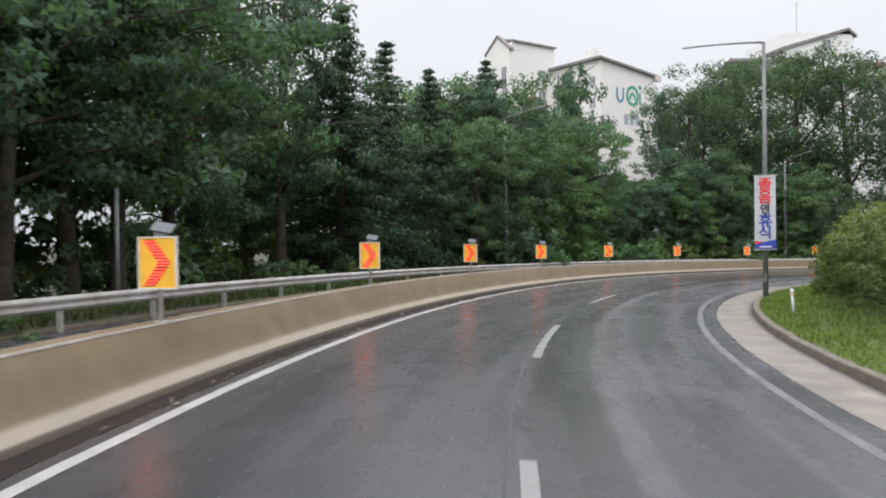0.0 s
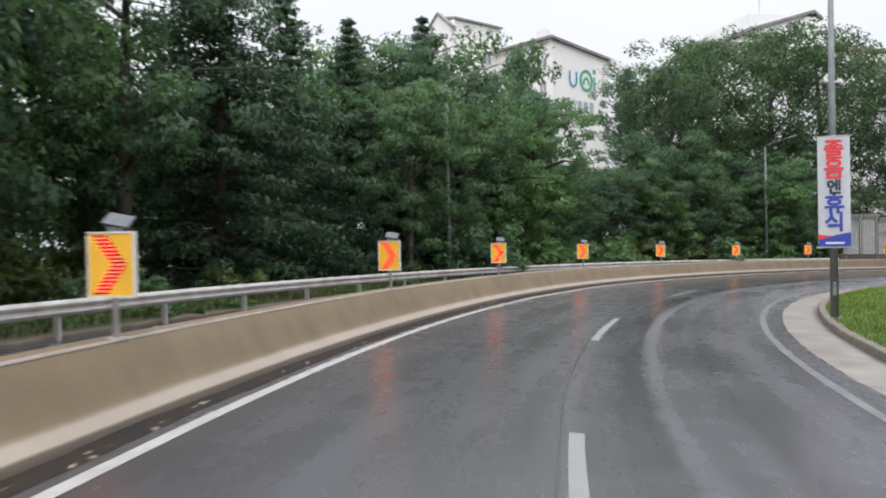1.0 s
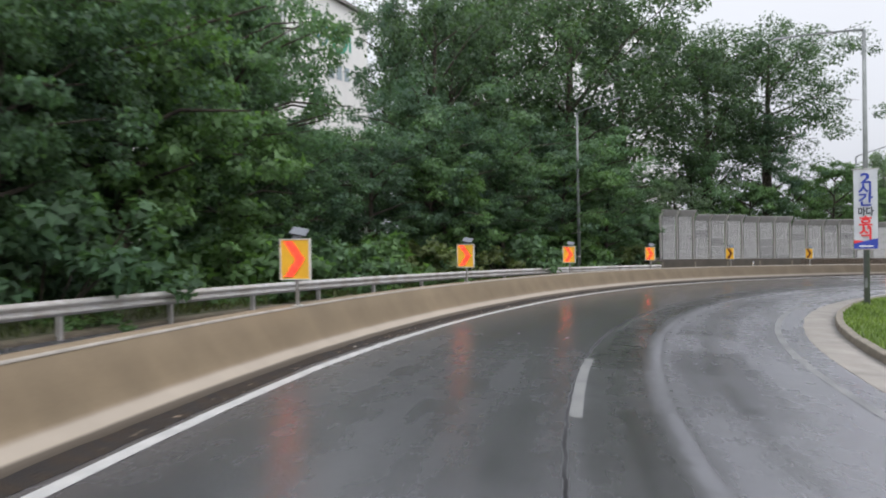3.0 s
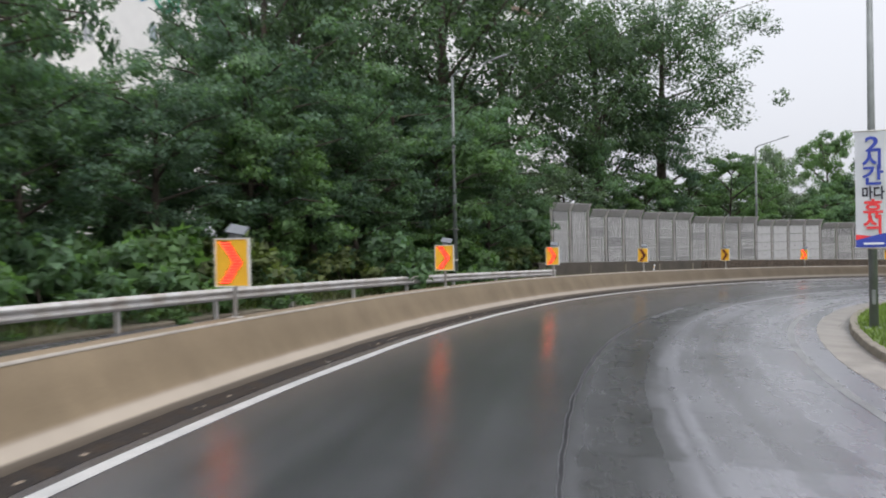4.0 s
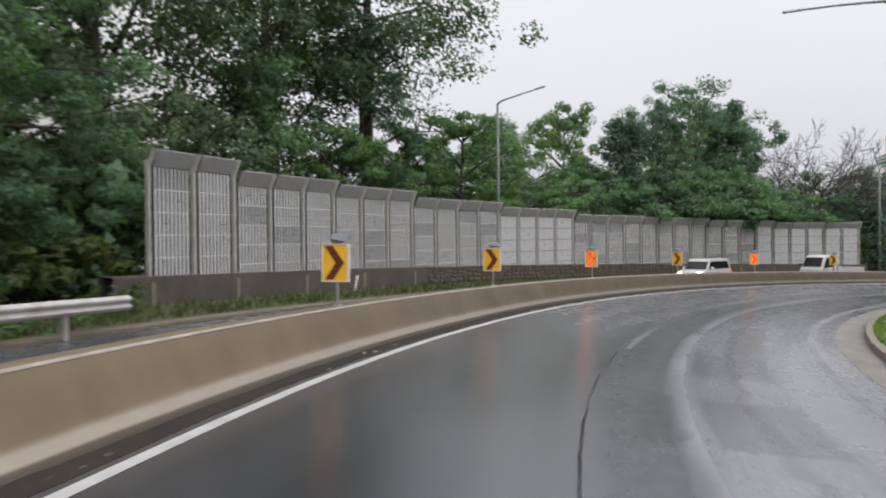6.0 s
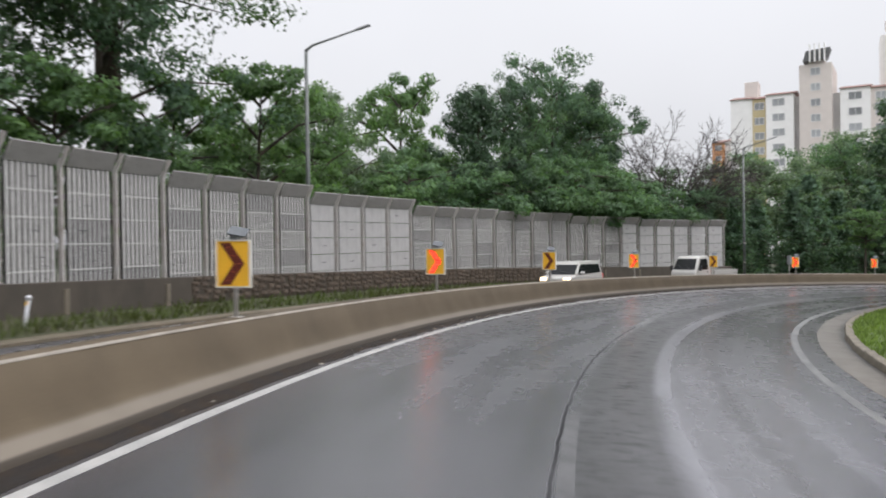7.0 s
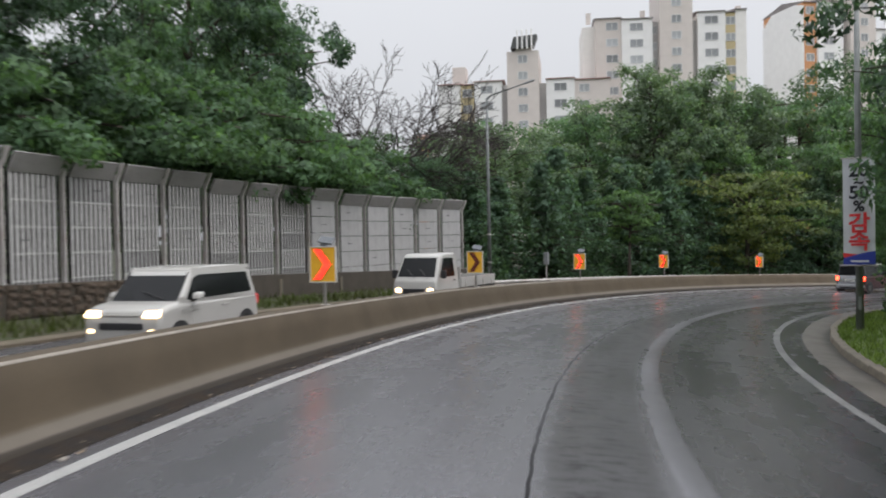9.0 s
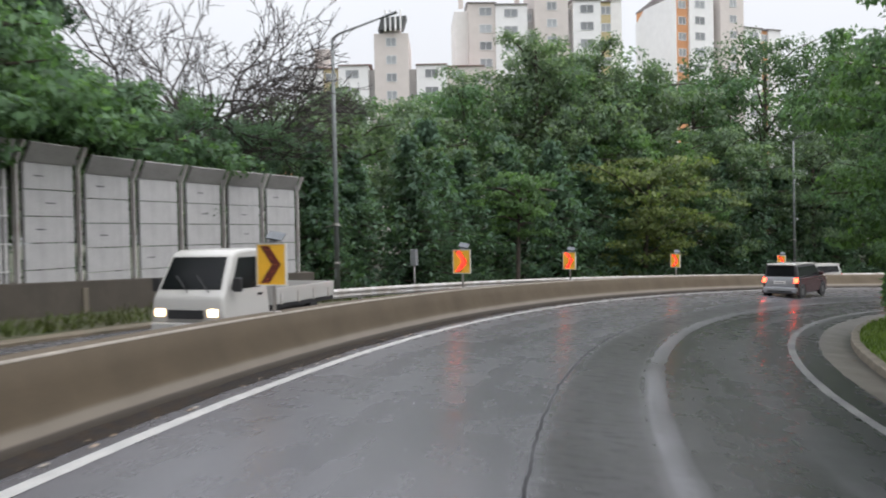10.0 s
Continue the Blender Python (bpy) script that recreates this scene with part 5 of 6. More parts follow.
# ---- grass blades ----
def blades(name, label, spots, size, seed, material):
    rng = np.random.RandomState(seed)
    p = np.array(spots)
    k = len(p)
    a = rng.uniform(0, 2 * math.pi, k)
    d = np.stack([np.cos(a), np.sin(a), np.zeros(k)], 1)
    hgt = size * rng.uniform(0.5, 1.4, (k, 1))
    tip = p + np.array([0, 0, 1.0]) * hgt + rng.normal(size=(k, 3)) * np.array([.4, .4, .05]) * hgt
    w = 0.012 + 0.05 * hgt
    v = np.stack([p - d * w, p + d * w, (p + tip) / 2 + d * w * .8, tip], 1).reshape(-1, 3)
    ob = new(name, leaf_mesh(name, v, material, 4))
    return tagged(ob, label, "grass", kind="stuff")


grng = np.random.RandomState(3)
spots = []
for i in range(52000):
    s = grng.uniform(4, 165)
    n = 5.30 + abs(grng.normal()) * 1.8
    if n < 12:
        p = at(s, n)
        h = np.interp(n, (5.3, 6.2, 7.2, 8.2, 10, 14), (0.10, 0.20, 0.36, 0.50, 0.8, 1.5))
        spots.append((p.x, p.y, p.z + h - 0.01))
blades("grass", "short bright green grass on the inner verge", spots, 0.11, 1, GRASS)
spots = []
for i in range(15000):
    s = grng.uniform(0, 150)
    n = -10.3 - abs(grng.normal()) * 0.9
    if n > -12.2:
        p = at(s, n)
        spots.append((p.x, p.y, p.z + FAR_DROP + 0.08))
blades("weeds", "ragged green weeds along the opposite verge", spots, 0.22, 2, WEED)


# ---- guard rail beyond the opposite carriageway ----
def mesh_only(bm, material, smooth=False):
    ob = part("tmp", bm, material, None, smooth=smooth)
    me = ob.data
    bpy.data.objects.remove(ob)
    return me


def w_beam(n, top, width=0.31):
    """The two-wave cross-section of a steel rail, its face to the road."""
    out = []
    for f, d in ((0, 0.0), (0.08, 0.025), (0.2, 0.075), (0.3, 0.075), (0.42, 0.02), (0.5, 0.0), (0.58, 0.02), (0.7, 0.075), (0.8, 0.075), (0.92, 0.025), (1, 0.0)):
        out.append((n + d, top - width * f))
    return list(reversed(out)) + [(a - 0.012, b) for a, b in out]


rail_post = mesh_only(box(-0.06, -0.045, 0, 0.06, 0.045, 1.0, 0.008), GALV)
rail_block = mesh_only(box(-0.05, -0.05, -0.13, 0.10, 0.05, 0.13, 0.01), GALV)


def guard_rail(s0, s1, n, top, label):
    rail = tagged(new("guard_rail"), label, "guard rail", kind="structure")
    ribbon("beam", s0, s1, w_beam(n, top), GALV, "", "", 1.0, closed=True, parent=rail)
    s = s0 + 0.4
    while s < s1:
        for nm, me, dn, h in (("post", rail_post, -0.14, top - 1.02), ("spacer", rail_block, -0.1, top - 0.155)):
            ob = new(nm, me)
            ob.parent = rail
            ob.matrix_world = stand(s, n + dn, h)
        s += 3.06
    return rail


guard_rail(-30.0, 82.0, -9.72, 0.32, "weathered galvanised steel guard rail on short posts")
guard_rail(129.4, 178.0, -9.72, 0.10, "low galvanised guard rail after the noise wall")

# ---- kerb stones ----
kerb_bm = box(-0.11, -0.49, -0.12, 0.11, 0.49, 0.15, 0.025)
for v in kerb_bm.verts:
    if v.co.z > 0.05 and v.co.x < 0:
        v.co.x += 0.03
kerb_stone = mesh_only(kerb_bm, KERB)
krng = random.Random(5)
for i in range(-12, 176):
    ob = new("kerb_stone", kerb_stone)
    ob.parent = kerb
    ob.matrix_world = stand(i * 1.0, 5.20 + krng.uniform(-.012, .012), krng.uniform(-.012, .012), krng.uniform(-.6, .6))


# ---- chevron signs on the barrier ----
def disc(bm, x, y, z, r, sides=6):
    bm.faces.new([bm.verts.new((x + r * math.cos(-a), y, z + r * math.sin(-a))) for a in (2 * math.pi * k / sides for k in range(sides))][::-1])


def chevron_sign(lit):
    root = thing("chevron_sign", Matrix(), "yellow chevron sign with %s red lamps on the barrier" % ("glowing" if lit else "unlit"), "road sign", "chevron signs on the barrier")
    W, H, z0 = 0.47, 0.60, 0.41
    part("post", tube([(0, 0.03, -0.02), (0, 0.03, 1.06)], 0.03, 10), GALV, root, smooth=True)
    part("base_plate", box(-0.07, -0.04, -0.012, 0.07, 0.10, 0.012, 0.003), GALV, root)
    part("board", box(-W / 2, -0.03, z0, W / 2, 0.0, z0 + H, 0.006), SIGN_YELLOW, root)
    rim = bmesh.new()
    t = 0.014
    for x0, x1, a, b in ((-W / 2 - t, -W / 2 + t * .3, z0 - t, z0 + H + t), (W / 2 - t * .3, W / 2 + t, z0 - t, z0 + H + t),
                         (-W / 2, W / 2, z0 - t, z0 + t * .3), (-W / 2, W / 2, z0 + H - t * .3, z0 + H + t)):
        box(x0, -0.04, a, x1, 0.008, b, bm=rim)
    part("rim", rim, SIGN_RIM, root)
    arrow = bmesh.new()
    m = z0 + H / 2
    pts = [(-0.185, z0 + H - 0.025), (-0.035, z0 + H - 0.025), (0.165, m), (-0.035, z0 + 0.025), (-0.185, z0 + 0.025), (0.01, m)]
    f = [arrow.verts.new((x, -0.036, z)) for x, z in pts]
    b = [arrow.verts.new((x, -0.030, z)) for x, z in pts]
    arrow.faces.new(f[::-1])
    for i in range(6):
        arrow.faces.new((f[i], f[(i + 1) % 6], b[(i + 1) % 6], b[i]))
    bmesh.ops.recalc_face_normals(arrow, faces=arrow.faces)
    part("arrow", arrow, SIGN_RED, root, "dark red arrow plate")
    leds = bmesh.new()
    rows = 15
    for k in range(rows):
        # level rows of small lamps that fill the arrow
        u = (k + 0.5) / rows * 2 - 1
        x0, x1 = 0.01 - 0.195 * abs(u), 0.165 - 0.2 * abs(u)
        for j in range(7):
            disc(leds, x0 + 0.014 + (x1 - x0 - 0.028) * (j + (0.25 if k % 2 else -0.25) * (0 < j < 6)) / 6, -0.0375, m + u * (H / 2 - 0.03), 0.0072 if lit else (0.0115 if j == 3 and k % 3 == 1 else (0.0045 if j in (0, 6) else 0.0028)))
    ob = part("lamp_dots", leds, LED_RED if lit else LED_OFF, root, "rows of small round red lamps")
    ob["kind"] = "stuff"
    panel = box(-0.13, -0.09, -0.012, 0.13, 0.09, 0.012, 0.004)
    bmesh.ops.rotate(panel, verts=panel.verts, cent=(0, 0, 0), matrix=Matrix.Rotation(radians(35), 3, "X") @ Matrix.Rotation(radians(13), 3, "Y"))
    bmesh.ops.translate(panel, verts=panel.verts, vec=(0.05, 0.03, 1.13))
    part("solar_panel", panel, SOLAR, root, "small tilted solar panel")
    part("battery_box", box(-0.06, 0.0, 0.98, 0.06, 0.09, 1.08, 0.008), LAMP_HEAD, root)
    return root


lit_sign, dark_sign = chevron_sign(True), chevron_sign(False)
DARK = {8, 9, 11, 13}
first = {True: True, False: True}
SIGN_S = (-6.7, 1.9, 10.4, 19.3, 28.13, 36.4, 45.18, 54.3, 63.3, 71.6, 80.2, 88.75, 97.18, 106.0, 114.54, 123.27, 132.1, 140.03, 149.05, 158.2, 167.0, 175.6)
for i, s in enumerate(SIGN_S, -2):
    lit = i not in DARK
    m = stand(s, -4.04, 0.685, -3.0 + 2.0 * math.sin(i * 2.3))
    if first[lit]:
        first[lit] = False
        (lit_sign if lit else dark_sign).matrix_basis = m
    else:
        copy_thing(lit_sign if lit else dark_sign, m)


# ---- street lamps ----
def street_lamp(height, reach, rise, label, side):
    """A tapered pole with one arm towards the carriageway (side: +1 to the right)."""
    root = thing("street_lamp", Matrix(), label, "street lamp", "street lamps")
    part("base_plate", box(-0.2, -0.2, -0.05, 0.2, 0.2, 0.03, 0.01), POLE_STEEL, root)
    part("pole", tube([(0, 0, 0), (0, 0, height * 0.5), (0, 0, height)], [0.105, 0.085, 0.06], 12), POLE_STEEL, root, smooth=True)
    part("hatch", box(-0.045, -0.115, 0.6, 0.045, -0.09, 0.95, 0.006), POLE_STEEL, root)
    if side > 0:
        part("flag_rod", tube([(-0.45, -0.10, 2.52), (0.0, -0.11, 2.60), (0.30, -0.10, 2.55)], 0.014, 6), GALV, root, smooth=True)
        for z in (1.15, 2.58):
            part("pole_band", tube([(0, 0, z), (0, 0, z + 0.07)], 0.108, 12), GALV, root)
    arm = [(0, 0, height - 0.02)]
    for q in (0.06, 0.14, 0.3, 0.6, 1.0):
        arm.append((side * reach * q, 0, height + rise * (1 - (1 - q) ** 2.0) if rise < 0.3 else height + rise * q + 0.10 * min(1, q * 7)))
    part("arm", tube(arm, [0.06, 0.052, 0.045, 0.04, 0.036, 0.032], 8), POLE_STEEL, root, smooth=True)
    x, z = side * reach, height + rise + (0.1 if rise >= 0.3 else 0)
    a = math.atan2(rise, reach) if rise >= .3 else 0
    head = prism([(-0.09, 0.0), (0.09, 0.0), (0.06, 0.06), (-0.06, 0.06)], -0.05, 0.55, bevel=0.012)
    bmesh.ops.rotate(head, verts=head.verts, cent=(0, 0, 0), matrix=Matrix.Rotation(-a, 3, "Y"))
    if side < 0:
        bmesh.ops.rotate(head, verts=head.verts, cent=(0, 0, 0), matrix=Matrix.Rotation(math.pi, 3, "Z"))
    bmesh.ops.translate(head, verts=head.verts, vec=(x, 0, z - 0.02))
    part("lamp_head", head, LAMP_HEAD, root, "flat grey lamp head")
    return root


lampL = street_lamp(9.5, 2.3, 0.37, "tall grey steel street lamp with rising arm behind the rail", 1)
lampR = street_lamp(9.85, 2.5, 0.12, "tall grey steel street lamp with level arm on the verge", -1)
for i, (s, n, h) in enumerate(((46.5, -11.4, 0.06), (76.5, -11.25, 0.06), (104.3, -12.9, -0.28), (137.2, -11.95, 0.06), (168, -12.2, 0.06))):
    m = stand(s, n, FAR_DROP + h)
    if i == 0:
        lampL.matrix_basis = m
    else:
        copy_thing(lampL, m)
for i, (s, n) in enumerate(((35.6, 5.36), (67.6, 5.62), (97.0, 5.7), (127.0, 5.85), (161, 6.0))):
    m = stand(s, n, 0.14)
    if i == 0:
        lampR.matrix_basis = m
    else:
        copy_thing(lampR, m)


# ---- hanging banners ----
def lettering(name, body, size, material, parent, x, y, z, sx=1.0):
    cu = bpy.data.curves.new("tmp", "FONT")
    cu.body, cu.size, cu.align_x, cu.align_y = body, size, "CENTER", "CENTER"
    cu.extrude, cu.offset, cu.resolution_u = 0.002, 0.008 * size / 0.3, 3
    ob = new("tmp", cu)
    me = bpy.data.meshes.new_from_object(ob.evaluated_get(bpy.context.evaluated_depsgraph_get()))
    bpy.data.objects.remove(ob)
    me.materials.clear()
    me.materials.append(material)
    t = new(name, me)
    t.parent = parent
    t.matrix_local = pose(x, y, z, 90, 0, 0) @ Matrix.Diagonal((sx, 1, 1, 1))
    return t


def banner(m, words, label):
    root = thing("banner", m, label, "banner", "banners on the lamp poles")
    W, H, y = 0.80, 3.02, -0.16
    bm = bmesh.new()
    rows = []
    for j in range(13):
        z = H * j / 12
        rows.append([bm.verts.new((-W / 2 + W * i / 6, y + 0.010 * math.sin(j * 0.9 + i * 0.5), z)) for i in range(7)])
    for a, b in zip(rows, rows[1:]):
        for i in range(6):
            bm.faces.new((a[i], a[i + 1], b[i + 1], b[i]))
    bmesh.ops.solidify(bm, geom=list(bm.faces), thickness=0.004)
    part("cloth", bm, CLOTH, root)
    for z in (0.0, H):
        part("rod", tube([(-W / 2 - 0.06, y, z), (W / 2 + 0.06, y, z)], 0.018, 8), GALV, root, smooth=True)
        part("bracket", box(-0.04, y, z - 0.03, 0.04, 0.10, z + 0.03, 0.005), GALV, root)
    blue, red = bmesh.new(), bmesh.new()
    for mesh, top in ((red, lambda u: 0.36 - 0.10 * u), (blue, lambda u: 0.24 + 0.06 * math.sin(u * 3.0 - 0.4) + 0.14 * u * u)):
        lo, hi = [], []
        yy = y - (0.020 if mesh is blue else 0.016)
        for i in range(13):
            u = i / 12
            lo.append(mesh.verts.new((-W / 2 + W * u, yy, 0.03)))
            hi.append(mesh.verts.new((-W / 2 + W * u, yy, max(0.05, top(u)))))
        for i in range(12):
            mesh.faces.new((lo[i], lo[i + 1], hi[i + 1], hi[i]))
    part("red_wave", red, INK_RED, root, "printed red wave")
    part("blue_wave", blue, INK_BLUE, root, "printed blue wave")
    part("print_bar", box(-0.22, y - 0.026, 0.10, 0.24, y - 0.022, 0.15), CLOTH, root, "small pale print")
    for body, size, ink, z, sx in words:
        lettering("lettering", body, size, ink, root, 0, y - 0.02, z, sx)
    return root


banner(stand(35.6, 5.36, 1.98, 4) @ Matrix.Scale(0.95, 4), (("졸", .56, INK_RED, 2.62, 1.0), ("음", .56, INK_RED, 2.10, 1.0), ("엔", .42, INK_BLACK, 1.62, 1.0), ("휴", .56, INK_BLUE, 1.15, 1.0), ("식", .56, INK_BLUE, 0.66, 1.0)),
       "white vertical banner with red, black and blue Korean lettering")
banner(stand(67.6, 5.62, 2.12, 2) @ Matrix.Scale(0.95, 4), (("2", .52, INK_BLUE, 2.66, 1.3), ("시", .54, INK_BLUE, 2.26, 1.0), ("간", .54, INK_BLUE, 1.84, 1.0), ("마다", .36, INK_BLACK, 1.40, .8), ("휴", .52, INK_RED, 0.98, 1.0), ("식", .52, INK_RED, 0.58, 1.0)),
       "white vertical banner with blue, black and red Korean lettering")
banner(stand(127.0, 5.85, 1.95, 0) @ Matrix.Scale(0.97, 4), (("20", .5, INK_BLACK, 2.66, 1.0), ("~", .4, INK_BLACK, 2.34, 1.0), ("50", .5, INK_BLACK, 2.04, 1.0), ("%", .42, INK_BLACK, 1.66, 1.0), ("감", .6, INK_RED, 1.16, 1.0), ("속", .6, INK_RED, 0.66, 1.0)),
       "white vertical banner with black figures and red Korean lettering")


# ---- small roadside things ----
def delineator(m, tilt=0.0, label="short white delineator post in the grass"):
    root = thing("delineator_post", m @ pose(0, 0, 0, 0, tilt, 0), label, "marker post")
    part("stem", tube([(0, 0, -0.1), (0, 0, 0.62)], 0.035, 10), CLOTH, root, smooth=True)
    part("cap", tube([(0, 0, 0.62), (0, 0, 0.66), (0, 0, 0.70)], [0.05, 0.055, 0.03], 10), CLOTH, root, smooth=True)
    part("reflector", box(-0.025, -0.045, 0.5, 0.025, -0.033, 0.58, 0.004), SIGN_YELLOW, root)
    return root


delineator(stand(26.2, 6.1, 0.20), -4)
delineator(stand(92.3, -11.0, FAR_DROP + 0.1), 12, "leaning white marker post before the stone footing")
box_root = thing("control_box", stand(139.8, -10.6, FAR_DROP + 0.1), "small grey control box on a thin post", "control box")
part("stem", tube([(0, 0, -0.1), (0, 0, 1.2)], 0.03, 8), GALV, box_root, smooth=True)
part("cabinet", box(-0.13, -0.09, 1.1, 0.13, 0.09, 1.75, 0.015), LAMP_HEAD, box_root)
part("hinge", box(-0.14, -0.095, 1.3, -0.125, -0.08, 1.4), GALV, box_root)
spare = thing("steel_post", stand(20.0, -11.4, FAR_DROP + 0.05), "plain grey steel post before the dark wood", "post")
part("shaft", tube([(0, 0, -0.1), (0, 0, 3.2)], 0.06, 10), POLE_STEEL, spare, smooth=True)
part("cap", tube([(0, 0, 3.2), (0, 0, 3.24)], [0.065, 0.05], 10), POLE_STEEL, spare)
# litter washed against the outer line
lrng = random.Random(8)
for i in range(26):
    s = lrng.uniform(6, 124)
    bm = bmesh.new()
    bmesh.ops.create_icosphere(bm, subdivisions=1, radius=lrng.uniform(0.014, 0.034))
    for v in bm.verts:
        v.co = Vector((v.co.x * lrng.uniform(.8, 1.6), v.co.y * lrng.uniform(.8, 1.7), v.co.z * 0.5))
    ob = part("pebble", bm, CONCRETE_EDGE, None)
    ob.matrix_world = stand(s, -3.32 + lrng.uniform(-.14, .1), 0.012, lrng.uniform(0, 180))
    tagged(ob, "small pale stone lying beside the edge line", "stone", "stones by the edge line")
bits, brng = [], np.random.RandomState(18)
for i in range(900):
    s = brng.uniform(-5, 160)
    n = -3.40 + brng.normal() * 0.06 if i % 5 else 4.95 + brng.normal() * 0.12
    if -3.5 < n < -3.26 or n > 4.5:
        a, r = brng.uniform(0, 6.28), brng.uniform(0.008, 0.028)
        p = at(s, n, 0.012 if n < 0 else 0.004)
        u = Vector((math.cos(a), math.sin(a), 0.15 * brng.normal())) * r * brng.uniform(1, 2.2)
        w = Vector((-math.sin(a), math.cos(a), 0.15 * brng.normal())) * r
        bits += [tuple(p - u), tuple(p - w), tuple(p + u), tuple(p + w)]
tagged(new("leaf_litter", leaf_mesh("leaf_litter", np.array(bits), LITTER, 4)), "scattered dead leaves along the barrier foot and gutter", "leaf litter", kind="stuff")


# ---- apartment blocks ----
win_cache = {}


def window_mesh(w, h):
    key = (round(w, 2), round(h, 2))
    if key not in win_cache:
        fr = bmesh.new()
        t = 0.07
        for x0, x1, z0, z1 in ((-w / 2 - t, w / 2 + t, -t, 0), (-w / 2 - t, w / 2 + t, h, h + t), (-w / 2 - t, -w / 2, 0, h), (w / 2, w / 2 + t, 0, h), (-0.035, 0.035, 0, h)):
            box(x0, -0.07, z0, x1, 0.02, z1, bm=fr)
        win_cache[key] = (mesh_only(fr, FRAME_WHITE), mesh_only(box(-w / 2, -0.03, 0, w / 2, 0.0, h), GLASS_DARK))
    return win_cache[key]


def add_window(root, x, y, z, w, h):
    a, b = window_mesh(w, h)
    f = new("window_frame", a)
    f.parent = root
    f.matrix_local = pose(x, y, z)
    g = new("pane", b)
    g.parent = f


def apartment(name, p0, p1, z0, label, bays, depth=11.0, floor=2.78):
    """A slab block: the facade runs from p0 to p1 and looks to its -y; bays are (x0, x1, top, paint, set-back, windows at x, width, roof)."""
    ang = math.degrees(math.atan2(p1[1] - p0[1], p1[0] - p0[0]))
    root = thing(name, pose(p0[0], p0[1], z0, 0, 0, ang), label, "apartment block", "apartment blocks")
    for x0, x1, top, paint, back, wins, ww, roof in bays:
        part("wall", box(x0, back, 0, x1, depth, top, 0.03), paint, root)
        if roof:
            part("roof", prism([(back - 0.25, top), (back - 0.25, top + 0.12), ((back + depth) / 2, top + 1.3), (depth + 0.2, top + 0.12), (depth + 0.2, top)], x0 - 0.1, x1 + 0.1), roof, root)
        for wx in wins:
            z = top - 2.0
            while z > top - 24 and z > 3:
                add_window(root, wx, back, z, ww, 1.25)
                z -= floor
    return root


# the low-rise end with the tower, beyond the wooded bank
apt = apartment("apartment_block", (197.9, 80.9), (196.0, 53.3), -3.0, "cream apartment block with ochre stripe and stair tower",
          [(0.0, 4.0, 29.6, WALL_WHITE, 0.6, [], 1.5, ROOF_RED), (4.0, 6.4, 29.4, WALL_OCHRE, 0.4, [5.2], 1.6, ROOF_RED), (6.4, 11.2, 29.8, WALL_WHITE, 0.0, [8.6], 2.0, ROOF_RED),
           (11.2, 12.2, 29.3, RECESS_GREY, 1.2, [], 1, None), (12.2, 17.6, 34.6, WALL_PINK, -0.6, [14.9], 1.5, None), (17.6, 18.8, 29.3, RECESS_GREY, 1.2, [], 1, None),
           (18.8, 23.6, 29.7, WALL_WHITE, 0.0, [21.2], 2.0, ROOF_RED), (23.6, 29.5, 29.4, WALL_PINK, 0.3, [25.2], 1.6, ROOF_RED)])
part("roof_hut", box(2.2, 3, 29.6, 4.6, 6, 33.2, 0.03), WALL_PINK, apt)
cap = bmesh.new()
lo = [cap.verts.new(c) for c in ((12.9, -1.2, 35.0), (16.8, -1.2, 35.4), (16.8, 1.8, 35.4), (12.9, 1.8, 35.0))]
hi = [cap.verts.new(c) for c in ((13.4, -1.2, 36.9), (17.4, -1.2, 37.2), (17.4, 1.8, 37.2), (13.4, 1.8, 36.9))]
cap.faces.new(lo[::-1])
cap.faces.new(hi)
for i in range(4):
    cap.faces.new((lo[i], lo[(i + 1) % 4], hi[(i + 1) % 4], hi[i]))
part("canopy_neck", box(13.6, 0.2, 34.5, 16.4, 3.4, 35.4), WALL_PINK, apt)
part("roof_canopy", cap, CANOPY_DARK, apt, "dark slanted canopy on the tower")
for x in (14.1, 14.9, 15.7, 16.5):
    part("mast", tube([(x, -1.5, 34.7), (x, -1.5, 38.0)], 0.14, 6), WALL_WHITE, apt)
apt = apartment("apartment_block", (199.5, 55.6), (199.0, 29.2), -3.0, "tall cream and beige apartment block with central tower",
          [(0.0, 3.6, 39.5, WALL_CREAM, 2.0, [], 1, None), (2.2, 6.6, 40.4, WALL_PINK, 0.5, [5.0], 1.9, ROOF_TILE), (6.6, 11.8, 40.0, WALL_WHITE, 0.0, [9.1], 2.1, ROOF_TILE),
           (11.8, 12.9, 39.6, RECESS_GREY, 1.2, [12.3], .7, None), (12.9, 18.4, 46.5, WALL_PINK, -0.6, [15.7], 1.5, None), (18.4, 19.3, 39.6, RECESS_GREY, 1.2, [], 1, None),
           (19.3, 23.9, 40.6, WALL_WHITE, 0.0, [21.6], 2.1, ROOF_TILE), (23.9, 25.6, 40.4, WALL_OCHRE, 0.3, [24.8], 1.5, ROOF_TILE), (25.6, 27.4, 40.8, WALL_CREAM, 0.2, [], 1, ROOF_TILE)])
for x in (1.2, 10.6, 26.8):
    part("chimney", box(x - .4, 3, 40.4, x + .4, 3.8, 42.2, 0.02), WALL_PINK, apt)
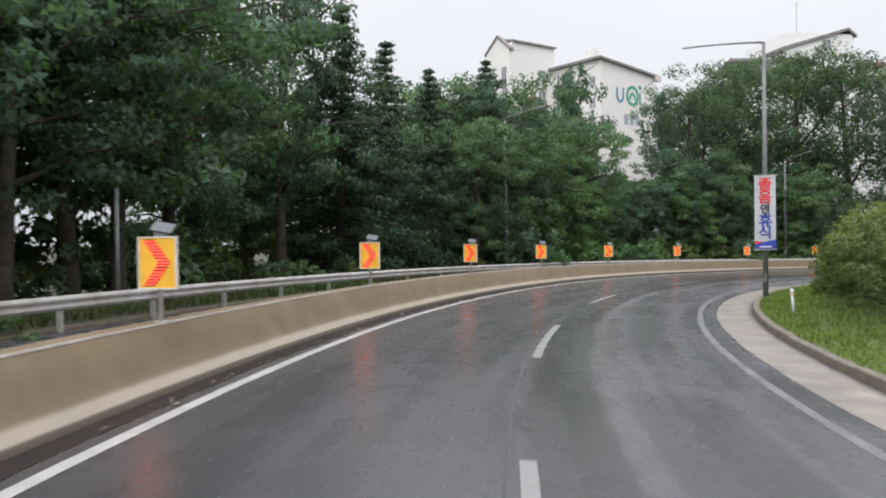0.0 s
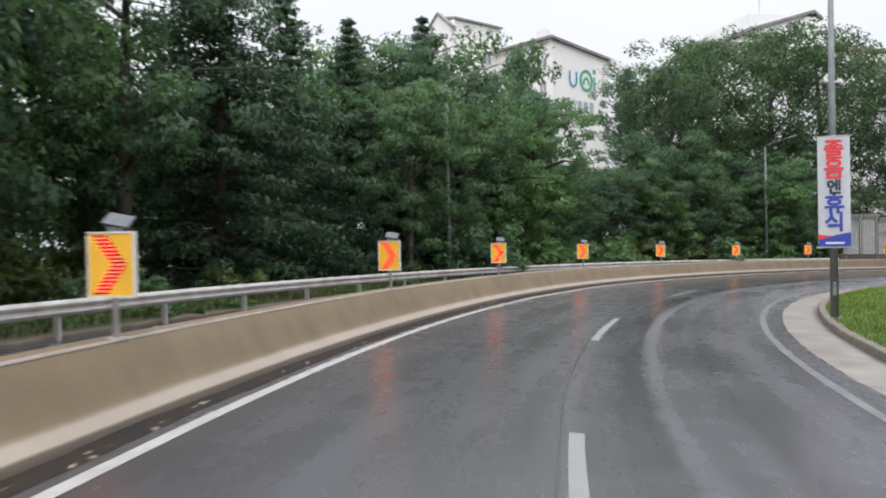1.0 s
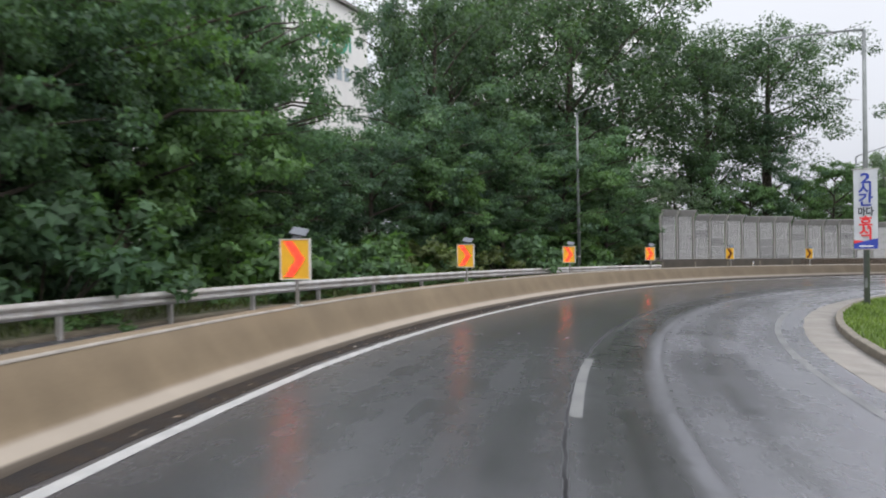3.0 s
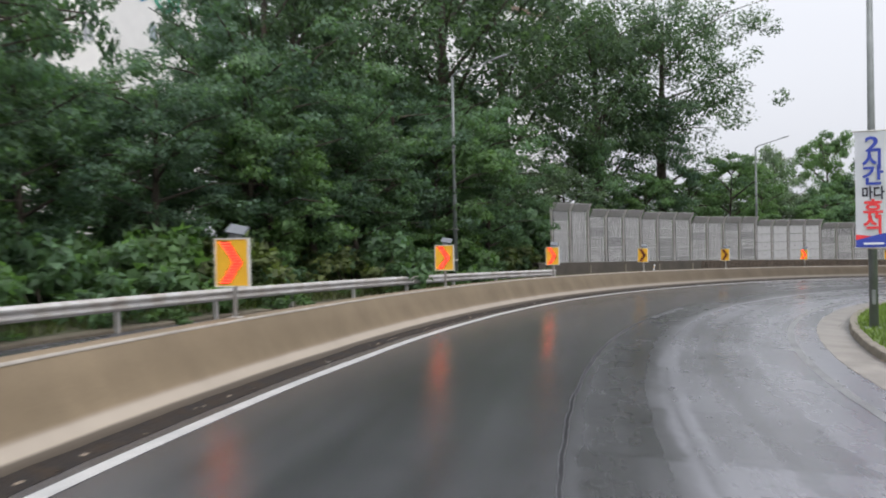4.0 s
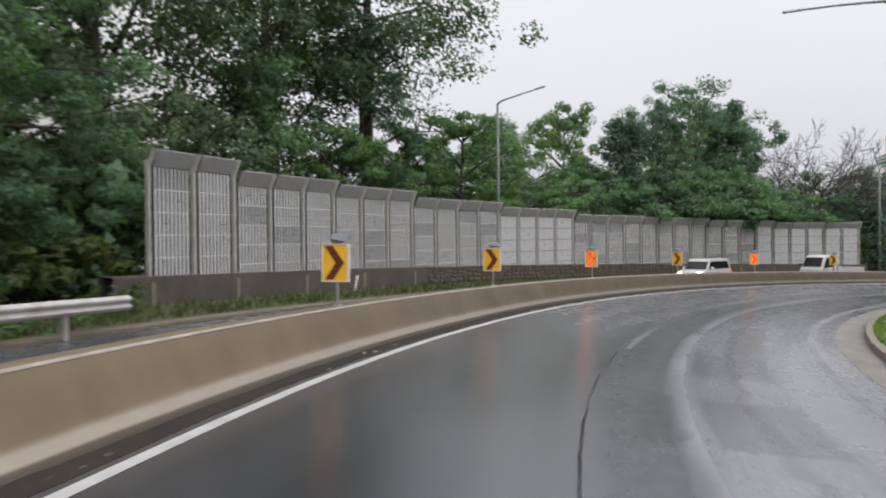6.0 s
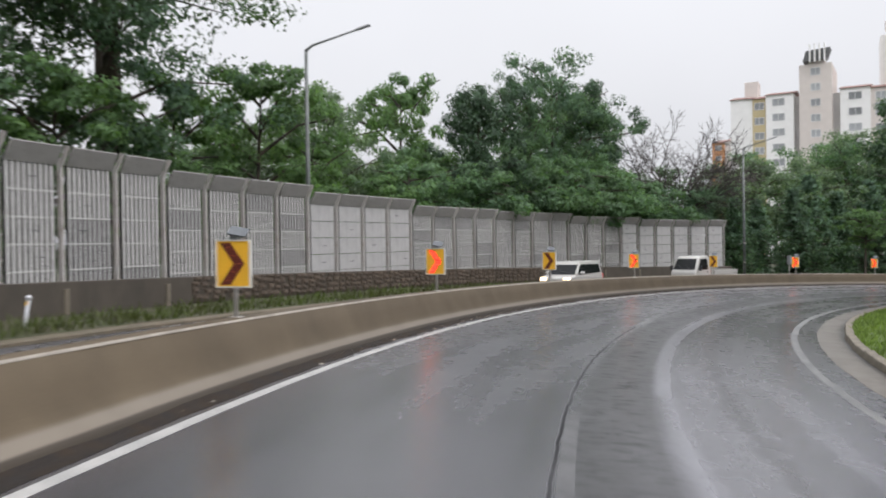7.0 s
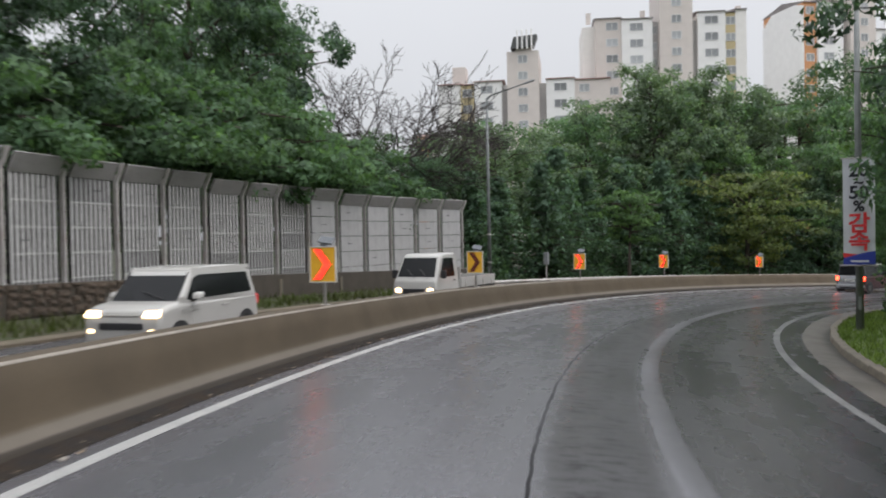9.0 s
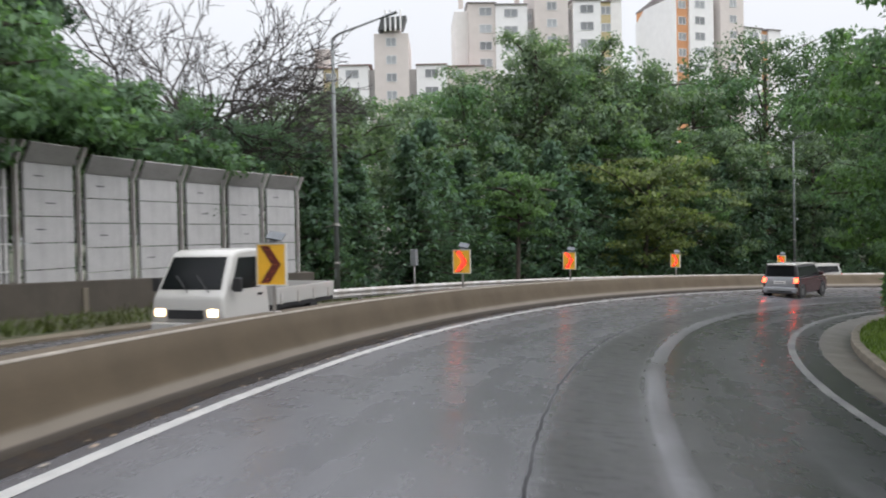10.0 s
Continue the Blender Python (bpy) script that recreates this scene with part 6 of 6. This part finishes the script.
apt = apartment("apartment_block", (206.3, 16.2), (212.9, -4.9), -3.0, "white apartment block with orange window strips",
          [(-0.02, 2.6, 43.6, WALL_ORANGE, 0.4, [1.3], 1.5, ROOF_TILE), (2.6, 7.8, 43.8, WALL_WHITE, 0.0, [4.8], 2.0, ROOF_TILE), (7.8, 8.8, 43.2, RECESS_GREY, 1.2, [8.3], .6, None),
           (8.8, 14.0, 50.0, WALL_PINK, -0.6, [11.6], 1.4, None), (14.0, 18.6, 39.2, WALL_WHITE, 0.0, [16.8], 2.0, ROOF_TILE), (18.6, 20.2, 39.0, WALL_ORANGE, 0.3, [19.4], 1.3, ROOF_TILE), (20.2, 23.0, 39.2, WALL_WHITE, 0.0, [], 1, ROOF_TILE)], depth=12)
part("gable", prism([(0.2, 0), (11.8, 0), (11.8, 41.5), (9.0, 43.6), (2.4, 43.6), (0.2, 43.0)], -0.35, -0.03), WALL_WHITE, apt)
apartment("apartment_block", (203.5, -14.0), (201.5, -30.0), -3.0, "far low apartment roof behind the trees", [(0, 6, 33.5, WALL_PINK, 0, [3], 1.6, ROOF_TILE), (6, 16, 35.2, WALL_CREAM, 0, [9, 13], 1.8, ROOF_TILE)])
apartment("apartment_block", (262, 93), (257, 66), -3.0, "distant cream apartment block half hidden by trees", [(0, 3.5, 29, WALL_ORANGE, 0.3, [1.7], 1.6, ROOF_RED), (3.5, 12, 29.2, WALL_PINK, 0, [6, 9.5], 2.0, ROOF_RED), (12, 27, 29, WALL_CREAM, 0.2, [15, 20], 2.0, ROOF_RED)])

# the block with the painted gable above the wood
gable_root = thing("apartment_block", pose(20.2, 100.3, -1.0, 0, 0, 36.8), "cream apartment block with a painted emblem on its gable", "apartment block", "apartment blocks")
part("wall", box(0, 0, 0, 10.3, 9.0, 24.3, 0.03), WALL_CREAM, gable_root)
roof = bmesh.new()
v = [roof.verts.new(c) for c in ((-0.5, -0.4, 25.55), (-0.5, 9.2, 25.55), (11.0, 9.2, 24.3), (11.0, -0.4, 24.3), (-0.5, -0.4, 25.85), (-0.5, 9.2, 25.85), (11.0, 9.2, 24.6), (11.0, -0.4, 24.6))]
for f in ((0, 1, 2, 3), (7, 6, 5, 4), (0, 3, 7, 4), (1, 5, 6, 2), (0, 4, 5, 1), (3, 2, 6, 7)):
    roof.faces.new([v[i] for i in f])
part("roof", roof, ROOF_TILE, gable_root)
wedge = bmesh.new()
v = [wedge.verts.new(c) for c in ((0, 0, 24.3), (10.3, 0, 24.3), (0, 0, 25.55), (0, 9, 24.3), (10.3, 9, 24.3), (0, 9, 25.55))]
for f in ((0, 1, 2), (5, 4, 3), (2, 5, 3, 0), (1, 4, 5, 2)):
    wedge.faces.new([v[i] for i in f])
part("gable_top", wedge, WALL_CREAM, gable_root)
part("chimney", box(-0.2, 1.0, 25.6, 0.9, 2.2, 27.0, 0.05), WALL_CREAM, gable_root)
part("gutter_end", box(10.2, -0.6, 23.8, 11.3, 0.4, 24.5, 0.03), WALL_PINK, gable_root)
for z in (22.2, 19.5, 16.8):
    for y, w in ((1.4, 1.0), (5.4, 1.9), (7.9, 1.2)):
        a, b = window_mesh(w, 1.3)
        f = new("window_frame", a)
        f.parent = gable_root
        f.matrix_local = pose(-0.005, y, z, 0, 0, -90)
        g = new("pane", b)
        g.parent = f


EMBLEM_UP = 1.7


def stroke(points, r, material, name, closed=False):
    pts = [(x, -0.05, z + EMBLEM_UP) for x, z in points]
    bm = bmesh.new()
    left, right = [], []
    for i, p in enumerate(pts):
        a = Vector(pts[max(i - 1, 0)])
        b = Vector(pts[min(i + 1, len(pts) - 1)])
        d = (b - a).normalized()
        nrm = Vector((d.z, 0, -d.x)) * r
        left.append(bm.verts.new(Vector(p) + nrm))
        right.append(bm.verts.new(Vector(p) - nrm))
    for i in range(len(pts) - 1):
        bm.faces.new((left[i], left[i + 1], right[i + 1], right[i]))
    return part(name, bm, material, gable_root)


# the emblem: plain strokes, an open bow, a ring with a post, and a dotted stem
stroke([(3.0, 20.6), (3.0, 19.5), (3.15, 19.0), (3.6, 18.75), (4.05, 19.0), (4.2, 19.5), (4.2, 20.6)], 0.16, LOGO_BLUE, "emblem_bow")
stroke([(6.0 + 1.05 * math.cos(a), 19.7 + 1.15 * math.sin(a)) for a in np.linspace(-2.1, 4.2, 22)], 0.2, LOGO_GREEN, "emblem_ring")
stroke([(5.45, 19.2), (5.6, 19.75), (6.0, 20.05), (6.4, 19.75), (6.55, 19.2)], 0.18, LOGO_GREEN, "emblem_arch")
stroke([(7.5, 18.7), (7.5, 20.3)], 0.17, LOGO_GREEN, "emblem_stem")
stroke([(7.25, 20.95), (7.8, 20.95)], 0.26, LOGO_GREEN, "emblem_dot")
# the block's number, shown as plain bars
for x in (4.75, 5.85, 6.95):
    part("number_bar", box(x - 0.36, -0.06, 15.9 + EMBLEM_UP, x + 0.36, -0.03, 17.2 + EMBLEM_UP), NUMBER_GREY, gable_root)

tower = thing("apartment_block", pose(8.9, 103.0, -1.0, 0, 0, 36.8), "tall cream stair tower of the apartment block", "apartment block", "apartment blocks")
part("wall", box(0, 0, 0, 8.2, 4.6, 27.6, 0.03), WALL_CREAM, tower)
part("gable_top", prism([(0, 27.6), (4.6, 27.6), (2.3, 29.5)], 0.0, 0.5), WALL_CREAM, tower)
part("gable_coping", prism([(-0.25, 27.45), (2.3, 29.5), (4.85, 27.45), (4.85, 27.7), (2.3, 29.8), (-0.25, 27.7)], -0.15, 0.6), ROOF_TILE, tower)
part("upper_wall", prism([(0, 27.6), (4.6, 27.6), (4.6, 28.6), (0, 28.6)], 0.5, 8.2), WALL_CREAM, tower)
part("roof", prism([(-0.25, 28.6), (2.3, 29.1), (4.85, 28.6), (4.85, 28.85), (2.3, 29.4), (-0.25, 28.85)], 0.6, 8.4), ROOF_TILE, tower)
for y in (1.0, 3.6):
    a, b = window_mesh(0.9, 7.0)
    f = new("window_frame", a)
    f.parent = tower
    f.matrix_local = pose(-0.005, y, 18.4, 0, 0, -90)
    new("pane", b).parent = f
for z in (24.0, 21.2):
    add_window(tower, 5.8, -0.005, z, 1.3, 1.4)
part("balcony", box(3.0, -0.9, 20.4, 4.6, 0, 21.6, 0.03), ROOF_RED, tower)

right_block = thing("apartment_block", pose(42.5, 103.0, -1.0, 0, 0, 8), "white apartment block with dark slanted roof above the oaks", "apartment block", "apartment blocks")
part("wall", box(0, 0, 0, 12.3, 10, 26.0, 0.03), WALL_WHITE, right_block)
part("upper_wall", prism([(0, 26.0), (10, 26.0), (10, 29.3), (0, 29.3)], 2.4, 12.0), WALL_WHITE, right_block)
slant = bmesh.new()
v = [slant.verts.new(c) for c in ((1.8, -.3, 27.4), (11.2, -.3, 30.1), (12.4, -.3, 29.2), (12.4, -.3, 28.9), (11.2, -.3, 29.75), (1.8, -.3, 27.0))]
w2 = [slant.verts.new(c.co + Vector((0, 10.5, 0))) for c in v]
slant.faces.new(v)
slant.faces.new(w2[::-1])
for i in range(6):
    slant.faces.new((v[i], w2[i], w2[(i + 1) % 6], v[(i + 1) % 6]))
bmesh.ops.recalc_face_normals(slant, faces=slant.faces)
part("roof", slant, ROOF_TILE, right_block)
part("wing", box(12.3, 1.0, 0, 24, 9, 25.4, 0.03), WALL_WHITE, right_block)
part("wing_roof", box(12.2, 0.7, 25.4, 24.2, 9.3, 25.9, 0.05), ROOF_RED, right_block)
part("low_roof", prism([(-.4, 25.4), (5, 26.6), (10, 25.4), (10, 25.9), (5, 27.0), (-.4, 25.8)], -2.6, 5.0), ROOF_TILE, right_block)
part("mast", tube([(6.5, 4, 29), (6.5, 4, 34.5)], 0.06, 6), GALV, right_block)
for x, z, w in ((8.2, 27.2, 1.2), (6.3, 23.3, 2.0), (9.8, 23.3, 2.0), (14, 22.6, 2.6), (18, 22.6, 2.6), (21.5, 22.6, 2.0), (6.3, 20.5, 2.0), (9.8, 20.5, 2.0), (14, 19.8, 2.6), (18, 19.8, 2.6)):
    add_window(right_block, x, 1.0 if x > 12.3 else -0.005, z, w, 1.6 if x > 12.3 else 1.3)


# ---- vehicles ----
def wheel(parent, x, y, r, width=0.18):
    sgn = 1 if x > 0 else -1
    tyre = part("tyre", tube([(x - sgn * width, y, r), (x - sgn * width * .85, y, r), (x - sgn * width * .1, y, r), (x, y, r)], [r * .9, r, r, r * .9], 20), TYRE, parent, smooth=False)
    part("rim", tube([(x - sgn * 0.02, y, r), (x + sgn * 0.006, y, r)], [r * .64, r * .6], 14), RIM, tyre)
    return tyre


def hull(outline, half, lean_in, z0, r):
    """A rounded car body: a side outline of (y, z), its flanks half wide at z0 and leaning in above it, edges turned over by r."""
    bm = bmesh.new()
    k = len(outline)
    pts = [Vector(q) for q in outline]
    area = sum(pts[i].x * pts[(i + 1) % k].y - pts[(i + 1) % k].x * pts[i].y for i in range(k))
    sgn = 1 if area > 0 else -1
    inward = []
    for i in range(k):
        d0, d1 = (pts[i] - pts[i - 1]).normalized(), (pts[(i + 1) % k] - pts[i]).normalized()
        d = (d0 + d1).normalized()
        inward.append(Vector((-d.y, d.x)) * sgn / max(0.5, d.dot(d1)))
    rings = []
    turn = [math.pi / 2 * q / 5 for q in range(6)]
    for x_in, d in [(r * (1 - math.sin(a)), r * (1 - math.cos(a))) for a in reversed(turn)] + [(None, 0)] + [(-r * (1 - math.sin(a)), r * (1 - math.cos(a))) for a in turn]:
        ring = []
        for q, nv in zip(pts, inward):
            c = q + nv * d
            hw = half - lean_in * (c.y - z0)
            ring.append(bm.verts.new((0 if x_in is None else (-(hw - x_in) if x_in > 0 or (x_in == 0 and len(rings) < 6) else hw + x_in), c.x, c.y)))
        rings.append(ring)
    for p0, p1 in zip(rings, rings[1:]):
        for i in range(k):
            f = bm.faces.new((p0[i], p0[(i + 1) % k], p1[(i + 1) % k], p1[i]))
            f.smooth = True
    bm.faces.new(rings[0])
    bm.faces.new(rings[-1])
    bmesh.ops.recalc_face_normals(bm, faces=bm.faces)
    return bm


def flank_glass(outline, half, lean_in, z0, sx, proud=0.006):
    """A side window: an outline of (y, z) laid on the leaning flank."""
    bm = bmesh.new()
    face = bm.faces.new([bm.verts.new((sx * (half - lean_in * (z - z0) + proud), y, z)) for y, z in outline])
    bmesh.ops.solidify(bm, geom=[face], thickness=0.012)
    return bm


def rounded(points, r, steps=3):
    """An outline with its corners rounded off."""
    out, k = [], len(points)
    for i in range(k):
        p0, p1, p2 = Vector(points[i - 1]), Vector(points[i]), Vector(points[(i + 1) % k])
        a, b = p1 + (p0 - p1).normalized() * r, p1 + (p2 - p1).normalized() * r
        for q in range(steps + 1):
            u = q / steps
            out.append(tuple(a * (1 - u) ** 2 + p1 * 2 * u * (1 - u) + b * u * u))
    return out


def quad(points, material, parent, name, label="", thick=0.006):
    bm = bmesh.new()
    bm.faces.new([bm.verts.new(p) for p in points])
    bmesh.ops.solidify(bm, geom=list(bm.faces), thickness=thick)
    return part(name, bm, material, parent, label)


def box_car(m, name, label, paint, side_paint, roof_paint, length, width, height, tail_on, heads_on, gate_paint=None):
    """A short, upright hatchback with a box cabin; y ahead."""
    root = thing(name, m, label, "car", "vehicles")
    h, L, w = height, length / 2, width / 2
    belt = 0.585 * h
    gate_paint = gate_paint or paint
    lower = rounded([(-L, .24), (-L - .01, .60), (-L + .04, belt + .05), (L - .72, belt + .07), (L - .34, belt + .03), (L - .07, belt - .05), (L, belt - .26), (L - .02, .27), (L - .12, .20), (-L + .10, .18)], 0.06)
    part("body", hull(lower, w, 0.0, 0, 0.11), paint, root)
    lean_in = 0.20
    upper = rounded([(-L + .04, belt - .05), (-L + .15, h - .10), (-L + .34, h), (-.3, h + .03), (L - 1.34, h), (L - 1.20, h - .04), (L - .66, belt + .03), (L - .66, belt - .05)], 0.05)
    part("cabin", hull(upper, w - .015, lean_in, belt, 0.07), gate_paint if gate_paint is paint else TRIM_BLACK, root)
    part("roof", hull(rounded([(-L + .12, h - .05), (-L + .30, h + .008), (-.3, h + .04), (L - 1.36, h + .008), (L - 1.18, h - .045), (L - 1.5, h - .06)], 0.03), w - .012, lean_in, belt, 0.06), roof_paint, root)
    quad([(-w * .80, L - 1.17, h - .075), (w * .80, L - 1.17, h - .075), (w * .88, L - .665, belt + .055), (-w * .88, L - .665, belt + .055)], CAR_GLASS, root, "windscreen", "dark windscreen", 0.02)
    quad([(w * .74, -L + .128, h - .13), (-w * .74, -L + .128, h - .13), (-w * .80, -L + .034, belt + .10), (w * .80, -L + .034, belt + .10)], CAR_GLASS, root, "rear_window", "dark rear window", 0.02)
    for sx in (-1, 1):
        glass = rounded([(-L + .26, belt + .09), (-L + .34, h - .15), (L - 1.42, h - .13), (L - 1.20, h - .19), (L - .86, belt + .075)], 0.05)
        part("side_window", flank_glass(glass, w - .015, lean_in, belt, sx), CAR_GLASS, root, "dark tinted side glass")
        part("door_skin", box(min(sx * (w - .01), sx * (w + .008)), -L + .95, .32, max(sx * (w - .01), sx * (w + .008)), L - 1.0, belt - .03, 0.004), side_paint, root)
        mirror = part("mirror", hull(rounded([(L - 1.14, belt + .07), (L - 1.14, belt + .22), (L - 1.00, belt + .20), (L - .96, belt + .08)], 0.04), .10, 0, 0, 0.05), side_paint, root)
        mirror.location.x = sx * (w + .11)
        part("mirror_foot", box(min(sx * (w - .06), sx * (w + .06)), L - 1.09, belt + .05, max(sx * (w - .06), sx * (w + .06)), L - 1.02, belt + .085, 0.01), TRIM_BLACK, mirror).location.x = -sx * (w + .11)
        part("door_handle", box(min(sx * (w + .006), sx * (w + .032)), -L + 1.3, belt - .12, max(sx * (w + .006), sx * (w + .032)), -L + 1.5, belt - .085, 0.006), paint, root)
        for y in (-L + .55, L - .62):
            part("wheel_arch", tube([(sx * (w - .06), y, .30), (sx * (w + .010), y, .30)], .35, 24), TRIM_BLACK, root)
            wheel(root, sx * (w + .015), y, .29)
        z = belt - .10
        part("tail_lamp", hull(rounded([(-L - .02, z - .11), (-L - .01, z + .11), (-L + .16, z + .12), (-L + .12, z - .10)], 0.03), .085, 0, 0, 0.03), TAIL_LIGHT if tail_on else INK_RED, root, "red tail lamp").location.x = sx * (w - .09)
        lamp = [(L - .24, belt - .01), (L - .07, belt - .06), (L + .004, belt - .15), (L - .01, belt - .19), (L - .26, belt - .14)]
        part("headlamp", hull(rounded(lamp, 0.02), .17, 0, 0, 0.05), HEAD_LIGHT if heads_on else PLATE, root, "headlamp").location.x = sx * (w - .20)
        if heads_on:
            part("fog_lamp", box(min(sx * w * .70, sx * w * .86), L - .10, belt - .46, max(sx * w * .70, sx * w * .86), L + .008, belt - .39, 0.015), HEAD_LIGHT, root, "small lower lamp")
    part("tailgate", hull(rounded([(-L - .025, .50), (-L - .03, .62), (-L + .022, belt + .06), (-L + .08, belt + .06), (-L + .06, .50)], 0.02), w * .86, 0, 0, 0.04), gate_paint, root)
    part("rear_bumper", hull(rounded([(-L - .055, .25), (-L - .06, .49), (-L + .14, .51), (-L + .14, .20)], 0.03), w * .98, 0, 0, 0.08), gate_paint, root)
    part("bumper_insert", box(-w * .7, -L - .068, .27, w * .7, -L - .04, .36, 0.01), TRIM_BLACK, root)
    plate = part("number_plate", box(-.26, -L - .045, belt - .26, .26, -L - .02, belt - .13, 0.006), PLATE, root)
    part("plate_bar", box(-.2, -L - .050, belt - .215, .2, -L - .046, belt - .175), TRIM_BLACK, plate)
    part("grille", hull(rounded([(L - .06, belt - .40), (L - .06, belt - .27), (L + .016, belt - .275), (L + .014, belt - .395)], 0.015), w * .58, 0, 0, 0.05), TRIM_BLACK, root, "wide black lower grille")
    part("bonnet_trim", box(-w * .46, L - .06, belt - .155, w * .46, L - .012, belt - .135, 0.006), GALV, root)
    part("wiper", tube([(-.4, L - .68, belt + .10), (.1, L - .80, belt + .235)], .010, 5), TRIM_BLACK, root)
    part("roof_spoiler", box(-w * .72, -L + .02, h - .055, w * .72, -L + .24, h - .012, 0.015), roof_paint, root)
    return root


box_car(stand(154.3, -1.0, 0.0, 5), "hatchback", "small box-shaped hatchback, dark red sides and silver tailgate, glowing tail lamps", PAINT_CAR_RED, PAINT_CAR_RED, PAINT_CAR_WHITE, 3.6, 1.6, 1.56, True, False, PAINT_CAR_SILVER)
box_car(stand(115.6, -7.7, FAR_DROP, 180), "compact_van", "white box-shaped compact car with headlamps on, oncoming", PAINT_CAR_WHITE, PAINT_CAR_WHITE, PAINT_CAR_WHITE, 3.55, 1.62, 1.58, False, True)
box_car(stand(164.6, -7.2, FAR_DROP, 180), "compact_van", "white car beyond the barrier, mostly hidden by it", PAINT_CAR_WHITE, PAINT_CAR_WHITE, PAINT_CAR_WHITE, 3.5, 1.6, 1.48, False, False)


def cargo_truck(m):
    root = thing("cargo_truck", m, "small white flatbed truck with headlamps on, oncoming", "truck", "vehicles")
    w = 0.84
    cab = hull(rounded([(.55, .42), (2.26, .42), (2.31, .72), (2.27, 1.02), (2.17, 1.16), (1.78, 1.86), (1.56, 1.96), (1.1, 1.99), (.70, 1.97), (.57, 1.84)], 0.06), w, 0.10, 1.0, 0.09)
    part("cab", cab, PAINT_CAR_WHITE, root)
    quad([(-w * .86, 2.168, 1.175), (w * .86, 2.168, 1.175), (w * .77, 1.808, 1.82), (-w * .77, 1.808, 1.82)], CAR_GLASS, root, "windscreen", "dark windscreen", 0.024)
    for sx in (-1, 1):
        part("side_window", flank_glass(rounded([(.86, 1.16), (.90, 1.80), (1.60, 1.80), (1.96, 1.16)], 0.05), w, 0.10, 1.0, sx), CAR_GLASS, root, "dark side glass")
        part("mirror", box(min(sx * (w + .05), sx * (w + .22)), 1.9, 1.12, max(sx * (w + .05), sx * (w + .22)), 2.0, 1.4, 0.02), TRIM_BLACK, root)
        part("headlamp", box(min(sx * .50, sx * .75), 2.20, .64, max(sx * .50, sx * .75), 2.325, .80, 0.035), HEAD_LIGHT, root, "headlamp")
        part("door_handle", box(min(sx * w, sx * (w + .025)), .85, 1.0, max(sx * w, sx * (w + .025)), 1.02, 1.04, 0.005), TRIM_BLACK, root)
        part("side_board", box(min(sx * .82, sx * .86), -2.45, .72, max(sx * .82, sx * .86), .42, 1.08, 0.01), PAINT_CAR_WHITE, root)
        for k in range(4):
            part("board_hinge", box(min(sx * .86, sx * .875), -2.2 + .75 * k, .70, max(sx * .86, sx * .875), -2.12 + .75 * k, .95), GALV, root)
        for y in (1.55, -1.45):
            wheel(root, sx * .84, y, .32)
    part("tailboard", box(-.84, -2.5, .72, .84, -2.46, 1.08, 0.01), PAINT_CAR_WHITE, root)
    part("headboard", box(-.84, .42, .72, .84, .47, 1.45, 0.01), PAINT_CAR_WHITE, root)
    part("bed", box(-.84, -2.46, .62, .84, .42, .72, 0.01), TRIM_BLACK, root)
    part("chassis", box(-.4, -2.3, .38, .4, 2.1, .62, 0.02), TRIM_BLACK, root)
    part("front_bumper", box(-.82, 2.2, .32, .82, 2.37, .52, 0.03), PAINT_CAR_WHITE, root)
    part("grille", box(-.42, 2.30, .6, .42, 2.338, .78, 0.01), TRIM_BLACK, root)
    plate = part("number_plate", box(-.24, 2.37, .38, .24, 2.38, .48), PLATE, root)
    part("plate_bar", box(-.18, 2.38, .41, .18, 2.384, .45), TRIM_BLACK, plate)
    for dy in (0.0, 0.25):
        part("wiper", tube([(-.5 + dy * 2, 2.25, 1.13), (-.1 + dy * 2, 2.06, 1.45)], .012, 5), TRIM_BLACK, root)
    return root


cargo_truck(stand(128.2, -7.6, FAR_DROP, 180))
